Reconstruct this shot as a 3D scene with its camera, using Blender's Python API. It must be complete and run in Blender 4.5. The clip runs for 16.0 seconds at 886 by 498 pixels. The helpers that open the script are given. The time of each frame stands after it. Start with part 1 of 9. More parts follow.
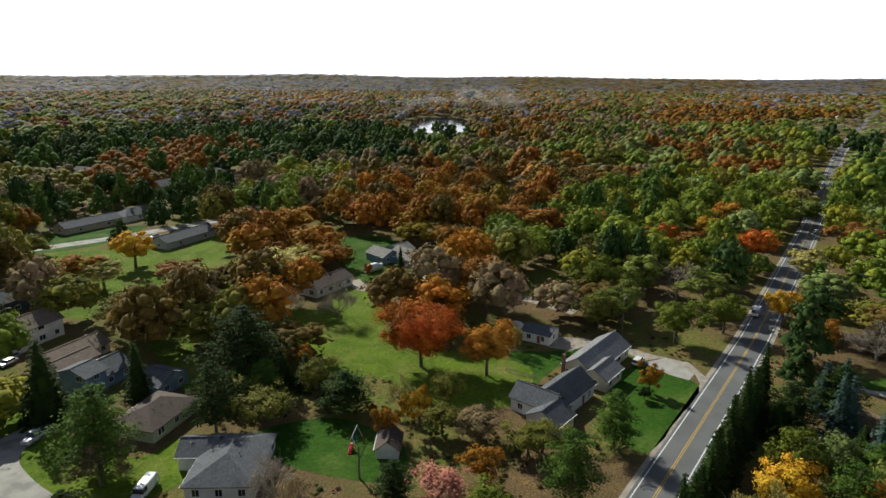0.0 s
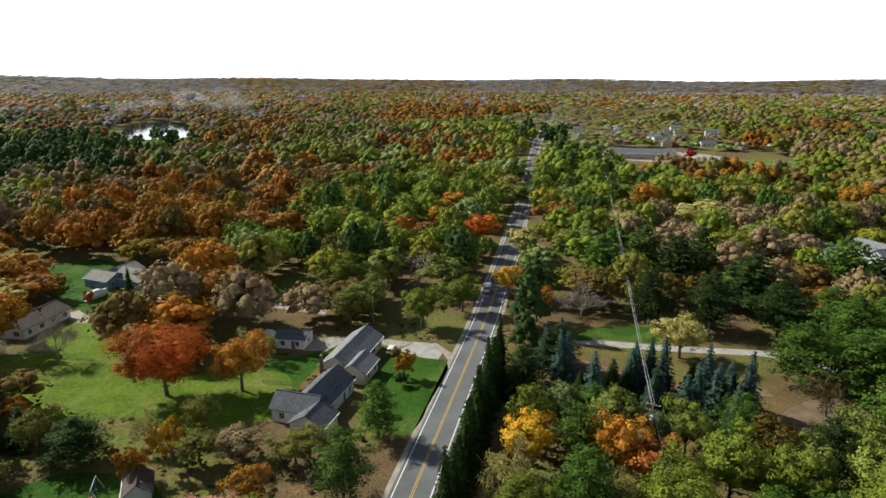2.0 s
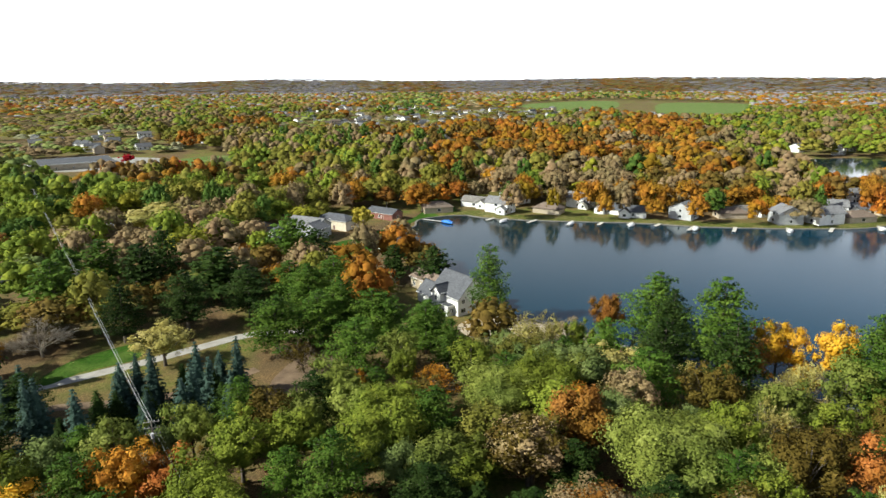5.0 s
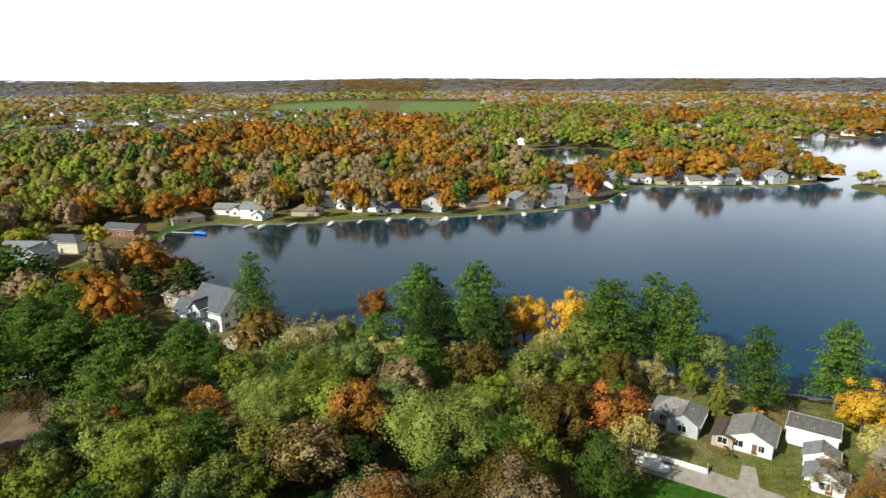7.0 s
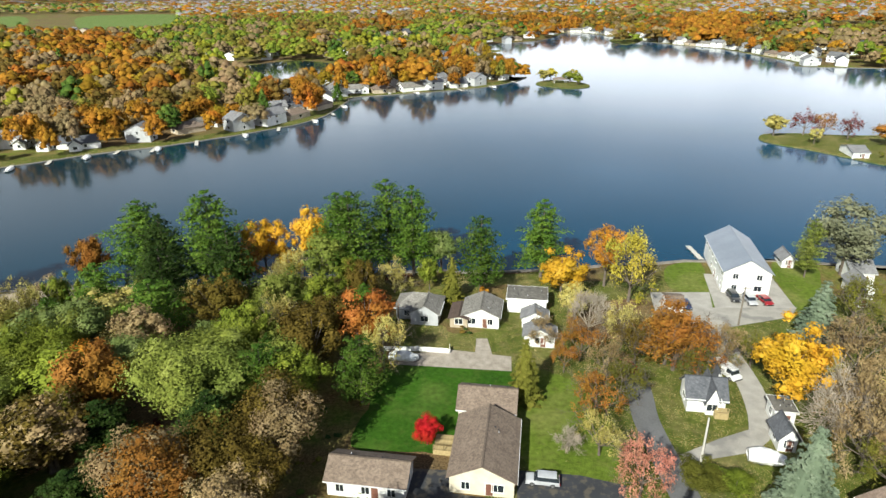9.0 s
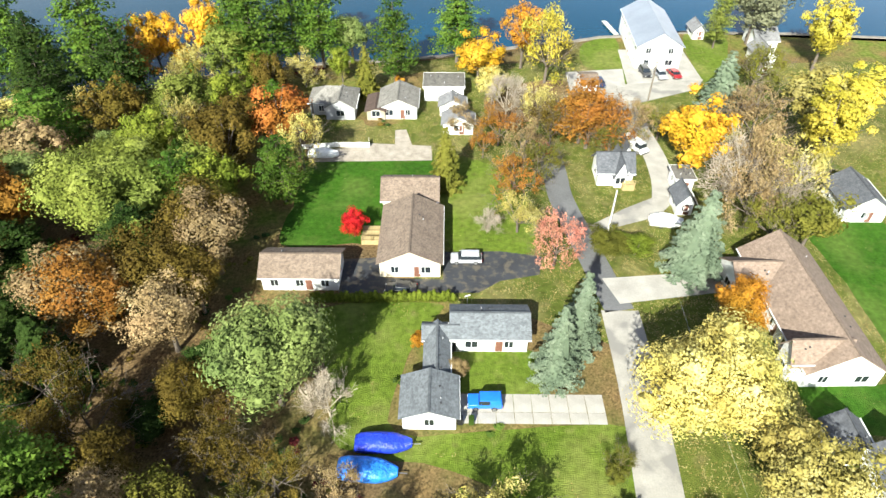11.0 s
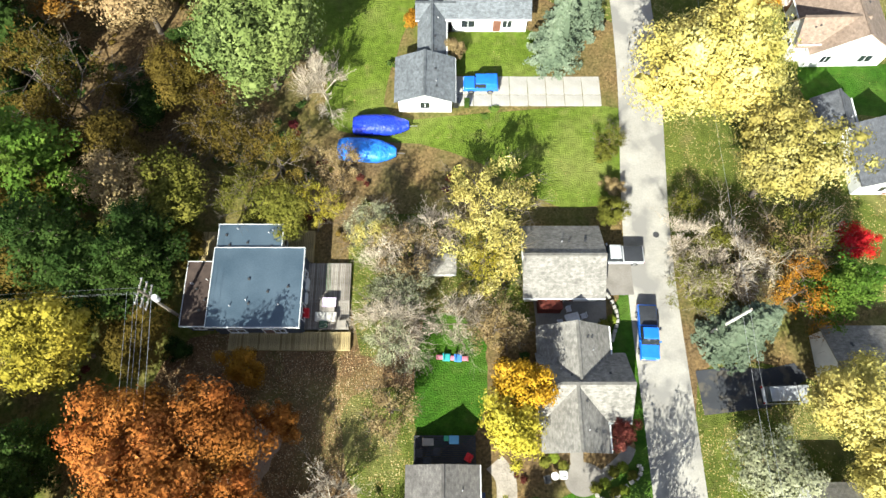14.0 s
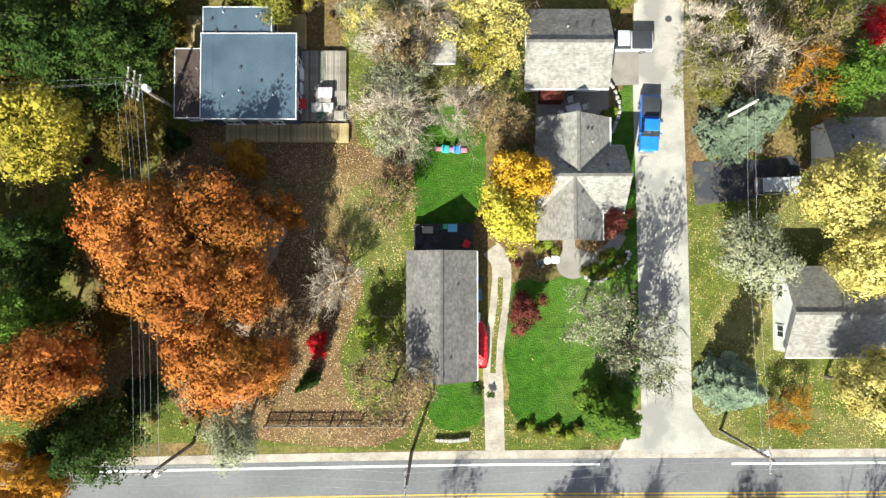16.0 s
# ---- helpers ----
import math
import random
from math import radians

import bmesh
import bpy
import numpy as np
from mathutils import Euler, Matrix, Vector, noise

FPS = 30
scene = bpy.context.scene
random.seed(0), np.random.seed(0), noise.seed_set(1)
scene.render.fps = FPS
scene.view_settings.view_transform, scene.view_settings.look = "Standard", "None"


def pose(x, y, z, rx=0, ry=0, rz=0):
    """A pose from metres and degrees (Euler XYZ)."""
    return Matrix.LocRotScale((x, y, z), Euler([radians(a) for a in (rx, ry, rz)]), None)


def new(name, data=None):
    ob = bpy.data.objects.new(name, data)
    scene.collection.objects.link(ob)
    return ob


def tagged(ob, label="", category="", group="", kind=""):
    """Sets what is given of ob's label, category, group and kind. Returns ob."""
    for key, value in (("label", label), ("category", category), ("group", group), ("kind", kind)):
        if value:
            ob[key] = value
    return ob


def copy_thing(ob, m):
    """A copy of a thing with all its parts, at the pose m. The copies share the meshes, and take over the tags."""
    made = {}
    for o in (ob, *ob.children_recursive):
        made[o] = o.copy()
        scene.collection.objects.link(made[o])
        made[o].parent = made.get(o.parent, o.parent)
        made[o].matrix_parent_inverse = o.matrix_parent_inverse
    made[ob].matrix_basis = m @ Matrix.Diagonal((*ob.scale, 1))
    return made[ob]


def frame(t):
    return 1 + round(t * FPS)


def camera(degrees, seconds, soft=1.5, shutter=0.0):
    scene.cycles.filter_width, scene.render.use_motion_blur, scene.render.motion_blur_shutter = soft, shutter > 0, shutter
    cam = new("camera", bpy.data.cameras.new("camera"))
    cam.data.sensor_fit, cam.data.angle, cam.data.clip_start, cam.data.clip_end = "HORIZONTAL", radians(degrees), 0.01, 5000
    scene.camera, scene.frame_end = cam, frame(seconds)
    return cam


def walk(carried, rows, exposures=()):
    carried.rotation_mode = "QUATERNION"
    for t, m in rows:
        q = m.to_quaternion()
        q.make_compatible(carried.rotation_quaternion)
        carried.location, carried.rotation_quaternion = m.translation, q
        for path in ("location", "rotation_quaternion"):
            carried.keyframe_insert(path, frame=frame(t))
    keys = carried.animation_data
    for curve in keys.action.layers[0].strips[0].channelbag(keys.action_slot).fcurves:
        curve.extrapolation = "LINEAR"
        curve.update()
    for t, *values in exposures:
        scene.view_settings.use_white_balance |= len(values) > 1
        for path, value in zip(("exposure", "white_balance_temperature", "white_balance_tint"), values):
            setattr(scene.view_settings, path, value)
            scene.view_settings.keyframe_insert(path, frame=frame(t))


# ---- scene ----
cam = camera(69.84, 16.0)
walk(cam, [
    (0.0, pose(0, 0, 66, 74.68, -0.24, 126.60)),
    (0.5, pose(0, 0, 66, 74.74, -0.16, 121.26)),
    (1.0, pose(0, 0, 66, 74.76, -0.19, 116.16)),
    (1.5, pose(0, 0, 66, 74.80, -0.19, 110.21)),
    (2.0, pose(0, 0, 66, 74.84, -0.15, 103.04)),
    (2.5, pose(0, 0, 66, 74.85, -0.10, 94.85)),
    (3.0, pose(0, 0, 66, 74.87, -0.09, 86.06)),
    (3.5, pose(0, 0, 66, 74.90, 0.03, 77.48)),
    (4.0, pose(0, 0, 66, 74.90, 0.14, 69.69)),
    (4.5, pose(0, 0, 66, 74.87, 0.26, 62.21)),
    (7.0, pose(0, 0, 66, 74.85, 0.24, 33.51)),
    (7.5, pose(0, 0, 66, 74.81, 0.28, 28.22)),
    (8.0, pose(0, 0, 66, 74.78, 0.33, 21.28)),
    (8.5, pose(0, 0, 66, 71.96, 0.33, 14.32)),
    (9.0, pose(0, 0, 66, 67.24, 0.37, 8.63)),
    (9.5, pose(0, 0, 66, 62.53, 0.36, 4.40)),
    (12.0, pose(0, 0, 66, 39.14, -0.10, 0.10)),
    (12.5, pose(0, 0, 66, 34.45, -0.07, -0.08)),
    (13.0, pose(0, 0, 66, 29.81, -0.14, -0.03)),
    (13.5, pose(0, 0, 66, 25.14, -0.17, -0.01)),
    (14.0, pose(0, 0, 66, 20.49, -0.20, 0.00)),
    (14.5, pose(0, 0, 66, 15.85, -0.23, 0.00)),
    (15.0, pose(0, 0, 66, 11.17, -0.26, 0.03)),
    (15.5, pose(0, 0, 66, 6.50, -0.28, -0.03)),
    (16.0, pose(0, 0, 66, 1.85, -0.29, 0.00)),
], exposures=((0.0, 0.15), (1.5, 0.35), (3.0, 0.65), (4.5, 0.75), (7.0, 0.52), (8.0, 0.4), (8.5, 0.46), (9.0, 0.76), (9.5, 1.06), (12.0, 1.6), (16.0, 1.6)))

# ---- light ----
SUN_ELEV, SUN_TURN = 35.0, 199.0
world = bpy.data.worlds.new("sky")
scene.world = world
world.use_nodes = True
wt = world.node_tree
sky = wt.nodes.new("ShaderNodeTexSky")
sky.sky_type, sky.sun_disc = "NISHITA", False
sky.sun_elevation, sky.sun_rotation = radians(SUN_ELEV), radians(SUN_TURN)
sky.air_density, sky.dust_density, sky.ozone_density = 1.0, 1.0, 2.2
clear = wt.nodes.new("ShaderNodeVectorMath")
clear.operation = "SCALE"
clear.inputs["Scale"].default_value = 0.05
wt.links.new(sky.outputs["Color"], clear.inputs[0])
# thin bright cloud, dense towards the horizon and torn higher up
way = wt.nodes.new("ShaderNodeTexCoord")
axes = wt.nodes.new("ShaderNodeSeparateXYZ")
wt.links.new(way.outputs["Generated"], axes.inputs[0])
veil = wt.nodes.new("ShaderNodeValToRGB")
veil.color_ramp.interpolation = "EASE"
veil.color_ramp.elements[0].position, veil.color_ramp.elements[0].color = 0.0, (1, 1, 1, 1)
veil.color_ramp.elements[1].position, veil.color_ramp.elements[1].color = 0.6, (0.04, 0.04, 0.04, 1)
mid = veil.color_ramp.elements.new(0.11)
mid.color = (1, 1, 1, 1)
mid = veil.color_ramp.elements.new(0.24)
mid.color = (0.3, 0.3, 0.3, 1)
mid = veil.color_ramp.elements.new(0.38)
mid.color = (0.07, 0.07, 0.07, 1)
wt.links.new(axes.outputs["Z"], veil.inputs["Fac"])
puff = wt.nodes.new("ShaderNodeTexNoise")
puff.inputs["Scale"].default_value, puff.inputs["Detail"].default_value = 3.0, 6.0
wt.links.new(way.outputs["Generated"], puff.inputs["Vector"])
torn = wt.nodes.new("ShaderNodeMapRange")
torn.inputs["From Min"].default_value, torn.inputs["From Max"].default_value = 0.3, 0.7
torn.inputs["To Min"].default_value, torn.inputs["To Max"].default_value = 0.75, 1.15
wt.links.new(puff.outputs["Fac"], torn.inputs["Value"])
cover = wt.nodes.new("ShaderNodeMath")
cover.operation, cover.use_clamp = "MULTIPLY", True
wt.links.new(veil.outputs["Color"], cover.inputs[0])
wt.links.new(torn.outputs["Result"], cover.inputs[1])
air = wt.nodes.new("ShaderNodeMix")
air.data_type = "RGBA"
air.inputs["B"].default_value = (1.34, 1.4, 1.48, 1)
wt.links.new(cover.outputs[0], air.inputs["Factor"])
wt.links.new(clear.outputs["Vector"], air.inputs["A"])
wt.links.new(air.outputs["Result"], wt.nodes["Background"].inputs["Color"])
wt.nodes["Background"].inputs["Strength"].default_value = 1.0
sun = new("sun", bpy.data.lights.new("sun", "SUN"))
sun.data.energy, sun.data.angle, sun.data.color = 5.0, radians(0.6), (0.965, 0.975, 0.865)
sun.matrix_world = pose(0, 0, 200, 90 - SUN_ELEV, 0, 180 - SUN_TURN)


# ---- materials ----
def shader(name, rough=0.8, metal=0.0):
    m = bpy.data.materials.new(name)
    m.use_nodes = True
    b = m.node_tree.nodes["Principled BSDF"]
    b.inputs["Roughness"].default_value, b.inputs["Metallic"].default_value = rough, metal
    return m, m.node_tree, b


def ramp(nt, fac, colours):
    r = nt.nodes.new("ShaderNodeValToRGB")
    while len(r.color_ramp.elements) < len(colours):
        r.color_ramp.elements.new(0.5)
    for i, c in enumerate(colours):
        r.color_ramp.elements[i].position = i / (len(colours) - 1)
        r.color_ramp.elements[i].color = (*c, 1)
    nt.links.new(fac, r.inputs["Fac"])
    return r.outputs["Color"]


def noise_fac(nt, scale, detail=4.0, lo=0.3, hi=0.7, coords="Object"):
    c = nt.nodes.new("ShaderNodeTexCoord")
    n = nt.nodes.new("ShaderNodeTexNoise")
    n.inputs["Scale"].default_value, n.inputs["Detail"].default_value = scale, detail
    nt.links.new(c.outputs[coords], n.inputs["Vector"])
    k = nt.nodes.new("ShaderNodeMapRange")
    k.inputs["From Min"].default_value, k.inputs["From Max"].default_value = lo, hi
    nt.links.new(n.outputs["Fac"], k.inputs["Value"])
    return k.outputs["Result"]


def blend(nt, fac, a, b, mode="MIX"):
    m = nt.nodes.new("ShaderNodeMix")
    m.data_type, m.blend_type = "RGBA", mode
    for sock, v in ((m.inputs["Factor"], fac), (m.inputs["A"], a), (m.inputs["B"], b)):
        if isinstance(v, (int, float)):
            sock.default_value = v
        elif isinstance(v, tuple):
            sock.default_value = (*v, 1)
        else:
            nt.links.new(v, sock)
    return m.outputs["Result"]


def bump(nt, b, height, strength=0.4, distance=0.05):
    n = nt.nodes.new("ShaderNodeBump")
    n.inputs["Strength"].default_value, n.inputs["Distance"].default_value = strength, distance
    nt.links.new(height, n.inputs["Height"])
    nt.links.new(n.outputs["Normal"], b.inputs["Normal"])


def surface(name, dark, light, scale=1.5, rough=0.85, fine=25.0, depth=0.03, metal=0.0, patch=None, patch_scale=0.3):
    """A surface with stains at a large scale and grain at a small one."""
    m, nt, b = shader(name, rough, metal)
    c = ramp(nt, noise_fac(nt, scale), [dark, light])
    f = noise_fac(nt, fine, 3.0)
    c = blend(nt, 0.35, c, ramp(nt, f, [dark, light]))
    if patch:
        c = blend(nt, noise_fac(nt, patch_scale, 5.0, 0.5, 0.62), c, patch)
    nt.links.new(c, b.inputs["Base Color"])
    bump(nt, b, f, 0.5, depth)
    return m


def foliage(name, colours, through_light=0.14):
    """Leaves: each one its own tone, each tree its own shade."""
    m, nt, b = shader(name, 0.8)
    g = nt.nodes.new("ShaderNodeNewGeometry")
    o = nt.nodes.new("ShaderNodeObjectInfo")
    mix = nt.nodes.new("ShaderNodeMath")
    mix.operation = "MULTIPLY_ADD"
    mix.inputs[1].default_value = 0.24
    nt.links.new(g.outputs["Random Per Island"], mix.inputs[0])
    n = noise_fac(nt, 0.35, 3.0, 0.25, 0.75)
    half = nt.nodes.new("ShaderNodeMath")
    half.operation = "MULTIPLY"
    half.inputs[1].default_value = 0.76
    nt.links.new(n, half.inputs[0])
    nt.links.new(half.outputs[0], mix.inputs[2])
    c = ramp(nt, mix.outputs[0], colours)
    hsv = nt.nodes.new("ShaderNodeHueSaturation")
    nt.links.new(c, hsv.inputs["Color"])
    val = nt.nodes.new("ShaderNodeMapRange")
    val.inputs["To Min"].default_value, val.inputs["To Max"].default_value = 0.75, 1.25
    nt.links.new(o.outputs["Random"], val.inputs["Value"])
    # stands differ from one another over some tens of metres
    drift = noise_fac(nt, 0.07, 3.0, 0.3, 0.7)
    tone = nt.nodes.new("ShaderNodeMapRange")
    tone.inputs["To Min"].default_value, tone.inputs["To Max"].default_value = 0.72, 1.3
    nt.links.new(drift, tone.inputs["Value"])
    both = nt.nodes.new("ShaderNodeMath")
    both.operation = "MULTIPLY"
    nt.links.new(val.outputs["Result"], both.inputs[0])
    nt.links.new(tone.outputs["Result"], both.inputs[1])
    nt.links.new(both.outputs[0], hsv.inputs["Value"])
    hue = nt.nodes.new("ShaderNodeMapRange")
    hue.inputs["To Min"].default_value, hue.inputs["To Max"].default_value = 0.515, 0.475
    nt.links.new(drift, hue.inputs["Value"])
    nt.links.new(hue.outputs["Result"], hsv.inputs["Hue"])
    nt.links.new(hsv.outputs["Color"], b.inputs["Base Color"])
    b.inputs["Specular IOR Level"].default_value = 0.08
    tr = nt.nodes.new("ShaderNodeBsdfTranslucent")
    nt.links.new(hsv.outputs["Color"], tr.inputs["Color"])
    ms = nt.nodes.new("ShaderNodeMixShader")
    ms.inputs["Fac"].default_value = through_light
    nt.links.new(b.outputs["BSDF"], ms.inputs[1])
    nt.links.new(tr.outputs["BSDF"], ms.inputs[2])
    nt.links.new(ms.outputs["Shader"], nt.nodes["Material Output"].inputs["Surface"])
    return m


LEAF = {
    "green": foliage("green_leaves", [(0.042, 0.064, 0.008), (0.125, 0.16, 0.018), (0.245, 0.275, 0.04)]),
    "silver": foliage("silver_green_leaves", [(0.055, 0.076, 0.012), (0.14, 0.172, 0.03), (0.26, 0.295, 0.075)]),
    "bronze": foliage("dull_bronze_leaves", [(0.034, 0.025, 0.005), (0.088, 0.065, 0.011), (0.163, 0.122, 0.024)]),
    "olive": foliage("olive_leaves", [(0.047, 0.052, 0.009), (0.117, 0.119, 0.019), (0.211, 0.199, 0.039)]),
    "rust": foliage("rust_leaves", [(0.098, 0.042, 0.007), (0.232, 0.106, 0.018), (0.367, 0.195, 0.041)]),
    "brick": foliage("red_brown_leaves", [(0.204, 0.047, 0.007), (0.391, 0.106, 0.012), (0.510, 0.187, 0.025)]),
    "orange": foliage("orange_leaves", [(0.170, 0.072, 0.009), (0.357, 0.166, 0.017), (0.493, 0.272, 0.038)]),
    "yellow": foliage("yellow_leaves", [(0.26, 0.14, 0.012), (0.5, 0.29, 0.02), (0.62, 0.42, 0.06)]),
    "pale": foliage("pale_grey_green_leaves", [(0.1, 0.105, 0.055), (0.21, 0.22, 0.13), (0.36, 0.365, 0.25)]),
    "sage": foliage("sage_green_leaves", [(0.055, 0.08, 0.02), (0.145, 0.195, 0.055), (0.28, 0.33, 0.12)]),
    "copper": foliage("copper_orange_leaves", [(0.11, 0.037, 0.007), (0.29, 0.108, 0.02), (0.46, 0.205, 0.05)]),
    "gold": foliage("yellow_green_leaves", [(0.17, 0.14, 0.015), (0.35, 0.3, 0.035), (0.54, 0.47, 0.1)]),
    "maroon": foliage("maroon_leaves", [(0.06, 0.015, 0.012), (0.15, 0.04, 0.03), (0.26, 0.09, 0.06)]),
    "lemon": foliage("pale_yellow_leaves", [(0.19, 0.155, 0.03), (0.36, 0.315, 0.085), (0.53, 0.49, 0.2)]),
    "red": foliage("scarlet_leaves", [(0.18, 0.008, 0.008), (0.42, 0.015, 0.015), (0.55, 0.04, 0.03)]),
    "pink": foliage("faded_pink_leaves", [(0.2, 0.07, 0.05), (0.42, 0.18, 0.12), (0.5, 0.3, 0.18)]),
    "tan": foliage("withered_tan_leaves", [(0.1, 0.065, 0.028), (0.24, 0.175, 0.08), (0.42, 0.33, 0.18)]),
    "pine": foliage("pine_needles", [(0.024, 0.054, 0.007), (0.066, 0.128, 0.016), (0.140, 0.204, 0.032)], 0.2),
    # dark needles, deepened further to stand in for shade from taller trees
    "dark": foliage("shade_dark_needles", [(0.011, 0.024, 0.005), (0.026, 0.051, 0.009), (0.053, 0.085, 0.018)], 0.15),
    "blue": foliage("blue_spruce_needles", [(0.06, 0.085, 0.055), (0.13, 0.17, 0.11), (0.24, 0.285, 0.2)], 0.1),
    "teal": foliage("dark_blue_spruce_needles", [(0.018, 0.04, 0.03), (0.045, 0.08, 0.062), (0.095, 0.145, 0.115)], 0.1),
    "twig": foliage("bare_twigs", [(0.18, 0.145, 0.105), (0.35, 0.3, 0.23), (0.52, 0.46, 0.37)], 0.0),
}
# leaf colours of massed trees, many darkened in place of shade inside the crowns
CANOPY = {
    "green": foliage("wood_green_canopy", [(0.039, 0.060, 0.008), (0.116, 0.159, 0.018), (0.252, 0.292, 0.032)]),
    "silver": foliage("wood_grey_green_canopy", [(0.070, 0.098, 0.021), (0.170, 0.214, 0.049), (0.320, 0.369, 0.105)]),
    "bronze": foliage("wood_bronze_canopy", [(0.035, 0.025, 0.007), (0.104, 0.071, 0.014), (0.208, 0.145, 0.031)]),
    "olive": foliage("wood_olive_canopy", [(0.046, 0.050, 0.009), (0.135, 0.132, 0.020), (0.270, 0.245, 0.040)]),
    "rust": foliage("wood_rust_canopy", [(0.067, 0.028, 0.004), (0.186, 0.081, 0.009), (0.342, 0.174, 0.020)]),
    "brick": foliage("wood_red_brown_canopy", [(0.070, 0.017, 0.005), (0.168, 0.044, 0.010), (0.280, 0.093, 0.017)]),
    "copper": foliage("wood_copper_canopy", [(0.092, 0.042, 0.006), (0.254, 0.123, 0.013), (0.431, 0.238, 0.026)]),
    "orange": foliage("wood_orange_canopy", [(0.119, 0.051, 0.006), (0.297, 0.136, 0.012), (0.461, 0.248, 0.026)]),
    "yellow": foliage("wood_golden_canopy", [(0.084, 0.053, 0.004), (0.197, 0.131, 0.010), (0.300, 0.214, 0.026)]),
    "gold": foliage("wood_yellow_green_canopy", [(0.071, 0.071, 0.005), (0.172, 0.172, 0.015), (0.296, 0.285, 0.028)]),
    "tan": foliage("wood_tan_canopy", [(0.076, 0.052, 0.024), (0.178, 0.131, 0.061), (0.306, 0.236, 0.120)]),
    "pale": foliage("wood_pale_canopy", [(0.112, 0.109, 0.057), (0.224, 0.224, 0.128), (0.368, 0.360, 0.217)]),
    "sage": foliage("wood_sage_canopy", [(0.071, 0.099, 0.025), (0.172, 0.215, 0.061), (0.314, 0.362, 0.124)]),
    # grey-violet canopy tone that imitates distance haze on the far woods
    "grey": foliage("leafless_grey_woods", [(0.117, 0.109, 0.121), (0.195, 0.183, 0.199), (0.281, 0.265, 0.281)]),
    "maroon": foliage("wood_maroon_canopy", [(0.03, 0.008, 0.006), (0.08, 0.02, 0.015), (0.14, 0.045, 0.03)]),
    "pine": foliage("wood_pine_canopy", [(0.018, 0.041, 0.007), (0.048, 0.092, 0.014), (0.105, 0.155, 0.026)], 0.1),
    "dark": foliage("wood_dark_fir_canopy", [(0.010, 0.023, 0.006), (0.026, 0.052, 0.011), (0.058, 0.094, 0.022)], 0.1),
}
BARK = surface("grey_brown_bark", (0.06, 0.045, 0.033), (0.17, 0.14, 0.11), 2.0, 0.95)


def ground_material():
    m, nt, b = shader("ground_litter", 0.95)
    b.inputs["Specular IOR Level"].default_value = 0.08
    litter = ramp(nt, noise_fac(nt, 3.0, 8.0), [(0.035, 0.025, 0.014), (0.10, 0.07, 0.035), (0.19, 0.13, 0.07)])
    turf = ramp(nt, noise_fac(nt, 1.2, 8.0), [(0.05, 0.075, 0.01), (0.1, 0.135, 0.02), (0.18, 0.18, 0.05)])
    c = blend(nt, noise_fac(nt, 0.03, 6.0, 0.42, 0.6), litter, turf)
    nt.links.new(c, b.inputs["Base Color"])
    w = nt.nodes.new("ShaderNodeTexVoronoi")
    w.inputs["Scale"].default_value = 4.5
    t = nt.nodes.new("ShaderNodeTexCoord")
    nt.links.new(t.outputs["Object"], w.inputs["Vector"])
    leaf = ramp(nt, w.outputs["Color"], [(0.05, 0.03, 0.015), (0.16, 0.1, 0.045), (0.3, 0.2, 0.09)])
    c = blend(nt, noise_fac(nt, 0.2, 5.0, 0.35, 0.75), c, leaf)
    nt.links.new(c, b.inputs["Base Color"])
    bump(nt, b, noise_fac(nt, 9.0, 6.0), 0.3, 0.05)
    return m


def speckle(nt, scale, reach, amount, patch_scale):
    """Where single fallen leaves lie, and a tone for each of them."""
    w = nt.nodes.new("ShaderNodeTexVoronoi")
    w.inputs["Scale"].default_value = scale
    t = nt.nodes.new("ShaderNodeTexCoord")
    nt.links.new(t.outputs["Object"], w.inputs["Vector"])
    spot = nt.nodes.new("ShaderNodeMath")
    spot.operation = "LESS_THAN"
    spot.inputs[1].default_value = reach
    nt.links.new(w.outputs["Distance"], spot.inputs[0])
    split = nt.nodes.new("ShaderNodeSeparateColor")
    nt.links.new(w.outputs["Color"], split.inputs["Color"])
    some = nt.nodes.new("ShaderNodeMath")
    some.operation = "LESS_THAN"
    nt.links.new(split.outputs["Green"], some.inputs[0])
    nt.links.new(noise_fac(nt, patch_scale, 5.0, 0.72 - amount, 1.0 - amount * 0.6), some.inputs[1])
    gate = nt.nodes.new("ShaderNodeMath")
    gate.operation = "MULTIPLY"
    nt.links.new(spot.outputs[0], gate.inputs[0])
    nt.links.new(some.outputs[0], gate.inputs[1])
    return gate.outputs[0], split.outputs["Red"]


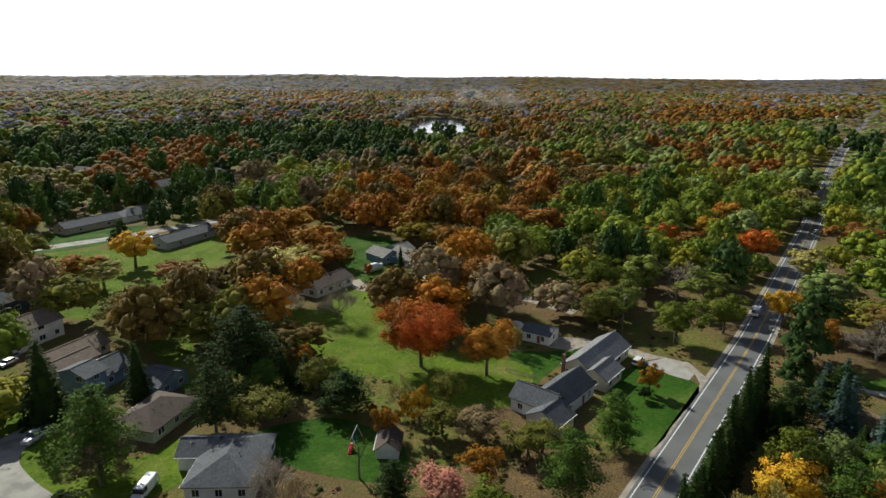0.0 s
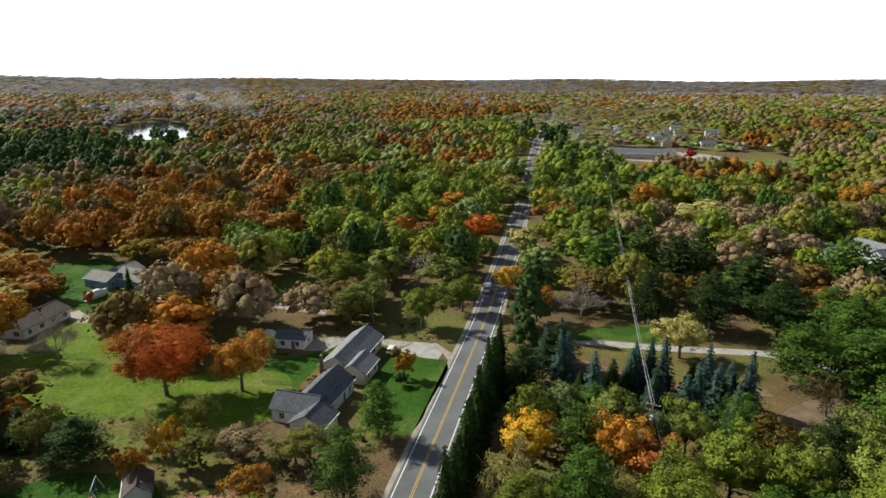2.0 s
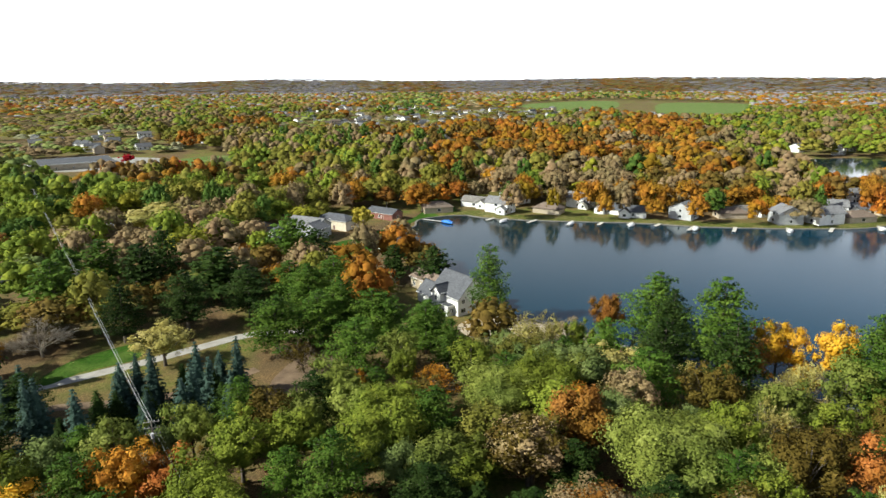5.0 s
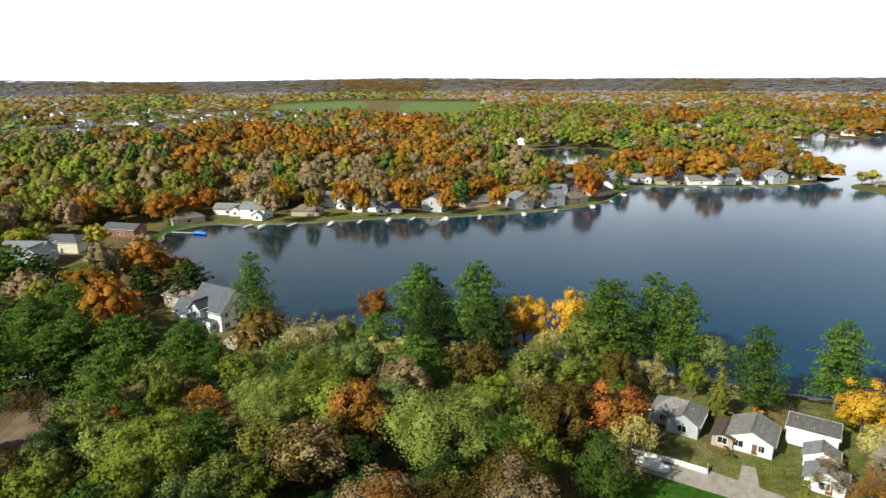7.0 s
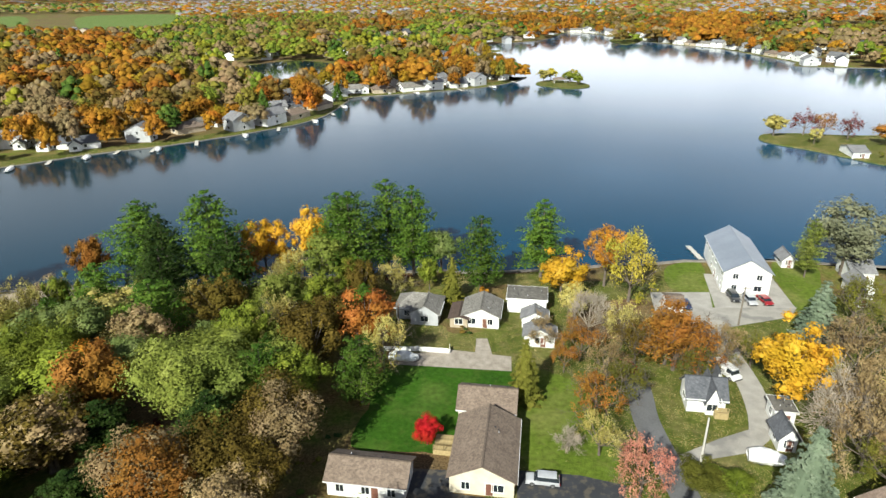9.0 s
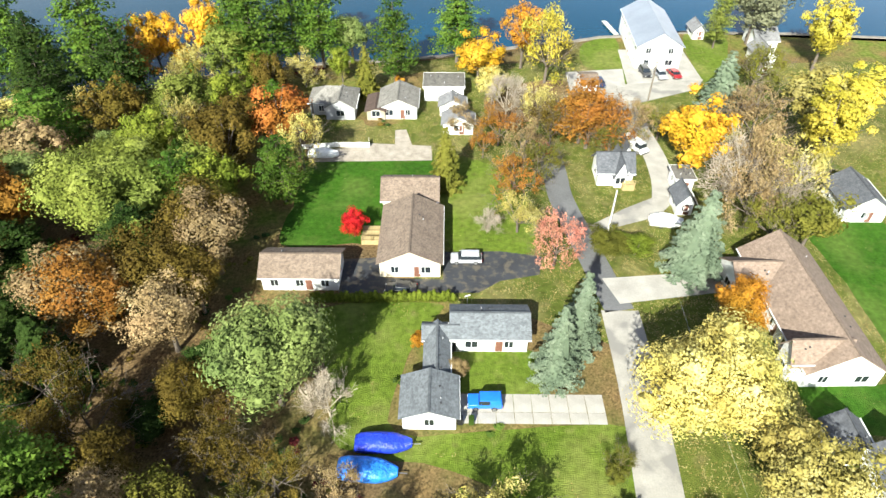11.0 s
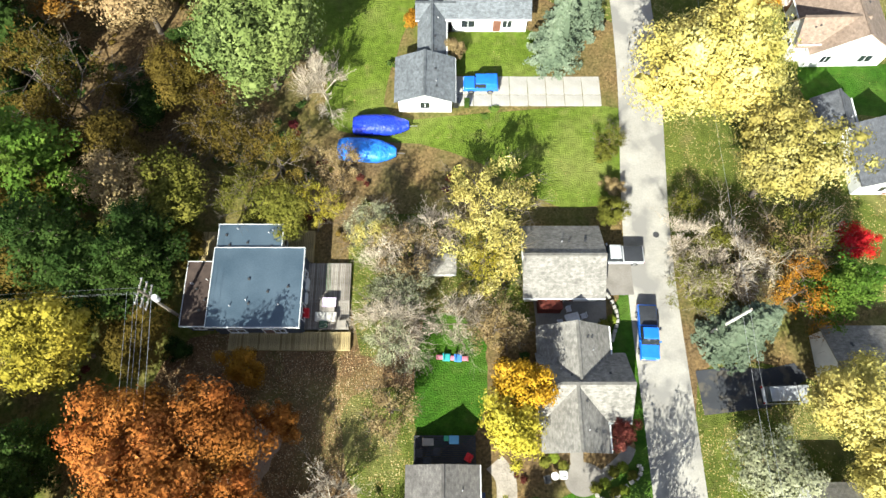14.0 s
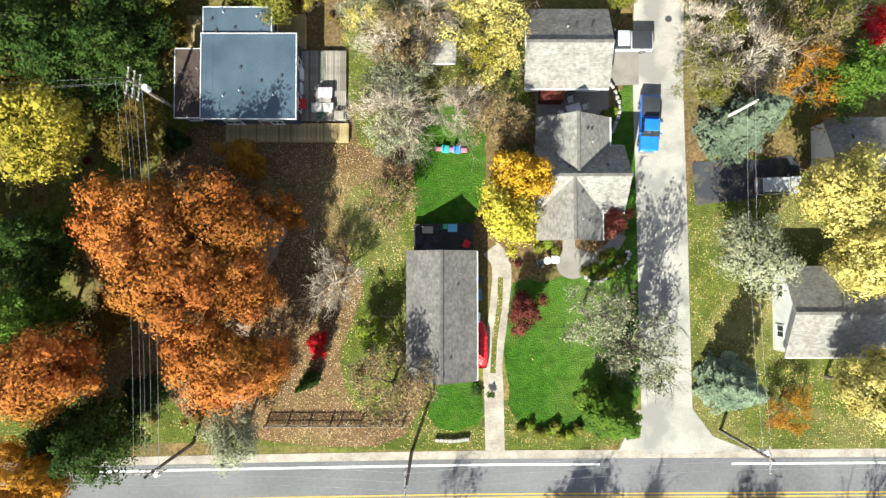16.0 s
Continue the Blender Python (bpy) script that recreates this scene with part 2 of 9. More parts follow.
def lawn_material(name, dark, mid, dry, leaf_amount, leaves=((0.2, 0.12, 0.04), (0.36, 0.26, 0.1), (0.52, 0.43, 0.24))):
    """Grass with worn and dry spots, tufts and strewn fallen leaves."""
    m, nt, b = shader(name, 0.95)
    b.inputs["Specular IOR Level"].default_value = 0.08
    c = ramp(nt, noise_fac(nt, 0.12, 6.0, 0.3, 0.7), [dark, mid])
    c = blend(nt, 0.45, c, ramp(nt, noise_fac(nt, 3.2, 7.0), [dark, mid]))
    c = blend(nt, noise_fac(nt, 0.09, 6.0, 0.5, 0.72), c, dry)
    c = blend(nt, noise_fac(nt, 0.5, 7.0, 0.55, 0.75), c, tuple(v * 0.75 for v in dry))
    c = blend(nt, 0.55, c, ramp(nt, noise_fac(nt, 1.1, 9.0, 0.3, 0.7), [(0.45, 0.45, 0.45), (1.3, 1.3, 1.3)]), "MULTIPLY")
    for scale, reach, patch_scale in ((4.6, 0.28, 0.22), (8.0, 0.42, 0.4)):
        gate, tone = speckle(nt, scale, reach, leaf_amount, patch_scale)
        c = blend(nt, gate, c, ramp(nt, tone, list(leaves)))
    nt.links.new(c, b.inputs["Base Color"])
    bump(nt, b, noise_fac(nt, 6.0, 6.0), 0.6, 0.12)
    return m


def water_material():
    """Blue water, its base colour bluer eastward in place of brighter reflected sky."""
    m, nt, b = shader("lake_water", 0.1)
    t = nt.nodes.new("ShaderNodeTexCoord")
    axes = nt.nodes.new("ShaderNodeSeparateXYZ")
    nt.links.new(t.outputs["Object"], axes.inputs[0])
    east = nt.nodes.new("ShaderNodeMapRange")
    east.inputs["From Min"].default_value, east.inputs["From Max"].default_value = -230.0, 60.0
    nt.links.new(axes.outputs["X"], east.inputs["Value"])
    # eastern blues raised, western tone dulled, to paint in the differing sky reflection
    deep = ramp(nt, noise_fac(nt, 0.012, 3.0, 0.35, 0.65), [(0.002, 0.042, 0.085), (0.001, 0.052, 0.11)])
    nt.links.new(blend(nt, east.outputs["Result"], (0.006, 0.021, 0.025), deep), b.inputs["Base Color"])
    b.inputs["IOR"].default_value = 1.33
    bump(nt, b, noise_fac(nt, 0.7, 5.0, 0.0, 1.0), 0.06, 0.2)
    return m


GROUND = ground_material()
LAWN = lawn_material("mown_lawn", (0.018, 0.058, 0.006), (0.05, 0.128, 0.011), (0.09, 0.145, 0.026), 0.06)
# paler, yellower grass than LAWN
PALE_LAWN = lawn_material("pale_mown_lawn", (0.06, 0.1, 0.01), (0.135, 0.185, 0.026), (0.175, 0.19, 0.05), 0.1)
ROUGH_LAWN = lawn_material("leafy_lawn", (0.045, 0.065, 0.011), (0.12, 0.14, 0.027), (0.19, 0.165, 0.065), 0.3)
MEADOW = lawn_material("mown_meadow", (0.05, 0.1, 0.007), (0.145, 0.22, 0.016), (0.19, 0.205, 0.045), 0.2)
FIELD = lawn_material("pasture", (0.08, 0.14, 0.03), (0.14, 0.2, 0.05), (0.2, 0.22, 0.08), 0.0)
DIRT = surface("bare_soil", (0.09, 0.055, 0.03), (0.22, 0.15, 0.09), 0.4, 0.95, 8.0, 0.08)
SAND = surface("pale_sand", (0.3, 0.24, 0.16), (0.5, 0.42, 0.31), 0.3, 0.95, 10.0, 0.05)
WATER = water_material()
ASPHALT = surface("worn_asphalt", (0.075, 0.076, 0.078), (0.155, 0.155, 0.158), 0.12, 0.85, 3.0, 0.01)
BLACKTOP = surface("dark_asphalt", (0.018, 0.02, 0.025), (0.04, 0.043, 0.05), 0.3, 0.8, 25.0, 0.01, patch=(0.08, 0.07, 0.055), patch_scale=0.8)
OLD_ASPHALT = surface("pale_old_asphalt", (0.23, 0.215, 0.19), (0.37, 0.35, 0.31), 0.35, 0.9, 5.0, 0.01, patch=(0.2, 0.19, 0.175), patch_scale=0.25)
CONCRETE = surface("concrete", (0.24, 0.225, 0.2), (0.4, 0.38, 0.345), 0.4, 0.9, 6.0, 0.01)
GREY_PAVING = surface("grey_paving", (0.13, 0.115, 0.10), (0.24, 0.22, 0.195), 0.5, 0.9, 10.0, 0.02)
GRAVEL = surface("gravel", (0.19, 0.16, 0.125), (0.4, 0.355, 0.3), 0.7, 0.95, 4.0, 0.04)
PAINT_WHITE = surface("white_road_paint", (0.5, 0.5, 0.49), (0.72, 0.72, 0.7), 1.0, 0.7)
PAINT_YELLOW = surface("yellow_road_paint", (0.45, 0.27, 0.03), (0.62, 0.4, 0.05), 1.0, 0.7)


# ---- mesh tools ----
def mesh_of(name, verts, faces, mats, mat_index=None, smooth=False):
    me = bpy.data.meshes.new(name)
    me.from_pydata(verts, [], faces)
    for m in mats:
        me.materials.append(m)
    if mat_index is not None:
        me.polygons.foreach_set("material_index", mat_index)
    if smooth:
        me.polygons.foreach_set("use_smooth", [True] * len(me.polygons))
    me.update()
    return me


def part(name, me, parent, label=""):
    ob = new(name, me)
    ob.parent = parent
    return tagged(ob, label)


def thing(name, x, y, z=0.0, turn=0.0, label="", category="", group="", kind=""):
    ob = new(name)
    ob.empty_display_size = 0.2
    ob.matrix_basis = pose(x, y, z, 0, 0, turn)
    return tagged(ob, label, category, group, kind)


def smooth_outline(points, steps=5, jitter=0.0, rng=random):
    """A closed rounded outline through corner points."""
    n, out = len(points), []
    for i in range(n):
        p0, p1, p2, p3 = (Vector(points[(i + k) % n]) for k in (-1, 0, 1, 2))
        for s in range(steps):
            t = s / steps
            q = 0.5 * (2 * p1 + (p2 - p0) * t + (2 * p0 - 5 * p1 + 4 * p2 - p3) * t * t + (3 * p1 - p0 - 3 * p2 + p3) * t ** 3)
            out.append((q.x + rng.uniform(-jitter, jitter), q.y + rng.uniform(-jitter, jitter)))
    return out


def pairs(*v):
    return list(zip(v[::2], v[1::2]))


def sheet(name, outline, z, mat, label, category="", thick=0.0):
    """A flat piece of ground with the given outline, with a rim when thick."""
    bm = bmesh.new()
    vs = [bm.verts.new((x, y, z)) for x, y in outline]
    f = bm.faces.new(vs)
    if f.normal.z < 0:
        f.normal_flip()
    if thick:
        r = bmesh.ops.extrude_face_region(bm, geom=[f])
        bmesh.ops.translate(bm, vec=(0, 0, -thick), verts=[g for g in r["geom"] if isinstance(g, bmesh.types.BMVert)])
        bmesh.ops.recalc_face_normals(bm, faces=bm.faces)
    bmesh.ops.triangulate(bm, faces=[f for f in bm.faces if len(f.verts) > 4])
    me = bpy.data.meshes.new(name)
    bm.to_mesh(me)
    bm.free()
    me.materials.append(mat)
    return tagged(new(name, me), label, category, "", "structure")


def strip(points, width, z):
    """Verts and faces of a band along a line of points."""
    vs, fs = [], []
    for i, p in enumerate(points):
        a, b = Vector(points[max(i - 1, 0)]), Vector(points[min(i + 1, len(points) - 1)])
        d = (b - a).normalized()
        n = Vector((-d.y, d.x)) * width / 2
        vs += [(p[0] + n.x, p[1] + n.y, z), (p[0] - n.x, p[1] - n.y, z)]
        if i:
            k = 2 * i
            fs.append((k - 2, k - 1, k + 1, k))
    return vs, fs


def path_band(name, points, width, z, mat, label, category="road", steps=6):
    pts = []
    for i in range(len(points) - 1):
        p0, p1, p2, p3 = (Vector(points[min(max(i + k, 0), len(points) - 1)]) for k in (-1, 0, 1, 2))
        for s in range(steps):
            t = s / steps
            q = 0.5 * (2 * p1 + (p2 - p0) * t + (2 * p0 - 5 * p1 + 4 * p2 - p3) * t * t + (3 * p1 - p0 - 3 * p2 + p3) * t ** 3)
            pts.append((q.x, q.y))
    pts.append(points[-1])
    vs, fs = strip(pts, width, z)
    return tagged(new(name, mesh_of(name, vs, fs, [mat])), label, category, "", "structure"), pts


def inside(poly, x, y):
    hit = False
    j = len(poly) - 1
    for i in range(len(poly)):
        xi, yi = poly[i]
        xj, yj = poly[j]
        if (yi > y) != (yj > y) and x < (xj - xi) * (y - yi) / (yj - yi) + xi:
            hit = not hit
        j = i
    return hit


# ---- terrain and lake ----
def rise(x, y):
    """Height of the low far hills, raised to fit the horizon in the camera's view."""
    r = math.hypot(x, y)
    t = min(max((r - 2600) / 2200, 0), 1)
    t = t * t * (3 - 2 * t)
    return t * (49 + 22 * noise.noise(Vector((x / 1000, y / 1000, 3.0))))


radii = [0, 40, 90, 150, 250, 400, 600, 900, 1300, 1800, 2300] + [2600 + 150 * i for i in range(16)]
vs, fs = [(0, 0, 0)], []
RAYS = 160
for r in radii[1:]:
    for k in range(RAYS):
        a = 2 * math.pi * k / RAYS
        vs.append((r * math.cos(a), r * math.sin(a), rise(r * math.cos(a), r * math.sin(a))))
for k in range(RAYS):
    fs.append((0, 1 + k, 1 + (k + 1) % RAYS))
for i in range(len(radii) - 2):
    for k in range(RAYS):
        a, b = 1 + i * RAYS + k, 1 + i * RAYS + (k + 1) % RAYS
        fs.append((a, a + RAYS, b + RAYS, b))
tagged(new("ground", mesh_of("ground", vs, fs, [GROUND], smooth=True)), "ground of leaf litter and rough autumn grass", "ground", "", "structure")

LAKE = smooth_outline(pairs(
    -247.6, 182.4, -252.3, 160.9, -239.7, 147.7, -234.2, 132.4, -190.8, 125.6, -176.1, 118.9, -139.7, 112.3, -119.2, 116.4, -120.0, 117.7,
    -108.5, 119.3, -64.1, 127.3, -54.1, 132.5, -27.5, 140.1, -3.7, 143.3, 32.4, 153.8, 59.4, 158.6, 71.3, 158.4, 86.9, 158.5,
    420, 150, 900, 330, 900, 640, 272.8, 574.0, 214.1, 620.4, 183.7, 726.2, 128.3, 795.8, 41.8, 961.7, -2.3, 825.4,
    -61.3, 759.5, -55.0, 682.5, -66.4, 706.4, -28.0, 509.0, -14.1, 485.1, -35.5, 442.8, -74.2, 413.6, -115.6, 390.1,
    -115.6, 373.4, -116.4, 319.6, -138.3, 283.4, -163.7, 254.7, -185.4, 237.8, -210.8, 210.0, -233.2, 188.8), 5, 0.4)
sheet("water", LAKE, 0.05, WATER, "calm blue lake reflecting the pale sky", "lake")
POND = smooth_outline(pairs(-206.1, 424.9, -263.5, 507.8, -230.2, 582.8, -180.3, 558.6, -139.6, 503.3, -146.8, 444.8, -170.0, 408.2), 5)
sheet("water", POND, 0.05, WATER, "still inlet of the lake among the trees", "lake")
FAR_POND = smooth_outline(pairs(336.4, 1141.2, 447.5, 1191.0, 543.2, 1057.9, 488.1, 947.2, 370.9, 980.7, 299.0, 1009.8), 5)
sheet("water", FAR_POND, 0.05, WATER, "distant arm of the lake", "lake")
TOWN_POND = smooth_outline(pairs(-640.0, -440.0, -600.0, -492.0, -720.0, -590.0, -810.0, -640.0, -840.0, -590.0, -740.0, -500.0), 5)
sheet("water", TOWN_POND, 0.05, WATER, "small pond far off in the woods", "lake")


def in_water(x, y):
    return inside(LAKE, x, y) or inside(POND, x, y) or inside(FAR_POND, x, y) or inside(TOWN_POND, x, y)


ISLE = smooth_outline(pairs(-4.4, 458.0, 6.3, 478.6, 27.8, 466.8, 31.4, 448.8, 15.4, 439.6), 5)
sheet("island", ISLE, 0.5, ROUGH_LAWN, "tiny grassy island with a stone edge", "island", 0.5)
SPIT = smooth_outline(pairs(97.8, 299.0, 103.4, 289.8, 111.0, 283.5, 122.7, 270.8, 128.3, 263.4, 132.5, 260.1, 138.6, 264.8, 142.5, 280.9, 155.5, 287.5, 174.0, 296.2, 200.0, 300.0, 240.0, 306.0, 240.0, 332.0, 200.0, 325.0, 180.6, 318.0, 163.2, 315.5, 149.3, 313.0, 134.0, 312.5, 118.2, 314.0, 102.9, 310.5), 4)
sheet("island", SPIT, 0.5, ROUGH_LAWN, "low grassy spit of land in the lake", "island", 0.5)
WOOD_ISLE = smooth_outline(pairs(77.9, 831.1, 105.3, 885.1, 121.2, 850.8, 92.6, 771.4), 5)
sheet("island", WOOD_ISLE, 0.5, ROUGH_LAWN, "wooded island far out in the lake", "island", 0.5)

# ---- roads ----
MAIN = pairs(400, -21, 150, -22.5, 60, -23.0, 33.5, -23.15, 16.5, -23.2, 0, -23.3, -40, -24.0, -90, -25.1, -125, -25.5, -160, -25.9, -190, -26.8, -330, -33.2, -375, -36.5, -473, -42.0, -585, -49.5, -760, -58, -1200, -70, -1800, -80)
_, main_line = path_band("road", MAIN, 7.5, 0.03, ASPHALT, "two-lane asphalt road with yellow centre lines")
for off, mat, w, nm in ((3.15, PAINT_WHITE, 0.22, "white edge line on the road"), (-3.15, PAINT_WHITE, 0.22, "white edge line on the road"),
                        (0.17, PAINT_YELLOW, 0.13, "double yellow centre line"), (-0.17, PAINT_YELLOW, 0.13, "double yellow centre line")):
    vs, fs = strip([(x, y + off) for x, y in main_line if x > -900], w, 0.038)
    if off > 1:
        fs = [f for f in fs if not (17.0 < vs[f[0]][0] < 33.0)]
    tagged(new("road_marking", mesh_of("road_marking", vs, fs, [mat])), nm, "road marking", "", "structure")
STREET = pairs(23.6, -19, 23.4, -10, 23.2, 5, 23.0, 25, 24.4, 47.1, 24.6, 61.8)
_, street_line = path_band("road", STREET, 5.3, 0.034, OLD_ASPHALT, "pale worn residential street", "street")
# darker asphalt, whose tone also stands in for tree shade on this stretch
_, upper_line = path_band("road", pairs(24.6, 61.8, 22.7, 71.7, 19.8, 87.5, 19.6, 95.4, 19.3, 104.1), 4.3, 0.034, ASPHALT, "narrow grey upper end of a residential street", "street")

ROADS = [(main_line, 7.5), (street_line, 4.0), (upper_line, 3.4)]


def near_road(x, y, more=0.0):
    if x < -230:
        more += 1.0 if x > -640 else -3.6
    for line, half in ROADS:
        for i in range(len(line) - 1):
            ax, ay = line[i]
            bx, by = line[i + 1]
            dx, dy = bx - ax, by - ay
            t = min(max(((x - ax) * dx + (y - ay) * dy) / (dx * dx + dy * dy), 0), 1)
            if (x - ax - t * dx) ** 2 + (y - ay - t * dy) ** 2 < (half + more) ** 2:
                return True
    return False


# ---- lawns, yards and drives ----
OPEN = []
LITTER = lawn_material("leaf_strewn_yard", (0.07, 0.045, 0.02), (0.2, 0.125, 0.065), (0.17, 0.15, 0.05), 0.5, ((0.16, 0.08, 0.035), (0.27, 0.16, 0.08), (0.46, 0.36, 0.22)))
LEVEL = [0.012]


def patch(mat, name, label, *flat, steps=4, jitter=0.25, open_land=True):
    """A piece of open ground with a soft, uneven outline."""
    o = smooth_outline(pairs(*flat), steps, jitter, random.Random(int(abs(flat[0]) * 10)))
    LEVEL[0] += 0.0004
    sheet(name, o, LEVEL[0], mat, label, name)
    if open_land:
        OPEN.append(o)


def drive(mat, label, *flat):
    o = pairs(*flat)
    LEVEL[0] += 0.0004
    sheet("driveway", o, LEVEL[0] + 0.02, mat, label, "driveway")
    OPEN.append(o)


patch(ROUGH_LAWN, "yard", "thin grass of the house lots", 30, 22, 110, 20, 120, 80, 118, 138, 60, 140, 10, 140, -8, 120, -6, 70, 12, 60, 28, 50, open_land=False)
patch(ROUGH_LAWN, "verge", "leafy grass verge of the road", -60, -18.3, -30, -17.9, 0, -18.4, 17.5, -18.2, 19.5, -14.5, 15, -13.2, 0, -13.6, -30, -13.2, -60, -13, open_land=False)
patch(LITTER, "yard", "brown leaf-strewn yard under the oaks", -26.5, 14.6, -10.5, 13.1, -2.0, 16.4, -2.0, 0.4, -3.4, -17.0, -20.3, -17.3, -27.9, -13.0, -32.1, -0.2)
TRODDEN = surface("pale_trodden_soil", (0.17, 0.115, 0.075), (0.34, 0.25, 0.175), 0.5, 0.95, 5.0, 0.05)
patch(TRODDEN, "yard", "pale trodden soil under an oak", -16.6, 7.2, -15.9, 4.2, -17.2, 0.8, -18.6, -3.0, -19.8, -8.0, -20.0, -13.6, -22.6, -14.0, -22.4, -7.0, -21.6, -1.0, -19.6, 3.6, -18.3, 7.0)
patch(ROUGH_LAWN, "yard", "leafy grass beside the narrow bungalow", -9.0, 8.7, -2.3, 8.7, -2.4, 0.4, -3.3, -12.4, -8.1, -15.0, -10.4, -9.5, -8.1, -2.5, -9.9, 3.4)
patch(ROUGH_LAWN, "yard", "thin leafy grass beside the street", 26.7, 10.5, 38.0, 10.5, 46.6, 3.4, 46.3, -9.5, 46.1, -18.8, 29.8, -18.8, 26.1, -15.3)
patch(ROUGH_LAWN, "yard", "overgrown yard with dry shrubs", -9.4, 27.8, 4.9, 27.8, 9.0, 24.8, 9.0, 15.2, 4.2, 18.8, -2.3, 16.4, -8.2, 12.8)
patch(LAWN, "lawn", "green mown front lawn by the road", 7.1, -2.5, 11.8, -1.0, 16.6, 0.4, 20.7, 4.6, 20.8, -4.9, 20.6, -13.0, 16.4, -16.4, 8.8, -16.0, 7.0, -12.4)
patch(LAWN, "lawn", "strip of lawn beside the street", 18.0, 14.3, 19.1, 19.1, 20.8, 19.4, 20.7, 3.4, 19.3, 3.4)
patch(LAWN, "lawn", "small green back lawn with toys", -2.2, 15.8, 1.3, 17.3, 4.4, 14.6, 4.6, 10.5, 3.6, 4.8, -2.1, 4.5)
patch(LAWN, "lawn", "lawn in front of a grey-roofed house", -0.5, -12.4, 3.7, -11.4, 4.1, -15.9, -0.5, -16.0)
patch(PALE_LAWN, "lawn", "long mown lawn behind a clipped hedge", -17.6, 61.6, -1.0, 62.7, -2.9, 58.6, -5.7, 50.8, -5.7, 42.0, 8.2, 42.4, 22.3, 42.8, 21.4, 32.7, 13.8, 29.9, 1.2, 36.8, -12.5, 40.0, -14.2, 47.1)
patch(PALE_LAWN, "lawn", "sheltered lawn between two house wings", 1.4, 54.1, 12.0, 54.1, 12.9, 47.8, 2.0, 47.8)
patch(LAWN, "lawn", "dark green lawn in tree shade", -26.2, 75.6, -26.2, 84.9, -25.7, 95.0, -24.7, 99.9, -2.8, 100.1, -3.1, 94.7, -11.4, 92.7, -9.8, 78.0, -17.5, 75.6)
patch(PALE_LAWN, "lawn", "bright lawn beside a brown-roofed house", -1.5, 94.1, 2.8, 100.9, 11.6, 94.3, 14.2, 81.4, 12.6, 73.7, 1.4, 73.4)
patch(LAWN, "lawn", "wide green lawn behind a tan-roofed house", 58.6, 80.5, 65.9, 83.2, 72.6, 79.8, 65.2, 54.6, 59.7, 54.1, 59.2, 67.4)
patch(LAWN, "lawn", "shaded lawn beside yellow trees", 45.1, 49.6, 51.2, 49.4, 62.8, 48.9, 60.0, 42.4, 45.4, 42.8)
patch(ROUGH_LAWN, "lawn", "leafy verge beside a concrete drive", 24.3, 62.6, 33.8, 64.2, 43.2, 66.2, 40.4, 58.6, 25.3, 56.6)
patch(PALE_LAWN, "lawn", "lawn on the lake shore", 33.6, 151.9, 42.0, 155.5, 39.6, 130.6, 35.2, 136.9, 31.5, 140.8)
patch(PALE_LAWN, "lawn", "bright lawn sloping to the lake", 59.3, 156.8, 64.5, 157.5, 70.1, 156.5, 65.1, 141.0, 57.1, 132.2)
patch(ROUGH_LAWN, "lawn", "shore grass behind the cottages", -21.9, 138.2, -8.4, 141.0, 6.7, 144.8, 9.0, 133.3, 2.6, 135.3, -6.7, 135.6, -18.0, 129.5)
patch(ROUGH_LAWN, "lawn", "worn grass between the cottages", -29.7, 117.0, -18.3, 114.9, -15.5, 111.8, -5.2, 113.2, -3.1, 104.6, -14.6, 105.0, -25.5, 103.8)
patch(ROUGH_LAWN, "lawn", "patchy lawn round a small house", 21.7, 89.5, 27.5, 96.5, 36.0, 102.9, 39.0, 99.9, 36.4, 88.7, 29.3, 84.3, 22.7, 82.7)
patch(LITTER, "yard", "leaf-covered yard among trees", 8.8, 126.3, 21.5, 132.1, 29.8, 130.6, 30.4, 120.6, 18.4, 114.3, 9.6, 115.3)
patch(LAWN, "lawn", "green front lawn beside the road", -128.5, -46.4, -138.1, -43.6, -136.3, -30.5, -118.8, -29.7, -104.7, -30.0, -103.8, -34.4, -116.7, -43.1)
patch(LAWN, "lawn", "green back lawn with a low fence", -126.2, -72.2, -132.1, -65.5, -138.8, -60.4, -131.1, -59.3, -120.1, -59.7, -112.7, -59.1, -112.2, -66.1)
patch(LAWN, "lawn", "bright lawn round a farm house", -169.2, -184.2, -187.9, -185.0, -193.2, -171.0, -183.3, -147.4, -169.1, -127.9, -150.0, -124.9, -146.5, -134.0, -146.2, -146.0)
patch(MEADOW, "meadow", "mown meadow with scattered trees", -134.7, -139.2, -141.3, -131.9, -150.5, -126.1, -131.9, -118.5, -116.5, -106.9, -110.1, -120.2, -114.7, -130.5)
patch(MEADOW, "meadow", "open meadow beside a gravel lane", -181.1, -103.1, -191.5, -96.2, -184.2, -81.7, -161.8, -72.5, -163.3, -89.6)
patch(MEADOW, "meadow", "grassy clearing between dark firs", -106.6, -142.1, -117.8, -133.3, -120.7, -109.9, -113.1, -96.8, -96.8, -92.6, -89.2, -99.0, -94.6, -120.7)
patch(MEADOW, "yard", "leafy grass under a red tree", -105.0, -101.3, -116.9, -86.7, -121.8, -65.0, -104.4, -58.6, -94.8, -71.3, -96.0, -87.5)
patch(LAWN, "lawn", "small lawn with a play set", -65.3, -92.4, -76.1, -87.3, -79.7, -77.7, -78.3, -66.7, -69.0, -61.7, -61.2, -82.6)
patch(MEADOW, "lawn", "front yards along a side street", -42.8, -150.8, -48.3, -147.8, -55.6, -142.7, -51.5, -131.1, -41.7, -131.0, -35.7, -130.5)
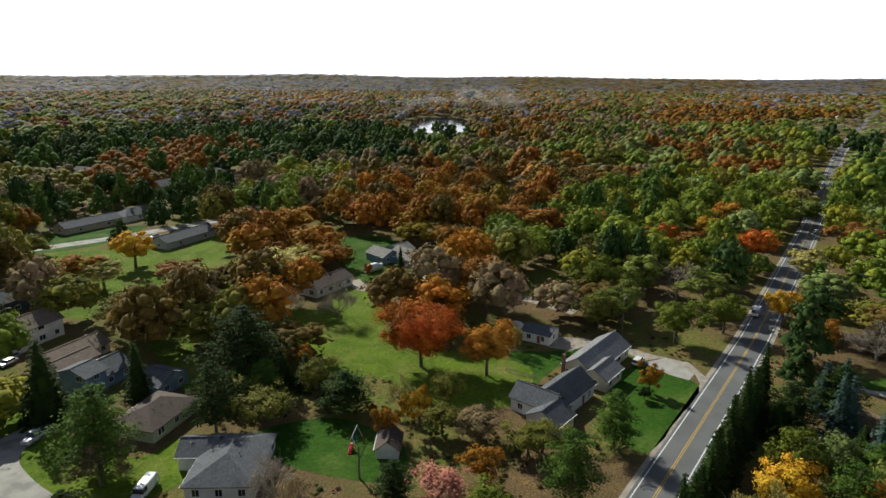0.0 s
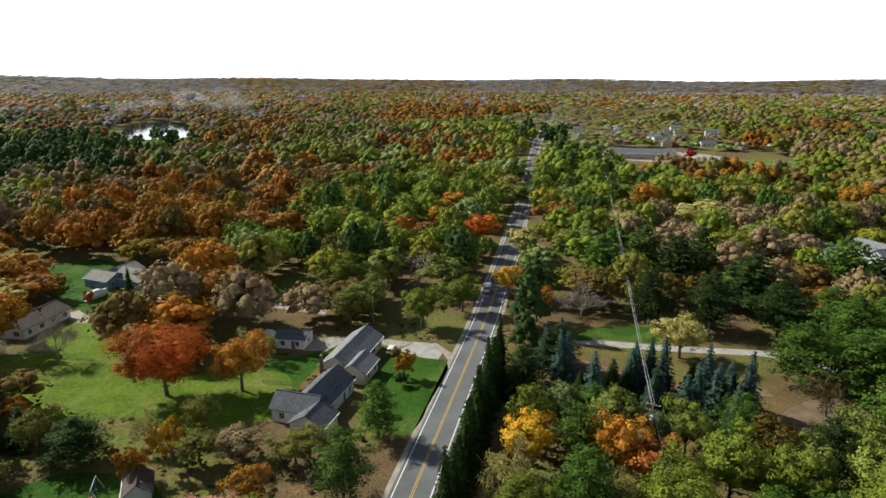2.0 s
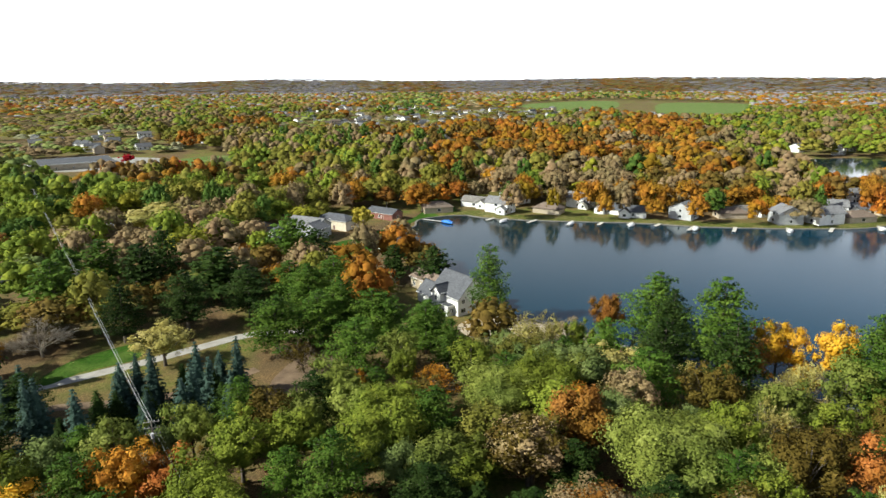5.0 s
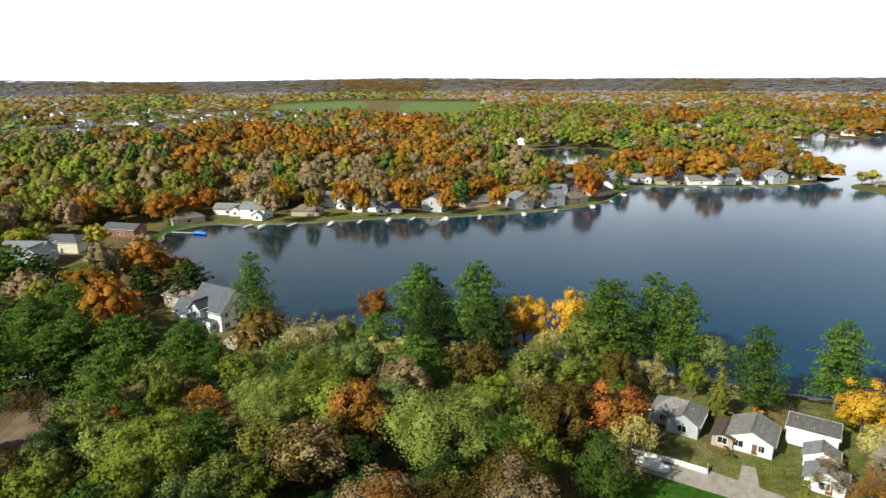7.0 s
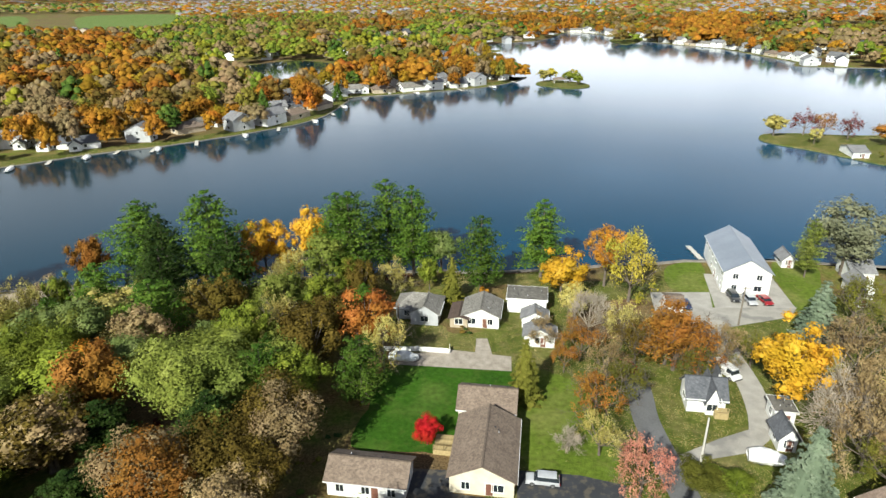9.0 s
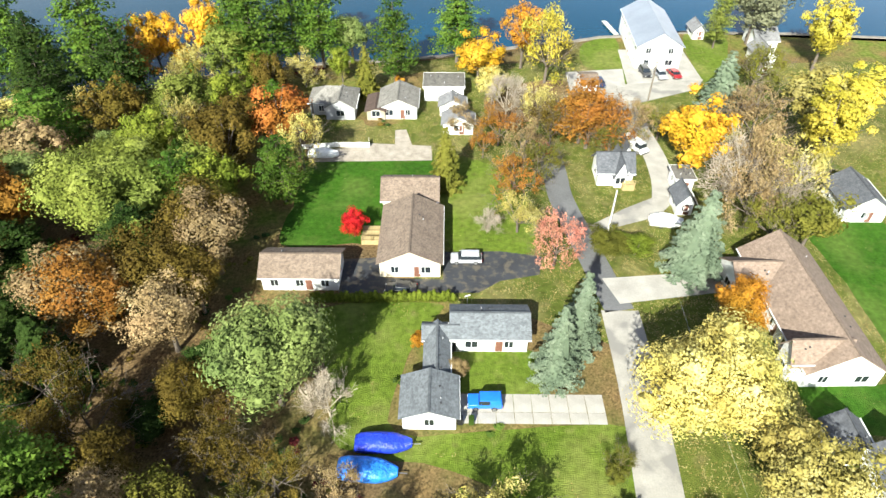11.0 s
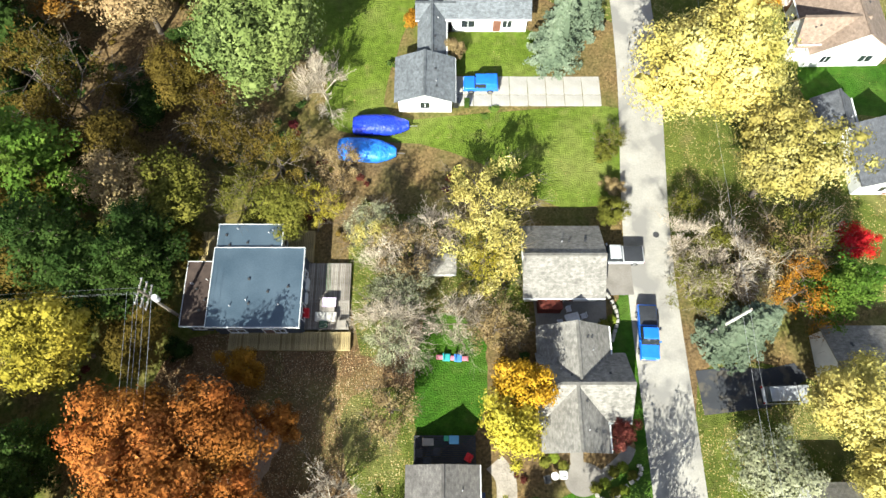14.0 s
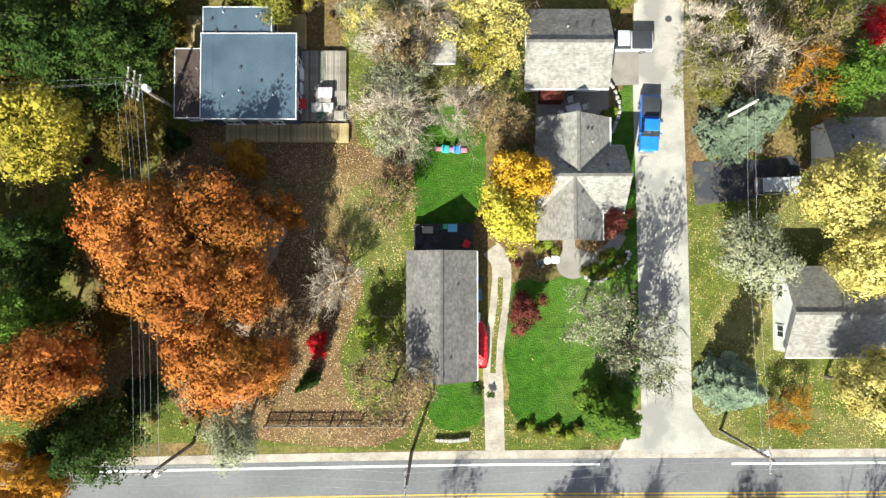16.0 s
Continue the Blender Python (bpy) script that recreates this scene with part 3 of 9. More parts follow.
patch(MEADOW, "lawn", "corner yard beside a side street", -34.7, -122.6, -42.7, -121.2, -47.2, -103.0, -56.8, -102.5, -57.3, -92.5, -41.3, -90.3, -31.0, -101.7)
patch(MEADOW, "lawn", "long back yards with thin grass", -78.5, -155.3, -89.3, -154.2, -76.6, -129.3, -78.7, -116.8, -67.0, -118.7, -70.1, -132.9)
patch(MEADOW, "meadow", "sunny yards behind the far street", -87.6, -256.9, -115.5, -246.4, -138.4, -205.9, -120.2, -170.9, -96.9, -166.3, -78.2, -172.3, -68.7, -199.5)
patch(LAWN, "lawn", "roadside lawn far down the street", -104.5, -290.2, -129.1, -283.2, -144.1, -272.7, -123.6, -257.7, -101.7, -257.7, -89.5, -267.0)
patch(MEADOW, "lawn", "pale back lawn beside a long house", -137.9, -231.6, -156.2, -231.1, -143.7, -209.8, -131.2, -206.2)
patch(LAWN, "lawn", "lawn strip beside a white drive", -162.1, -0.6, -168.6, 7.6, -170.2, 20.5, -160.4, 19.8, -159.6, 7.0, -156.6, -0.1)
patch(DIRT, "clearing", "bare clearing under a leafless tree", -121.2, 36.5, -133.8, 45.9, -138.2, 56.2, -126.3, 58.6, -118.5, 48.6, -113.1, 36.6)
patch(SAND, "beach", "pale sandy building plot by the lake", -132.2, 95.9, -134.3, 106.4, -137.8, 117.6, -129.2, 121.0, -115.6, 120.3, -103.4, 116.2, -106.1, 104.2, -114.5, 97.9, -123.1, 93.7)
patch(LAWN, "lawn", "lakeside lawns with docks", -242.1, 130.3, -249.5, 147.0, -266.4, 170.4, -290.9, 190.0, -286.0, 198.2, -252.3, 182.2, -252.1, 158.5, -236.9, 140.8, -234.3, 130.4)
patch(LAWN, "lawn", "lawn before a large house", -231.8, 103.8, -236.4, 115.1, -224.4, 120.2, -214.6, 112.4, -215.7, 100.4)
patch(FIELD, "field", "school playing field", -549.9, 99.7, -577.8, 136.9, -571.4, 165.1, -507.9, 142.0, -495.5, 115.1)
patch(FIELD, "field", "far green pasture", -1185.6, 1037.9, -1275.6, 1296.7, -1211.6, 1375.1, -905.1, 1014.0, -953.8, 936.3)
patch(FIELD, "field", "far green pasture", -1017.4, 1345.1, -992.5, 1487.0, -856.7, 1469.5, -569.4, 977.2, -586.5, 862.1, -681.8, 913.9)
patch(FIELD, "field", "pale green field far off", -1152.3, 1019.6, -1239.0, 1214.9, -1221.8, 1414.9, -932.0, 1083.1, -992.8, 976.1)
patch(OLD_ASPHALT, "parking_lot", "pale parking lot of a school", -607.4, 6.0, -626.1, 57.6, -606.3, 99.0, -563.4, 117.7, -540.2, 68.6, -549.8, 26.3, jitter=0)

drive(BLACKTOP, "black asphalt drive between house and garage", -16.4, 72.1, -9.9, 72.6, -9.4, 68.1, -0.5, 67.8, -0.5, 74.0, 8.4, 74.2, 14.8, 73.1, 14.0, 69.0, 8.1, 67.6, 4.7, 65.1, -15.6, 64.9)
drive(BLACKTOP, "dark asphalt drive strewn with leaves", 26.4, 11.2, 30.3, 11.6, 33.8, 11.4, 36.8, 12.0, 38.0, 10.5, 33.5, 7.5, 26.7, 6.7)
drive(CONCRETE, "pale concrete drive to a garage", 23.2, 68.3, 44.4, 70.4, 43.9, 66.2, 24.9, 63.1)
drive(GREY_PAVING, "grey paved parking bay", 17.7, 24.8, 20.9, 24.8, 20.9, 19.4, 17.7, 19.3)
drive(GREY_PAVING, "dark stone patio behind a house", 9.9, 19.4, 17.8, 19.1, 17.6, 15.5, 10.2, 15.5)
drive(GRAVEL, "gravel lane behind the cottages", -25.7, 98.8, -25.2, 102.2, -14.6, 105.4, -3.1, 104.6, -2.8, 99.6)
drive(GRAVEL, "short gravel drive", -10.4, 110.3, -8.2, 110.6, -6.6, 104.1, -10.0, 103.6)
drive(OLD_ASPHALT, "broad worn turning place", 25.4, 124.7, 39.3, 130.5, 57.6, 133.1, 54.9, 128.4, 37.7, 120.6, 29.1, 119.2)
drive(CONCRETE, "wide concrete forecourt of a white house", 41.4, 148.6, 40.0, 130.6, 57.3, 132.8, 57.1, 148.4)
drive(CONCRETE, "small concrete drive with bins", 27.0, 136.3, 40.5, 138.2, 39.3, 129.2, 26.7, 125.9)
drive(OLD_ASPHALT, "dusty turning loop under trees", 23.6, 80.8, 30.0, 85.3, 37.5, 89.6, 39.2, 87.7, 35.2, 83.2, 25.4, 79.5)
drive(CONCRETE, "white concrete drive by the road", -140.2, -44.0, -146.5, -40.7, -142.7, -32.6, -137.3, -32.8, -137.5, -37.3)
drive(GRAVEL, "grey gravel drive behind the house", -134.4, -66.6, -142.1, -67.2, -145.3, -60.8, -146.3, -48.2, -145.9, -43.5, -146.8, -35.5, -140.9, -29.8, -136.0, -29.7, -141.2, -32.5, -146.2, -40.8, -141.4, -44.4, -143.2, -50.6, -141.4, -59.2, -135.8, -60.9)
path_band("driveway", pairs(5.7, -19.5, 5.6, -13.0, 5.5, -9.5, 6.2, -3.7, 6.4, 0.4, 5.3, 2.2), 2.0, 0.026, GRAVEL, "rutted gravel drive", "driveway")
path_band("verge", pairs(5.5, -10.7, 5.7, -7.2, 6.2, -3.7, 6.3, -0.8), 0.55, 0.03, ROUGH_LAWN, "grass strip between the ruts of a drive", "grass")
_, lane = path_band("driveway", pairs(-143.8, -143.8, -139.7, -135.1, -143.9, -130.2, -154.0, -128.1, -160.3, -127.3, -164.6, -117.3, -164.0, -103.5, -162.9, -87.9, -161.2, -71.6), 4.6, 0.026, GRAVEL, "pale gravel farm lane", "driveway")
ROADS.append((lane, 3.0))
path_band("driveway", pairs(37.5, 121.6, 38.2, 111.8, 39.0, 101.6, 38.6, 93.4, 37.4, 87.5), 4.2, 0.03, CONCRETE, "narrow concrete lane", "driveway")
_, lane = path_band("driveway", pairs(-156.4, -2.6, -156.7, 9.8, -157.1, 21.8, -158.4, 34.5, -158.9, 47.5, -153.0, 58.6, -152.9, 68.5), 3.6, 0.026, CONCRETE, "pale concrete drive through the trees", "driveway")
ROADS.append((lane, 3.0))
path_band("driveway", pairs(-146.3, -10.0, -143.9, 0.7, -138.7, 12.4, -134.9, 26.6, -137.5, 41.3), 3.0, 0.026, DIRT, "earth track among spruces", "driveway")
_, side_line = path_band("road", pairs(-46.7, -128.0, -39.9, -126.5, -34.4, -124.4, -30.9, -119.0, -30.0, -110.0, -30.4, -102.4), 7.0, 0.03, OLD_ASPHALT, "pale concrete side street", "street")
_, far_line = path_band("road", pairs(-65.8, -276.0, -85.7, -272.0, -103.7, -267.4, -121.7, -263.2, -147.2, -259.7, -179.6, -255.6), 7.0, 0.03, OLD_ASPHALT, "pale street between far houses", "street")
ROADS += [(side_line, 4.5), (far_line, 4.5)]
for line in main_line,:
    vs, fs = strip([(x, y + 4.15) for x, y in line if -900 < x < 300], 0.9, 0.022)
    tagged(new("road_shoulder", mesh_of("road_shoulder", vs, fs, [GRAVEL])), "pale gravel shoulder of the road", "road", "", "structure")
    vs, fs = strip([(x, y - 4.2) for x, y in line if -900 < x < 300], 1.0, 0.022)
    tagged(new("road_shoulder", mesh_of("road_shoulder", vs, fs, [GRAVEL])), "pale gravel shoulder of the road", "road", "", "structure")
sheet("road", pairs(18.5, -18.6, 20.4, -14.5, 26.2, -14.5, 28.2, -17.2, 32, -18.7), 0.036, OLD_ASPHALT, "flared mouth of a side street", "street")


# ---- trees ----
def quads(centres, normals, sizes, rng):
    """A small tilted leaf at every centre."""
    n = len(centres)
    r = rng.normal(size=(n, 3))
    u = np.cross(normals, r)
    u /= np.linalg.norm(u, axis=1, keepdims=True) + 1e-9
    v = np.cross(normals, u)
    u *= sizes[:, None] * 0.5
    v *= sizes[:, None] * 0.5 * rng.uniform(0.6, 1.0, (n, 1))
    return np.stack([centres - u - v, centres + u - v * 0.5, centres + u * rng.uniform(-0.5, 0.5, (n, 1)) + v * 1.3], 1).reshape(-1, 3)


def ball(c, r, rng, rough=0.18):
    """A rough lump of 26 corners, the leafy inside of a bough."""
    vs = []
    rings = ((-0.7, 6), (0.0, 8), (0.7, 6))
    vs.append((c[0], c[1], c[2] - r))
    for h, k in rings:
        rad = math.sqrt(1 - h * h)
        for i in range(k):
            a = 2 * math.pi * (i + 0.5 * (k == 6)) / k
            s = r * (1 + rng.uniform(-rough, rough))
            vs.append((c[0] + s * rad * math.cos(a), c[1] + s * rad * math.sin(a), c[2] + s * h))
    vs.append((c[0], c[1], c[2] + r))
    fs = []
    for i in range(6):
        fs.append((0, 1 + (i + 1) % 6, 1 + i))
        fs.append((21, 15 + i, 15 + (i + 1) % 6))
    for i in range(8):
        j = (i + 1) % 8
        lo0, lo1 = 1 + int(i * 6 / 8 + 0.5) % 6, 1 + int((i + 1) * 6 / 8 + 0.5) % 6
        hi0, hi1 = 15 + int(i * 6 / 8 + 0.5) % 6, 15 + int((i + 1) * 6 / 8 + 0.5) % 6
        fs.append((lo0, lo1, 7 + j, 7 + i) if lo0 != lo1 else (lo0, 7 + j, 7 + i))
        fs.append((7 + i, 7 + j, hi1, hi0) if hi0 != hi1 else (7 + i, 7 + j, hi0))
    return vs, fs


def dome(c, r, rng, rough=0.25):
    """A rough lump of two rings and a top."""
    vs = []
    for h, k, q in ((-0.75, 5, 0.55), (-0.05, 7, 1.0), (0.65, 5, 0.7)):
        for i in range(k):
            a = 2 * math.pi * (i + rng.uniform(-0.2, 0.2)) / k
            s = r * (1 + rng.uniform(-rough, rough))
            vs.append((c[0] + s * q * math.cos(a), c[1] + s * q * math.sin(a), c[2] + r * h))
    vs.append((c[0], c[1], c[2] + r))
    fs = [(12 + i, 12 + (i + 1) % 5, 17) for i in range(5)]
    for i in range(7):
        j = (i + 1) % 7
        a, b = int(i * 5 / 7 + 0.5) % 5, int((i + 1) * 5 / 7 + 0.5) % 5
        fs += [(5 + i, 5 + j, 12 + b, 12 + a) if a != b else (5 + i, 5 + j, 12 + a)]
        fs += [(a, b, 5 + j, 5 + i) if a != b else (a, 5 + j, 5 + i)]
    return vs, fs


def clump(c, r, rng, rough=0.3):
    """A plain rough lump for trees far off."""
    vs = []
    for h, k, q in ((-0.35, 5, 1.0), (0.5, 4, 0.75)):
        for i in range(k):
            a = 2 * math.pi * (i + rng.uniform(-0.25, 0.25)) / k
            s = r * q * (1 + rng.uniform(-rough, rough))
            vs.append((c[0] + s * math.cos(a), c[1] + s * math.sin(a), c[2] + r * h))
    vs.append((c[0], c[1], c[2] + r))
    return vs, [(0, 1, 6, 5), (1, 2, 7, 6), (2, 3, 7), (3, 4, 8, 7), (4, 0, 5, 8), (5, 6, 9), (6, 7, 9), (7, 8, 9), (8, 5, 9)]


def tube(a, b, ra, rb, sides=5):
    a, b = Vector(a), Vector(b)
    d = (b - a).normalized()
    u = d.orthogonal().normalized()
    w = d.cross(u)
    vs = [tuple(p + (u * math.cos(2 * math.pi * i / sides) + w * math.sin(2 * math.pi * i / sides)) * r) for p, r in ((a, ra), (b, rb)) for i in range(sides)]
    return vs, [(i, (i + 1) % sides, sides + (i + 1) % sides, sides + i) for i in range(sides)]


def cable(points, r, sides=4):
    """One bent tube through all the points."""
    vs, fs = [], []
    for i, p in enumerate(points):
        d = (Vector(points[min(i + 1, len(points) - 1)]) - Vector(points[max(i - 1, 0)])).normalized()
        u = d.cross(Vector((0, 0, 1)))
        u = u.normalized() if u.length > 1e-4 else Vector((1, 0, 0))
        w = d.cross(u)
        vs += [tuple(Vector(p) + (u * math.cos(6.2832 * k / sides) + w * math.sin(6.2832 * k / sides)) * r) for k in range(sides)]
        if i:
            a = (i - 1) * sides
            fs += [(a + k, a + (k + 1) % sides, a + sides + (k + 1) % sides, a + sides + k) for k in range(sides)]
    return vs, fs


class Heap:
    """Corners and faces that grow together."""

    def __init__(self):
        self.v, self.f, self.n, self.m = [], [], 0, []

    def add(self, vs, fs, mat=0):
        k = self.n
        self.v += [tuple(p) for p in vs]
        self.f += [tuple(i + k for i in f) for f in fs]
        self.m += [mat] * len(fs)
        self.n += len(vs)

    def leaves(self, vs, mat=0, k=3):
        self.add(vs.tolist(), [tuple(range(i, i + k)) for i in range(0, len(vs), k)], mat)

    def fit(self, h, r):
        """Stretch to the given height and reach."""
        v = np.array(self.v)
        k = r / max(np.percentile(np.hypot(v[:, 0], v[:, 1]), 97), 0.1)
        v[:, :2] *= k
        v[:, 2] *= h / v[:, 2].max()
        self.v = [tuple(p) for p in v.tolist()]
        return self

    def mesh(self, name, mats, smooth=False):
        return mesh_of(name, self.v, self.f, mats, self.m, smooth)


def boughs(rng, h, r, low, count, shape=1.0):
    """Centres and radii of the leafy masses of a broad crown."""
    out = []
    mid, half = (h + low) / 2, (h - low) / 2
    turn = rng.uniform(0, 6.28)
    for i in range(count):
        z = 1 - 2 * (i + 0.5) / count
        a = i * 2.39996 + rng.uniform(-0.4, 0.4)
        k = math.sqrt(max(1 - z * z, 0)) * (1.0 if z > -0.2 else 0.8)
        q = rng.uniform(0.14, 0.34) * r
        reach = rng.uniform(0.45, 1.08) ** 0.7 * (1 + 0.2 * math.sin(2 * a + turn) + 0.17 * math.sin(3 * a + 2.3 * turn + z))
        out.append((np.array([math.cos(a) * k * (r - q) * reach, math.sin(a) * k * (r - q) * reach, mid + z * (half - q * 0.8) * reach * shape]), q))
    return out


def leaf_cloud(rng, lumps, n, size):
    w = np.array([q * q for _, q in lumps])
    pick = rng.choice(len(lumps), n, p=w / w.sum())
    d = rng.normal(size=(n, 3))
    d[:, 2] += 0.25
    d /= np.linalg.norm(d, axis=1, keepdims=True)
    c = np.array([lumps[i][0] for i in pick])
    q = np.array([lumps[i][1] for i in pick])
    p = c + d * (q * rng.uniform(0.62, 1.18, n))[:, None]
    out = p - np.average(c, axis=0)
    out /= np.linalg.norm(out, axis=1, keepdims=True) + 1e-6
    nrm = d * 0.7 + out * 0.6 + rng.normal(size=(n, 3)) * 0.35
    nrm /= np.linalg.norm(nrm, axis=1, keepdims=True)
    return quads(p, nrm, size * rng.uniform(0.6, 1.4, n), rng)


def limbs(rng, heap, h, r, low, lumps, thick):
    """A tapered trunk that forks into a limb for each of the main boughs."""
    lean = (rng.uniform(-0.3, 0.3), rng.uniform(-0.3, 0.3))
    fork = (lean[0], lean[1], low + 0.25 * (h - low))
    vs, fs = tube((0, 0, -0.3), (lean[0] * 0.6, lean[1] * 0.6, low), thick * 1.25, thick * 0.85, 7)
    heap.add(vs, fs)
    vs, fs = tube((lean[0] * 0.6, lean[1] * 0.6, low), fork, thick * 0.85, thick * 0.6, 7)
    heap.add(vs, fs)
    vs, fs = tube(fork, (fork[0] * 2, fork[1] * 2, h * 0.85), thick * 0.6, thick * 0.12, 5)
    heap.add(vs, fs)
    for c, q in lumps[:: max(1, len(lumps) // 12)]:
        z0 = low + rng.uniform(0.0, 0.5) * max(c[2] - low, 0.2)
        k = min(z0 / h, 1)
        vs, fs = tube((lean[0] * k, lean[1] * k, z0), tuple(c), thick * 0.34, thick * 0.08, 4)
        heap.add(vs, fs)


def broad_tree(seed, leaf, h, r, low, lumps, n, size, core=0.48, shape=1.0):
    rng = np.random.default_rng(seed)
    bl = boughs(rng, h, r, low, lumps, shape)
    crown = Heap()
    if core:
        for c, q in bl:
            crown.add(*dome(c, q * core, rng))
    crown.leaves(leaf_cloud(rng, bl, n, size))
    wood = Heap()
    limbs(rng, wood, h, r, low, bl, 0.022 * h)
    return crown.fit(h, r).mesh("crown", [LEAF[leaf]]), wood.mesh("trunk", [BARK], True)


def spread(rng, heap, a, d, length, thick, depth, tips):
    """Branches that fork, each thinner than the last."""
    b = a + d * length
    heap.add(*tube(a, b, thick, thick * 0.6, 4 if depth > 1 else 3))
    if depth == 0:
        tips.append((b, d))
        return
    for _ in range(3 if depth > 1 else 4):
        e = (d + Vector(rng.normal(size=3)) * 0.55 + Vector((0, 0, 0.12))).normalized()
        s = a.lerp(b, rng.uniform(0.55, 1.0))
        spread(rng, heap, s, e, length * rng.uniform(0.55, 0.85), thick * 0.52, depth - 1, tips)


def bare_tree(seed, leaf, h, r, low, n, size):
    """A tree that has dropped most of its leaves."""
    rng = np.random.default_rng(seed)
    wood, tips = Heap(), []
    wood.add(*tube((0, 0, -0.3), (0.1, 0.1, low), 0.02 * h, 0.014 * h, 6))
    for i in range(5):
        a = i * 2.4 + rng.uniform(-0.4, 0.4)
        up = rng.uniform(0.6, 1.4)
        d = Vector((math.cos(a), math.sin(a), up)).normalized()
        spread(rng, wood, Vector((0.1, 0.1, low * rng.uniform(0.8, 1.0))), d, (h - low) * 0.4, 0.009 * h, 3, tips)
    spread(rng, wood, Vector((0.1, 0.1, low)), Vector((0, 0, 1)), (h - low) * 0.45, 0.012 * h, 3, tips)
    crown = Heap()
    base = np.array([tuple(p) for p, _ in tips])
    dirs = np.array([tuple(d) for _, d in tips])
    k = rng.integers(0, len(base), n)
    p = base[k] + rng.normal(size=(n, 3)) * 0.5
    if leaf == "twig":
        q = p + dirs[k] * rng.uniform(0.5, 1.2, (n, 1)) + rng.normal(size=(n, 3)) * 0.3
        side = rng.normal(size=(n, 3)) * 0.034
        crown.leaves(np.stack([p - side, p + side, q + side * 0.4, q - side * 0.4], 1).reshape(-1, 3), 0, 4)
    else:
        crown.leaves(quads(p, rng.normal(size=(n, 3)) + np.array([0, 0, 0.7]), size * rng.uniform(0.6, 1.4, n), rng))
    return crown.fit(h, r).mesh("crown", [LEAF[leaf]]), wood.mesh("trunk", [LEAF["twig"] if leaf == "twig" else BARK])


def spruce_tree(seed, leaf, h, r, low, n, size):
    """A cone of drooping whorled branches."""
    rng = np.random.default_rng(seed)
    crown = Heap()
    levels = int(h * 1.6)
    cs, ns, zs = [], [], []
    for i in range(levels):
        t = i / levels
        z = low + (h - low) * t
        reach = r * (1 - t) ** 0.85 * rng.uniform(0.85, 1.1) + 0.15
        k = max(4, int(9 * (1 - t * 0.5)))
        for j in range(k):
            a = 2 * math.pi * (j + rng.uniform(-0.3, 0.3)) / k + i
            m = max(3, int(n / levels / k * (1.6 - 1.2 * t)))
            s = np.sqrt(rng.uniform(0.03, 1, m)) * reach * rng.uniform(0.85, 1.1)
            side = rng.normal(size=m) * 0.16 * reach * (1 - s / reach * 0.6) + rng.normal(size=m) * 0.05
            x = math.cos(a) * s - math.sin(a) * side
            y = math.sin(a) * s + math.cos(a) * side
            zz = z - 0.28 * s + 0.1 * s * s / max(reach, 0.3) + rng.normal(size=m) * 0.06
            cs.append(np.stack([x, y, zz], 1))
            nn = np.stack([math.cos(a) * 0.5 + rng.normal(size=m) * 0.3, math.sin(a) * 0.5 + rng.normal(size=m) * 0.3, np.ones(m)], 1)
            ns.append(nn / np.linalg.norm(nn, axis=1, keepdims=True))
            zs.append(size * rng.uniform(0.6, 1.3, m) * (1 - 0.4 * t))
    crown.leaves(quads(np.concatenate(cs), np.concatenate(ns), np.concatenate(zs), rng))
    sides, vs = 9, []
    rings = 6
    for i in range(rings + 1):
        t = i / rings
        for j in range(sides):
            a = 2 * math.pi * j / sides
            q = r * 0.62 * (1 - t) ** 0.9 * rng.uniform(0.8, 1.1) + 0.02
            vs.append((q * math.cos(a), q * math.sin(a), low + 0.2 + (h * 0.94 - low) * t))
    crown.add(vs, [(i * sides + j, i * sides + (j + 1) % sides, (i + 1) * sides + (j + 1) % sides, (i + 1) * sides + j) for i in range(rings) for j in range(sides)])
    wood = Heap()
    wood.add(*tube((0, 0, -0.3), (0, 0, h * 0.96), 0.018 * h, 0.02, 6))
    return crown.fit(h, r).mesh("crown", [LEAF[leaf]]), wood.mesh("trunk", [BARK], True)


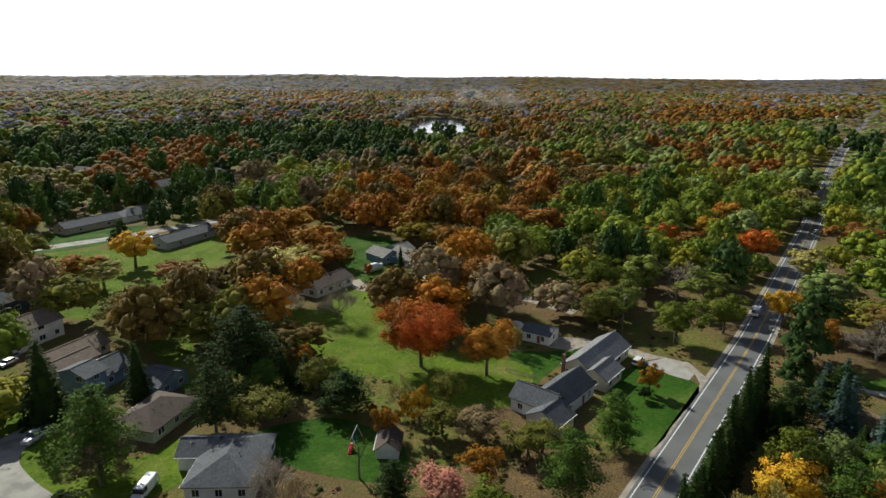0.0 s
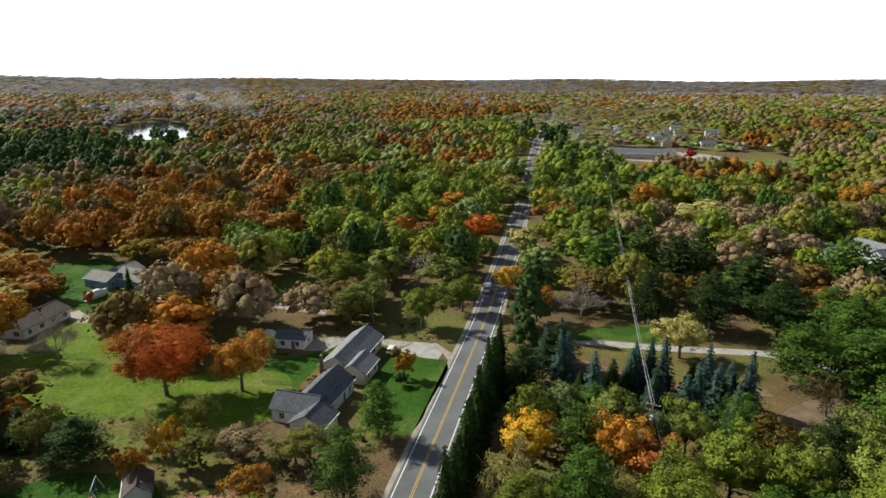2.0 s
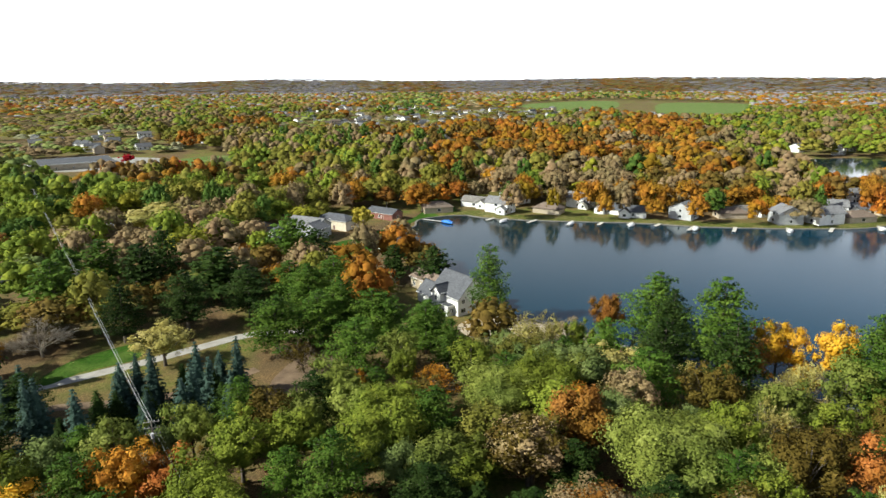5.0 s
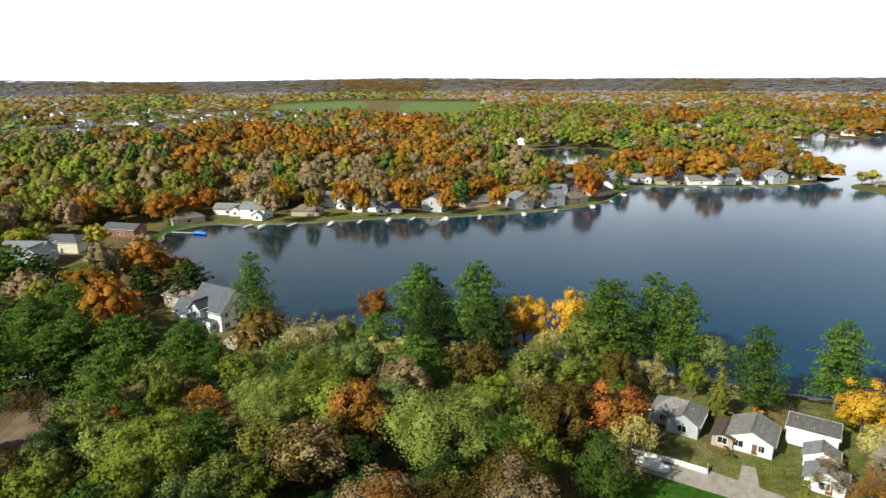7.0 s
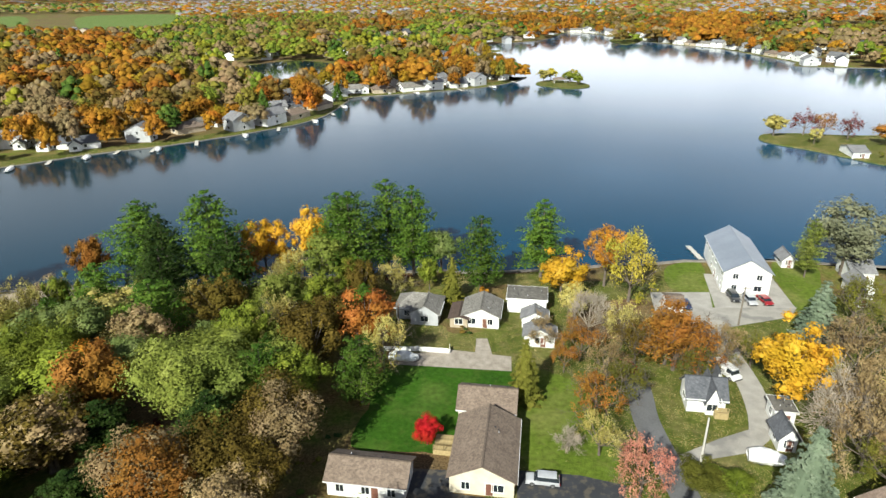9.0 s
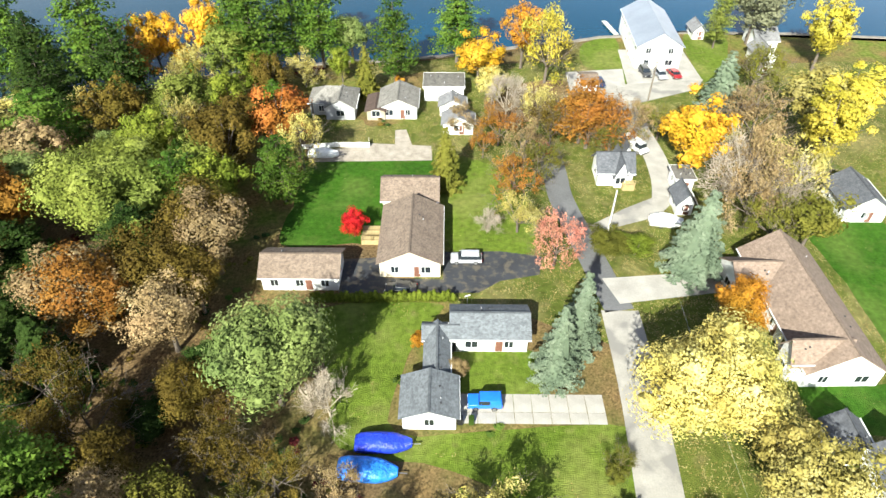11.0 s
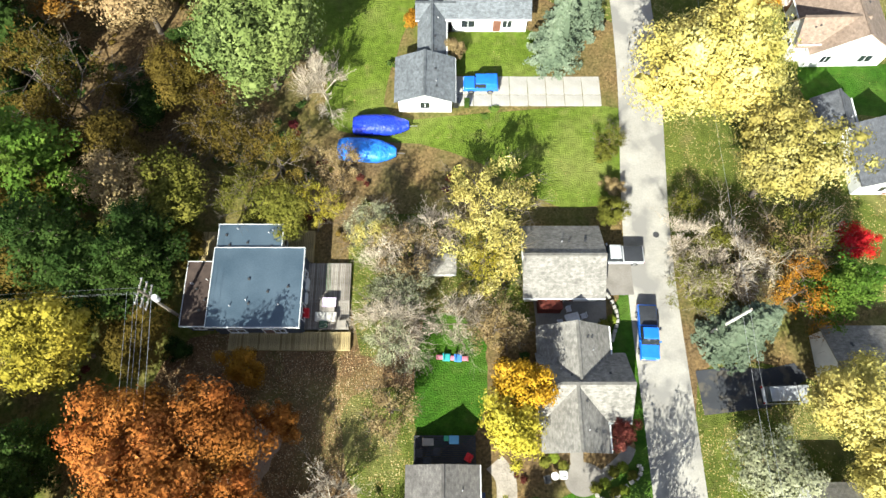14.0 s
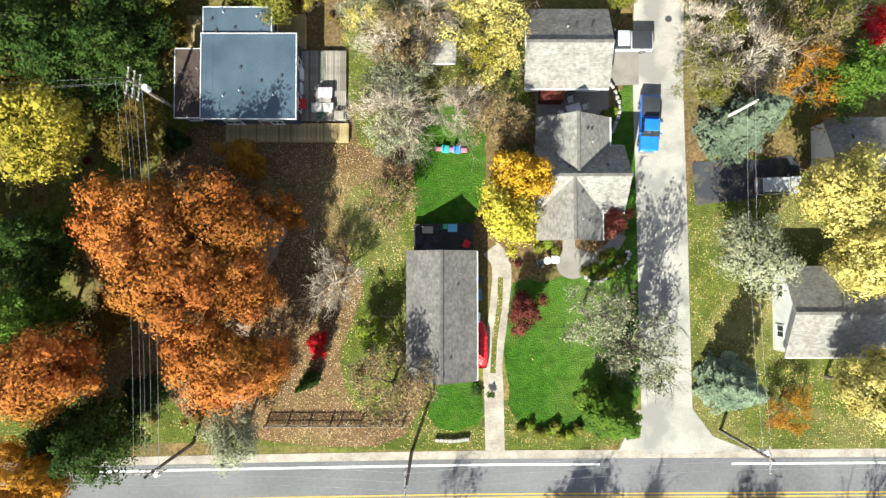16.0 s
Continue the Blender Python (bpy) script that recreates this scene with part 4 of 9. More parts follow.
def pine_tree(seed, leaf, h, r, low, n, size):
    """A white pine: a straight trunk with level plumes and gaps between."""
    rng = np.random.default_rng(seed)
    lumps = []
    levels = max(6, int((h - low) / 1.25))
    wood = Heap()
    wood.add(*tube((0, 0, -0.3), (0.2, 0.1, h * 0.95), 0.017 * h, 0.05, 6))
    for i in range(levels):
        t = i / (levels - 1)
        z = low + (h * 0.96 - low) * t
        reach = r * (0.8 + 0.3 * math.sin(3 * t + 0.4)) * (1 - t) ** 0.36 * rng.uniform(0.6, 1.2) + 0.4
        k = 6 if t < 0.8 else 4
        for j in range(k):
            a = 2 * math.pi * (j + rng.uniform(-0.35, 0.35)) / k + i * 1.1
            s = reach * rng.uniform(0.7, 1.05)
            end = (math.cos(a) * s, math.sin(a) * s, z + 0.22 * s)
            wood.add(*tube((0.1, 0.05, z), end, 0.06, 0.02, 3))
            for q in (1.0, 0.66, 0.36):
                lumps.append((np.array([end[0] * q, end[1] * q, z + 0.22 * s * q]), (0.5 + 0.2 * s) * rng.uniform(0.75, 1.25)))
    crown = Heap()
    w = np.array([q * q for _, q in lumps])
    pick = rng.choice(len(lumps), n, p=w / w.sum())
    d = rng.normal(size=(n, 3))
    d /= np.linalg.norm(d, axis=1, keepdims=True)
    c = np.array([lumps[i][0] for i in pick])
    q = np.array([lumps[i][1] for i in pick])
    off = d * (q * rng.uniform(0.4, 1.15, n))[:, None]
    off[:, 2] *= 0.5
    nn = d * 0.6 + np.array([0, 0, 0.7]) + rng.normal(size=(n, 3)) * 0.3
    nn /= np.linalg.norm(nn, axis=1, keepdims=True)
    crown.leaves(quads(c + off, nn, size * rng.uniform(0.6, 1.3, n), rng))
    return crown.fit(h, r).mesh("crown", [LEAF[leaf]]), wood.mesh("trunk", [BARK], True)


KINDS = {
    "broad": lambda s, leaf, d: broad_tree(s, leaf, 14, 6.0, 3.5, (52, 34, 22)[d], (14500, 4700, 950)[d], (0.27, 0.4, 0.78)[d], (0.48, 0.6, 0.8)[d]),
    "big": lambda s, leaf, d: broad_tree(s, leaf, 16, 8.5, 3.5, 78, 27000, 0.28),
    "tall": lambda s, leaf, d: broad_tree(s, leaf, 18, 5.2, 5.0, (52, 34, 22)[d], (14500, 4700, 950)[d], (0.27, 0.4, 0.78)[d], (0.48, 0.6, 0.8)[d]),
    "open": lambda s, leaf, d: broad_tree(s, leaf, 14, 5.5, 3.0, (48, 30, 18)[d], (8600, 3600, 650)[d], (0.26, 0.39, 0.7)[d], (0.3, 0.45, 0.6)[d]),
    "small": lambda s, leaf, d: broad_tree(s, leaf, 6, 3.0, 1.0, (30, 14, 8)[d], (6500, 1700, 500)[d], (0.19, 0.34, 0.58)[d]),
    "bare": lambda s, leaf, d: bare_tree(s, leaf, 13, 5.0, 3.0, (5200, 3400, 700)[d], (0.24, 0.29, 0.55)[d]),
    "spruce": lambda s, leaf, d: spruce_tree(s, leaf, 12, 3.2, 0.6, (9000, 2800, 850)[d], (0.3, 0.52, 0.85)[d]),
    "pine": lambda s, leaf, d: pine_tree(s, leaf, 20, 5.0, 3.6, (12500, 7000, 1500)[d], (0.4, 0.46, 1.0)[d]),
}
SIZE = {"broad": (14, 6.0), "big": (16, 8.5), "tall": (18, 5.2), "open": (14, 5.5), "small": (6, 3.0), "bare": (13, 5.0), "spruce": (12, 3.2), "pine": (20, 5.0)}
WORDS = {
    "green": "green-leaved", "silver": "pale silvery green", "olive": "olive and bronze leaved", "rust": "rust-orange", "brick": "red-brown", "orange": "bright orange",
    "yellow": "golden yellow", "lemon": "pale yellow", "gold": "yellow-green", "sage": "sage-green", "copper": "bright copper-orange", "pale": "pale grey-green", "bronze": "dull bronze-brown", "maroon": "dark maroon", "red": "scarlet red", "pink": "faded pink and orange", "tan": "thin withered tan", "pine": "dark green needled",
    "dark": "very dark green needled", "blue": "blue-green needled", "teal": "dark blue-green needled", "twig": "leafless grey",
}
NOUN = {"broad": "broad autumn tree", "big": "large spreading tree", "tall": "tall autumn tree", "open": "open-crowned tree", "small": "small rounded tree", "bare": "tree with bare branches", "spruce": "conical spruce", "pine": "tall white pine"}
STOCK = {}
SPOTS = []


def tree(kind, leaf, x, y, h, r=0.0, where="among other trees"):
    """One tree with trunk and crown, h metres high with a crown r metres wide to each side."""
    r = r or SIZE[kind][1] * h / SIZE[kind][0]
    if kind == "broad" and r > 7.0 and math.hypot(x, y) < 140:
        kind = "big"
    d = 0 if math.hypot(x, y) < (140 if kind == "big" else 82) else 1 if math.hypot(x, y) < 190 else 2
    h0, r0 = SIZE[kind]
    r = r or r0 * h / h0
    rng = random.Random(int(x * 131 + y * 17))
    key = (kind, leaf, d, rng.randrange(2))
    if key not in STOCK:
        STOCK[key] = KINDS[kind](len(STOCK) + 11, leaf, d)
    crown, trunk = STOCK[key]
    noun = "conifer" if kind in ("spruce", "pine") else "tree"
    name = {"spruce": "spruce_tree", "pine": "pine_tree"}.get(kind, "tree")
    ob = thing(name, x, y, 0, rng.uniform(0, 360), "%s %s %s" % (WORDS[leaf], NOUN[kind], where if len((WORDS[leaf] + NOUN[kind] + where).split()) < 11 else "among trees"), noun, "trees of the neighbourhood")
    ob.scale = (r / r0, r / r0, h / h0)
    part("crown", crown, ob)
    part("trunk", trunk, ob)
    SPOTS.append((x, y, r))
    return ob


# ---- houses ----
def siding_material(name, dark, light):
    """Lapped boards: a fine level relief, a little dirt."""
    m, nt, b = shader(name, 0.6)
    c = ramp(nt, noise_fac(nt, 0.7, 5.0), [dark, light])
    t = nt.nodes.new("ShaderNodeTexCoord")
    w = nt.nodes.new("ShaderNodeTexWave")
    w.bands_direction, w.wave_profile = "Z", "SAW"
    w.inputs["Scale"].default_value = 1.6
    nt.links.new(t.outputs["Object"], w.inputs["Vector"])
    c = blend(nt, 0.12, c, ramp(nt, w.outputs["Fac"], [dark, light]))
    nt.links.new(c, b.inputs["Base Color"])
    bump(nt, b, w.outputs["Fac"], 0.5, 0.03)
    return m


def shingle_material(name, dark, light):
    """Courses of small shingles with uneven tones and weather streaks."""
    m, nt, b = shader(name, 0.9)
    t = nt.nodes.new("ShaderNodeTexCoord")
    k = nt.nodes.new("ShaderNodeTexBrick")
    k.inputs["Scale"].default_value = 1.0
    k.inputs["Brick Width"].default_value, k.inputs["Row Height"].default_value = 0.33, 0.16
    k.inputs["Mortar Size"].default_value = 0.008
    k.inputs["Color1"].default_value, k.inputs["Color2"].default_value = (*dark, 1), (*light, 1)
    k.inputs["Mortar"].default_value = (*[v * 0.5 for v in dark], 1)
    nt.links.new(t.outputs["UV"], k.inputs["Vector"])
    c = blend(nt, 0.45, k.outputs["Color"], ramp(nt, noise_fac(nt, 0.6, 7.0), [dark, light]))
    c = blend(nt, 0.6, c, ramp(nt, noise_fac(nt, 2.4, 6.0), [(0.55, 0.55, 0.55), (1.25, 1.25, 1.25)]), "MULTIPLY")
    nt.links.new(c, b.inputs["Base Color"])
    bump(nt, b, k.outputs["Fac"], -0.4, 0.02)
    return m


SIDING = {
    "white": siding_material("white_siding", (0.6, 0.6, 0.58), (0.78, 0.78, 0.76)),
    "grey": siding_material("grey_siding", (0.32, 0.33, 0.34), (0.45, 0.46, 0.47)),
    "cream": siding_material("cream_siding", (0.55, 0.48, 0.36), (0.7, 0.63, 0.5)),
    "tan": siding_material("tan_siding", (0.33, 0.27, 0.19), (0.46, 0.39, 0.29)),
    "blue": siding_material("blue_siding", (0.12, 0.19, 0.28), (0.2, 0.29, 0.4)),
    "green": siding_material("green_siding", (0.33, 0.37, 0.24), (0.45, 0.48, 0.34)),
    "brick": siding_material("red_brick_wall", (0.16, 0.06, 0.045), (0.28, 0.12, 0.09)),
    "navy": siding_material("navy_siding", (0.02, 0.03, 0.055), (0.04, 0.055, 0.09)),
}
ROOF = {
    "grey": shingle_material("grey_shingles", (0.13, 0.13, 0.135), (0.25, 0.25, 0.255)),
    "slate": shingle_material("slate_shingles", (0.06, 0.065, 0.075), (0.12, 0.125, 0.14)),
    "bluegrey": shingle_material("blue_grey_shingles", (0.085, 0.095, 0.105), (0.17, 0.185, 0.2)),
    "brown": shingle_material("brown_shingles", (0.13, 0.095, 0.07), (0.23, 0.175, 0.135)),
    "tan": shingle_material("tan_shingles", (0.17, 0.122, 0.092), (0.27, 0.2, 0.155)),
    "weathered": shingle_material("weathered_grey_brown_shingles", (0.085, 0.078, 0.072), (0.17, 0.158, 0.147)),
    "pale": shingle_material("pale_shingles", (0.13, 0.122, 0.108), (0.27, 0.255, 0.23)),
    "dark": shingle_material("dark_brown_shingles", (0.055, 0.035, 0.028), (0.11, 0.075, 0.06)),
    "metal": surface("blue_grey_metal_roof", (0.22, 0.25, 0.29), (0.32, 0.35, 0.4), 0.2, 0.35, 3.0, 0.004, 0.3),
    "membrane": surface("blue_grey_flat_roof", (0.035, 0.058, 0.08), (0.085, 0.118, 0.15), 0.25, 0.3, 9.0, 0.006),
}
TRIM = surface("white_trim", (0.66, 0.66, 0.64), (0.8, 0.8, 0.78), 1.0, 0.55, 20.0, 0.003)
BRICK = surface("chimney_brick", (0.14, 0.06, 0.045), (0.27, 0.12, 0.09), 4.0, 0.9, 20.0)
def board_material(name, dark, light):
    """Boards, each with its own tone and grain."""
    m, nt, b = shader(name, 0.85)
    o = nt.nodes.new("ShaderNodeObjectInfo")
    c = ramp(nt, o.outputs["Random"], [dark, light, tuple(v * 0.8 for v in light), tuple(v * 1.15 for v in light)])
    c = blend(nt, 0.6, c, ramp(nt, noise_fac(nt, 2.5, 6.0), [(0.55, 0.53, 0.5), (1.15, 1.15, 1.15)]), "MULTIPLY")
    nt.links.new(c, b.inputs["Base Color"])
    bump(nt, b, noise_fac(nt, 12.0), 0.4, 0.01)
    return m


WOOD = surface("weathered_deck_boards", (0.2, 0.15, 0.09), (0.36, 0.28, 0.18), 1.0, 0.85, 14.0)
GREY_WOOD = surface("grey_weathered_wood", (0.2, 0.18, 0.15), (0.34, 0.31, 0.27), 1.0, 0.9, 14.0)
DOOR = surface("painted_door", (0.12, 0.05, 0.035), (0.2, 0.09, 0.06), 2.0, 0.5)
glass, glass_nt, glass_b = shader("window_glass", 0.04)
glass_b.inputs["Base Color"].default_value = (0.02, 0.026, 0.032, 1)
glass_b.inputs["Specular IOR Level"].default_value = 0.8


DARK_VENT = surface("dark_roof_vent", (0.02, 0.02, 0.022), (0.05, 0.05, 0.055), 3.0, 0.7)
INSULATOR = surface("grey_porcelain", (0.4, 0.4, 0.42), (0.6, 0.6, 0.62), 3.0, 0.3)


def drum(r, half, mat, name, sides=14):
    vs = [(r * math.cos(6.2832 * i / sides), s * half, r * math.sin(6.2832 * i / sides)) for s in (-1, 1) for i in range(sides)]
    fs = [tuple(range(sides)), tuple(reversed(range(sides, 2 * sides)))] + [((i + 1) % sides, i, sides + i, sides + (i + 1) % sides) for i in range(sides)]
    return mesh_of(name, vs, fs, [mat])


def box_faces(x0, x1, y0, y1, z0, z1):
    vs = [(x, y, z) for z in (z0, z1) for x, y in ((x0, y0), (x1, y0), (x1, y1), (x0, y1))]
    return vs, [(3, 2, 1, 0), (4, 5, 6, 7), (0, 1, 5, 4), (1, 2, 6, 5), (2, 3, 7, 6), (3, 0, 4, 7)]


def box_mesh(name, x0, x1, y0, y1, z0, z1, mat, bevel=0.0):
    bm = bmesh.new()
    vs, fs = box_faces(x0, x1, y0, y1, z0, z1)
    bv = [bm.verts.new(v) for v in vs]
    for f in fs:
        bm.faces.new([bv[i] for i in f])
    if bevel:
        bmesh.ops.bevel(bm, geom=list(bm.edges), offset=bevel, segments=2, affect="EDGES", profile=0.6)
    me = bpy.data.meshes.new(name)
    bm.to_mesh(me)
    bm.free()
    me.materials.append(mat)
    return me


def roof_mesh(lx, ly, eave, peak, form, mat, over=0.45, along="x", thick=0.16):
    """A pitched roof slab with thickness; the ridge runs along x or y."""
    if along == "y":
        lx, ly = ly, lx
    X, Y = lx / 2 + over, ly / 2 + over
    drop = peak / (ly / 2) * over
    e = eave - drop
    top = eave + peak
    inset = {"gable": 0.0, "hip": Y, "half": Y * 0.35}[form]
    ridge = [(-X + inset, 0, top), (X - inset, 0, top)]
    c = [(-X, -Y, e), (X, -Y, e), (X, Y, e), (-X, Y, e)]
    pts = c + ridge
    faces = [(0, 1, 5, 4), (2, 3, 4, 5)] + ([] if form == "gable" else [(1, 2, 5), (3, 0, 4)])
    n = len(pts)
    vs = pts + [(x, y, z - thick) for x, y, z in pts]
    fs = [f for f in faces] + [tuple(i + n for i in reversed(f)) for f in faces]
    rim = (((0, 1), (2, 3), (1, 5), (5, 2), (3, 4), (4, 0)) if form == "gable" else ((0, 1), (1, 2), (2, 3), (3, 0)))
    fs += [(b, a, a + n, b + n) for a, b in rim]
    if along == "y":
        vs = [(-y, x, z) for x, y, z in vs]
    me = mesh_of("roof", vs, fs, [mat])
    uv = me.uv_layers.new(name="courses")
    for p in me.polygons:
        nz = p.normal
        side = Vector((nz.y, -nz.x, 0)) if abs(nz.z) < 0.999 else Vector((1, 0, 0))
        side.normalize()
        up = nz.cross(side)
        for li in p.loop_indices:
            q = me.vertices[me.loops[li].vertex_index].co
            uv.data[li].uv = (q.dot(side), q.dot(up))
    return me


def wall_mesh(lx, ly, z0, eave, peak, form, along, mat):
    x, y = lx / 2, ly / 2
    vs = [(-x, -y, z0), (x, -y, z0), (x, y, z0), (-x, y, z0), (-x, -y, eave), (x, -y, eave), (x, y, eave), (-x, y, eave)]
    fs = [(0, 1, 5, 4), (1, 2, 6, 5), (2, 3, 7, 6), (3, 0, 4, 7)]
    if form == "gable":
        k = eave + peak - 0.1
        if along == "x":
            vs += [(-x, 0, k), (x, 0, k)]
            fs += [(5, 6, 9), (7, 4, 8)]
        else:
            vs += [(0, -y, k), (0, y, k)]
            fs += [(4, 5, 8), (6, 7, 9)]
    return mesh_of("wall", vs, fs, [mat])


WINDOWS = {}


def window(parent, x, y, z, face, w=1.1, h=1.25, plain=False):
    """A framed window on a wall; face is the turn of the wall's outward side."""
    key = (w, h)
    if key not in WINDOWS:
        fr = Heap()
        for a in ((-w / 2 - 0.09, w / 2 + 0.09, -0.05, 0.07, h / 2, h / 2 + 0.1), (-w / 2 - 0.12, w / 2 + 0.12, -0.05, 0.11, -h / 2 - 0.1, -h / 2),
                  (-w / 2 - 0.09, -w / 2, -0.05, 0.07, -h / 2, h / 2), (w / 2, w / 2 + 0.09, -0.05, 0.07, -h / 2, h / 2),
                  (-0.03, 0.03, -0.05, 0.05, -h / 2, h / 2)):
            fr.add(*box_faces(*a))
        pn = Heap()
        pn.add(*box_faces(-w / 2, w / 2, -0.04, 0.025, -h / 2, h / 2))
        both = Heap()
        p, q = (w / 2 + 0.1, h / 2 + 0.1), (w / 2, h / 2)
        ring = [[(-m[0], d, -m[1]), (m[0], d, -m[1]), (m[0], d, m[1]), (-m[0], d, m[1])] for m, d in ((p, -0.05), (p, 0.07), (q, 0.03))]
        both.add(ring[0] + ring[1] + ring[2], [(i + k, (i + 1) % 4 + k, (i + 1) % 4 + k + 4, i + k + 4) for k in (0, 4) for i in range(4)])
        both.f.append((8, 9, 10, 11))
        both.m.append(1)
        WINDOWS[key] = fr.mesh("window", [TRIM]), pn.mesh("pane", [glass]), both.mesh("window", [TRIM, glass])
    a, b, c = WINDOWS[key]
    if plain:
        part("window", c, parent).matrix_basis = pose(x, y, z, 0, 0, face - 90)
        return
    ob = part("window", a, parent)
    ob.matrix_basis = pose(x, y, z, 0, 0, face - 90)
    part("pane", b, ob)


def door(parent, x, y, z, face, w=1.0, h=2.05, mat=None):
    fr = Heap()
    for a in ((-w / 2 - 0.1, w / 2 + 0.1, -0.05, 0.06, h, h + 0.12), (-w / 2 - 0.1, -w / 2, -0.05, 0.06, 0, h), (w / 2, w / 2 + 0.1, -0.05, 0.06, 0, h)):
        fr.add(*box_faces(*a))
    ob = part("door", fr.mesh("door", [TRIM]), parent)
    ob.matrix_basis = pose(x, y, z, 0, 0, face - 90)
    leaf = Heap()
    rows = 4 if w > 2 else 2
    for i in range(rows):
        leaf.add(*box_faces(-w / 2, w / 2, -0.04, 0.03, h * i / rows + 0.01, h * (i + 1) / rows - 0.015))
    part("door_leaf", leaf.mesh("door_leaf", [mat or DOOR]), ob)


PLOTS = []


def house(x, y, turn, wings, wall="white", roof="grey", label="", chimney=None, windows=True, name="house", seed=1, plain=False):
    """A house of wings: (dx, dy, lx, ly, eave, peak, form, along)."""
    rng = random.Random(seed + int(x * 7 + y))
    ob = thing(name, x, y, 0, turn, label, "house" if name == "house" else name.replace("_", " "), "houses of the neighbourhood" if name == "house" else "")
    for k, (dx, dy, lx, ly, eave, peak, form, along, *own) in enumerate(wings):
        wc, rc = (own + [wall, roof])[:2] if len(own) >= 2 else (wall, roof)
        w = part("wall", wall_mesh(lx, ly, -0.2, eave, peak if form != "flat" else 0, form, along, SIDING[wc]), ob)
        w.matrix_basis = pose(dx, dy, 0)
        if form == "flat":
            r = part("roof", box_mesh("roof", -lx / 2 - 0.25, lx / 2 + 0.25, -ly / 2 - 0.25, ly / 2 + 0.25, eave - 0.05, eave + peak, ROOF[rc]), ob)
            f = Heap()
            for a in ((-lx / 2 - 0.31, lx / 2 + 0.31, -ly / 2 - 0.31, -ly / 2 - 0.25), (-lx / 2 - 0.31, lx / 2 + 0.31, ly / 2 + 0.25, ly / 2 + 0.31),
                      (-lx / 2 - 0.31, -lx / 2 - 0.25, -ly / 2 - 0.25, ly / 2 + 0.25), (lx / 2 + 0.25, lx / 2 + 0.31, -ly / 2 - 0.25, ly / 2 + 0.25)):
                f.add(*box_faces(*a, eave - 0.2, eave + peak + 0.03))
            part("fascia", f.mesh("fascia", [TRIM]), ob).matrix_basis = pose(dx, dy, 0)
        else:
            r = part("roof", roof_mesh(lx, ly, eave, peak, form, ROOF[rc], 0.45, along), ob)
            a = None if plain else part("gutter", box_mesh("gutter", -0.06, 0.06, -(lx if along == "x" else ly) / 2 - 0.4, (lx if along == "x" else ly) / 2 + 0.4, eave - 0.34, eave - 0.22, TRIM), ob)
            if a:
                a.matrix_basis = pose(dx, dy - ly / 2 - 0.45, 0, 0, 0, 90) if along == "x" else pose(dx + lx / 2 + 0.45, dy, 0)
            if form == "gable" and not plain:
                cap = Heap()
                n = (lx if along == "x" else ly) / 2 + 0.46
                cap.add(*(box_faces(-n, n, -0.14, 0.14, eave + peak - 0.03, eave + peak + 0.05) if along == "x" else box_faces(-0.14, 0.14, -n, n, eave + peak - 0.03, eave + peak + 0.05)))
                part("ridge_cap", cap.mesh("ridge_cap", [ROOF[rc]]), ob).matrix_basis = pose(dx, dy, 0)
        r.matrix_basis = pose(dx, dy, 0)
        if math.hypot(x, y) < 130 and not plain:
            for i in range(3 if form != "flat" else 7):
                if form == "flat":
                    vx, vy, vz = rng.uniform(-0.42, 0.42) * lx, rng.uniform(-0.42, 0.42) * ly, eave + peak
                else:
                    u, v = rng.uniform(-0.38, 0.38), rng.uniform(0.12, 0.3)
                    vx, vy = (u * lx, v * ly) if along == "x" else (v * lx, u * ly)
                    vz = eave + peak * (1 - 2 * v) - 0.05
                v = part("vent", box_mesh("vent", -0.11, 0.11, -0.11, 0.11, 0, 0.16, DARK_VENT, 0.03) if i % 3 else drum(0.055, 0.18, INSULATOR, "vent", 8), ob)
                v.matrix_basis = pose(dx + vx, dy + vy, vz) if i % 3 else pose(dx + vx, dy + vy, vz + 0.12, 90)
        if windows:
            storeys = 2 if eave > 4.5 else 1
            for s in range(storeys):
                z = 1.5 + 2.75 * s
                for face, ln, half in ((0, ly, lx / 2), (90, lx, ly / 2), (180, ly, lx / 2), (270, lx, ly / 2)):
                    count = max(1, int(ln / (3.6 if math.hypot(x, y) < 230 else 11)))
                    for i in range(count):
                        t = (i + 0.5) / count - 0.5
                        px, py = (half if face == 0 else -half, t * ln) if face in (0, 180) else (t * ln, half if face == 90 else -half)
                        blocked = any(j != k and abs(dx + px - v[0]) < v[2] / 2 + 0.3 and abs(dy + py - v[1]) < v[3] / 2 + 0.3 for j, v in enumerate(wings))
                        if blocked or rng.random() < 0.15:
                            continue
                        window(ob, dx + px, dy + py, z, face, rng.choice((1.1, 1.1, 1.6)), 1.25, plain)
    if windows:
        dx, dy, lx, ly = wings[0][:4]
        if not plain:
            door(ob, dx + lx * 0.12, dy - ly / 2, 0.1, 270)
    if chimney:
        cx, cy, top = chimney
        c = part("chimney", box_mesh("chimney", -0.35, 0.35, -0.3, 0.3, 1.0, top, BRICK, 0.03), ob)
        c.matrix_basis = pose(cx, cy, 0)
        part("flue", box_mesh("flue", -0.15, 0.15, -0.15, 0.15, top, top + 0.25, GREY_WOOD), c)
    for dx, dy, lx, ly, *_ in wings:
        p = pose(x, y, 0, 0, 0, turn) @ Vector((dx, dy, 0))
        PLOTS.append((p.x, p.y, math.hypot(lx, ly) / 2 + 1.0))
    return ob


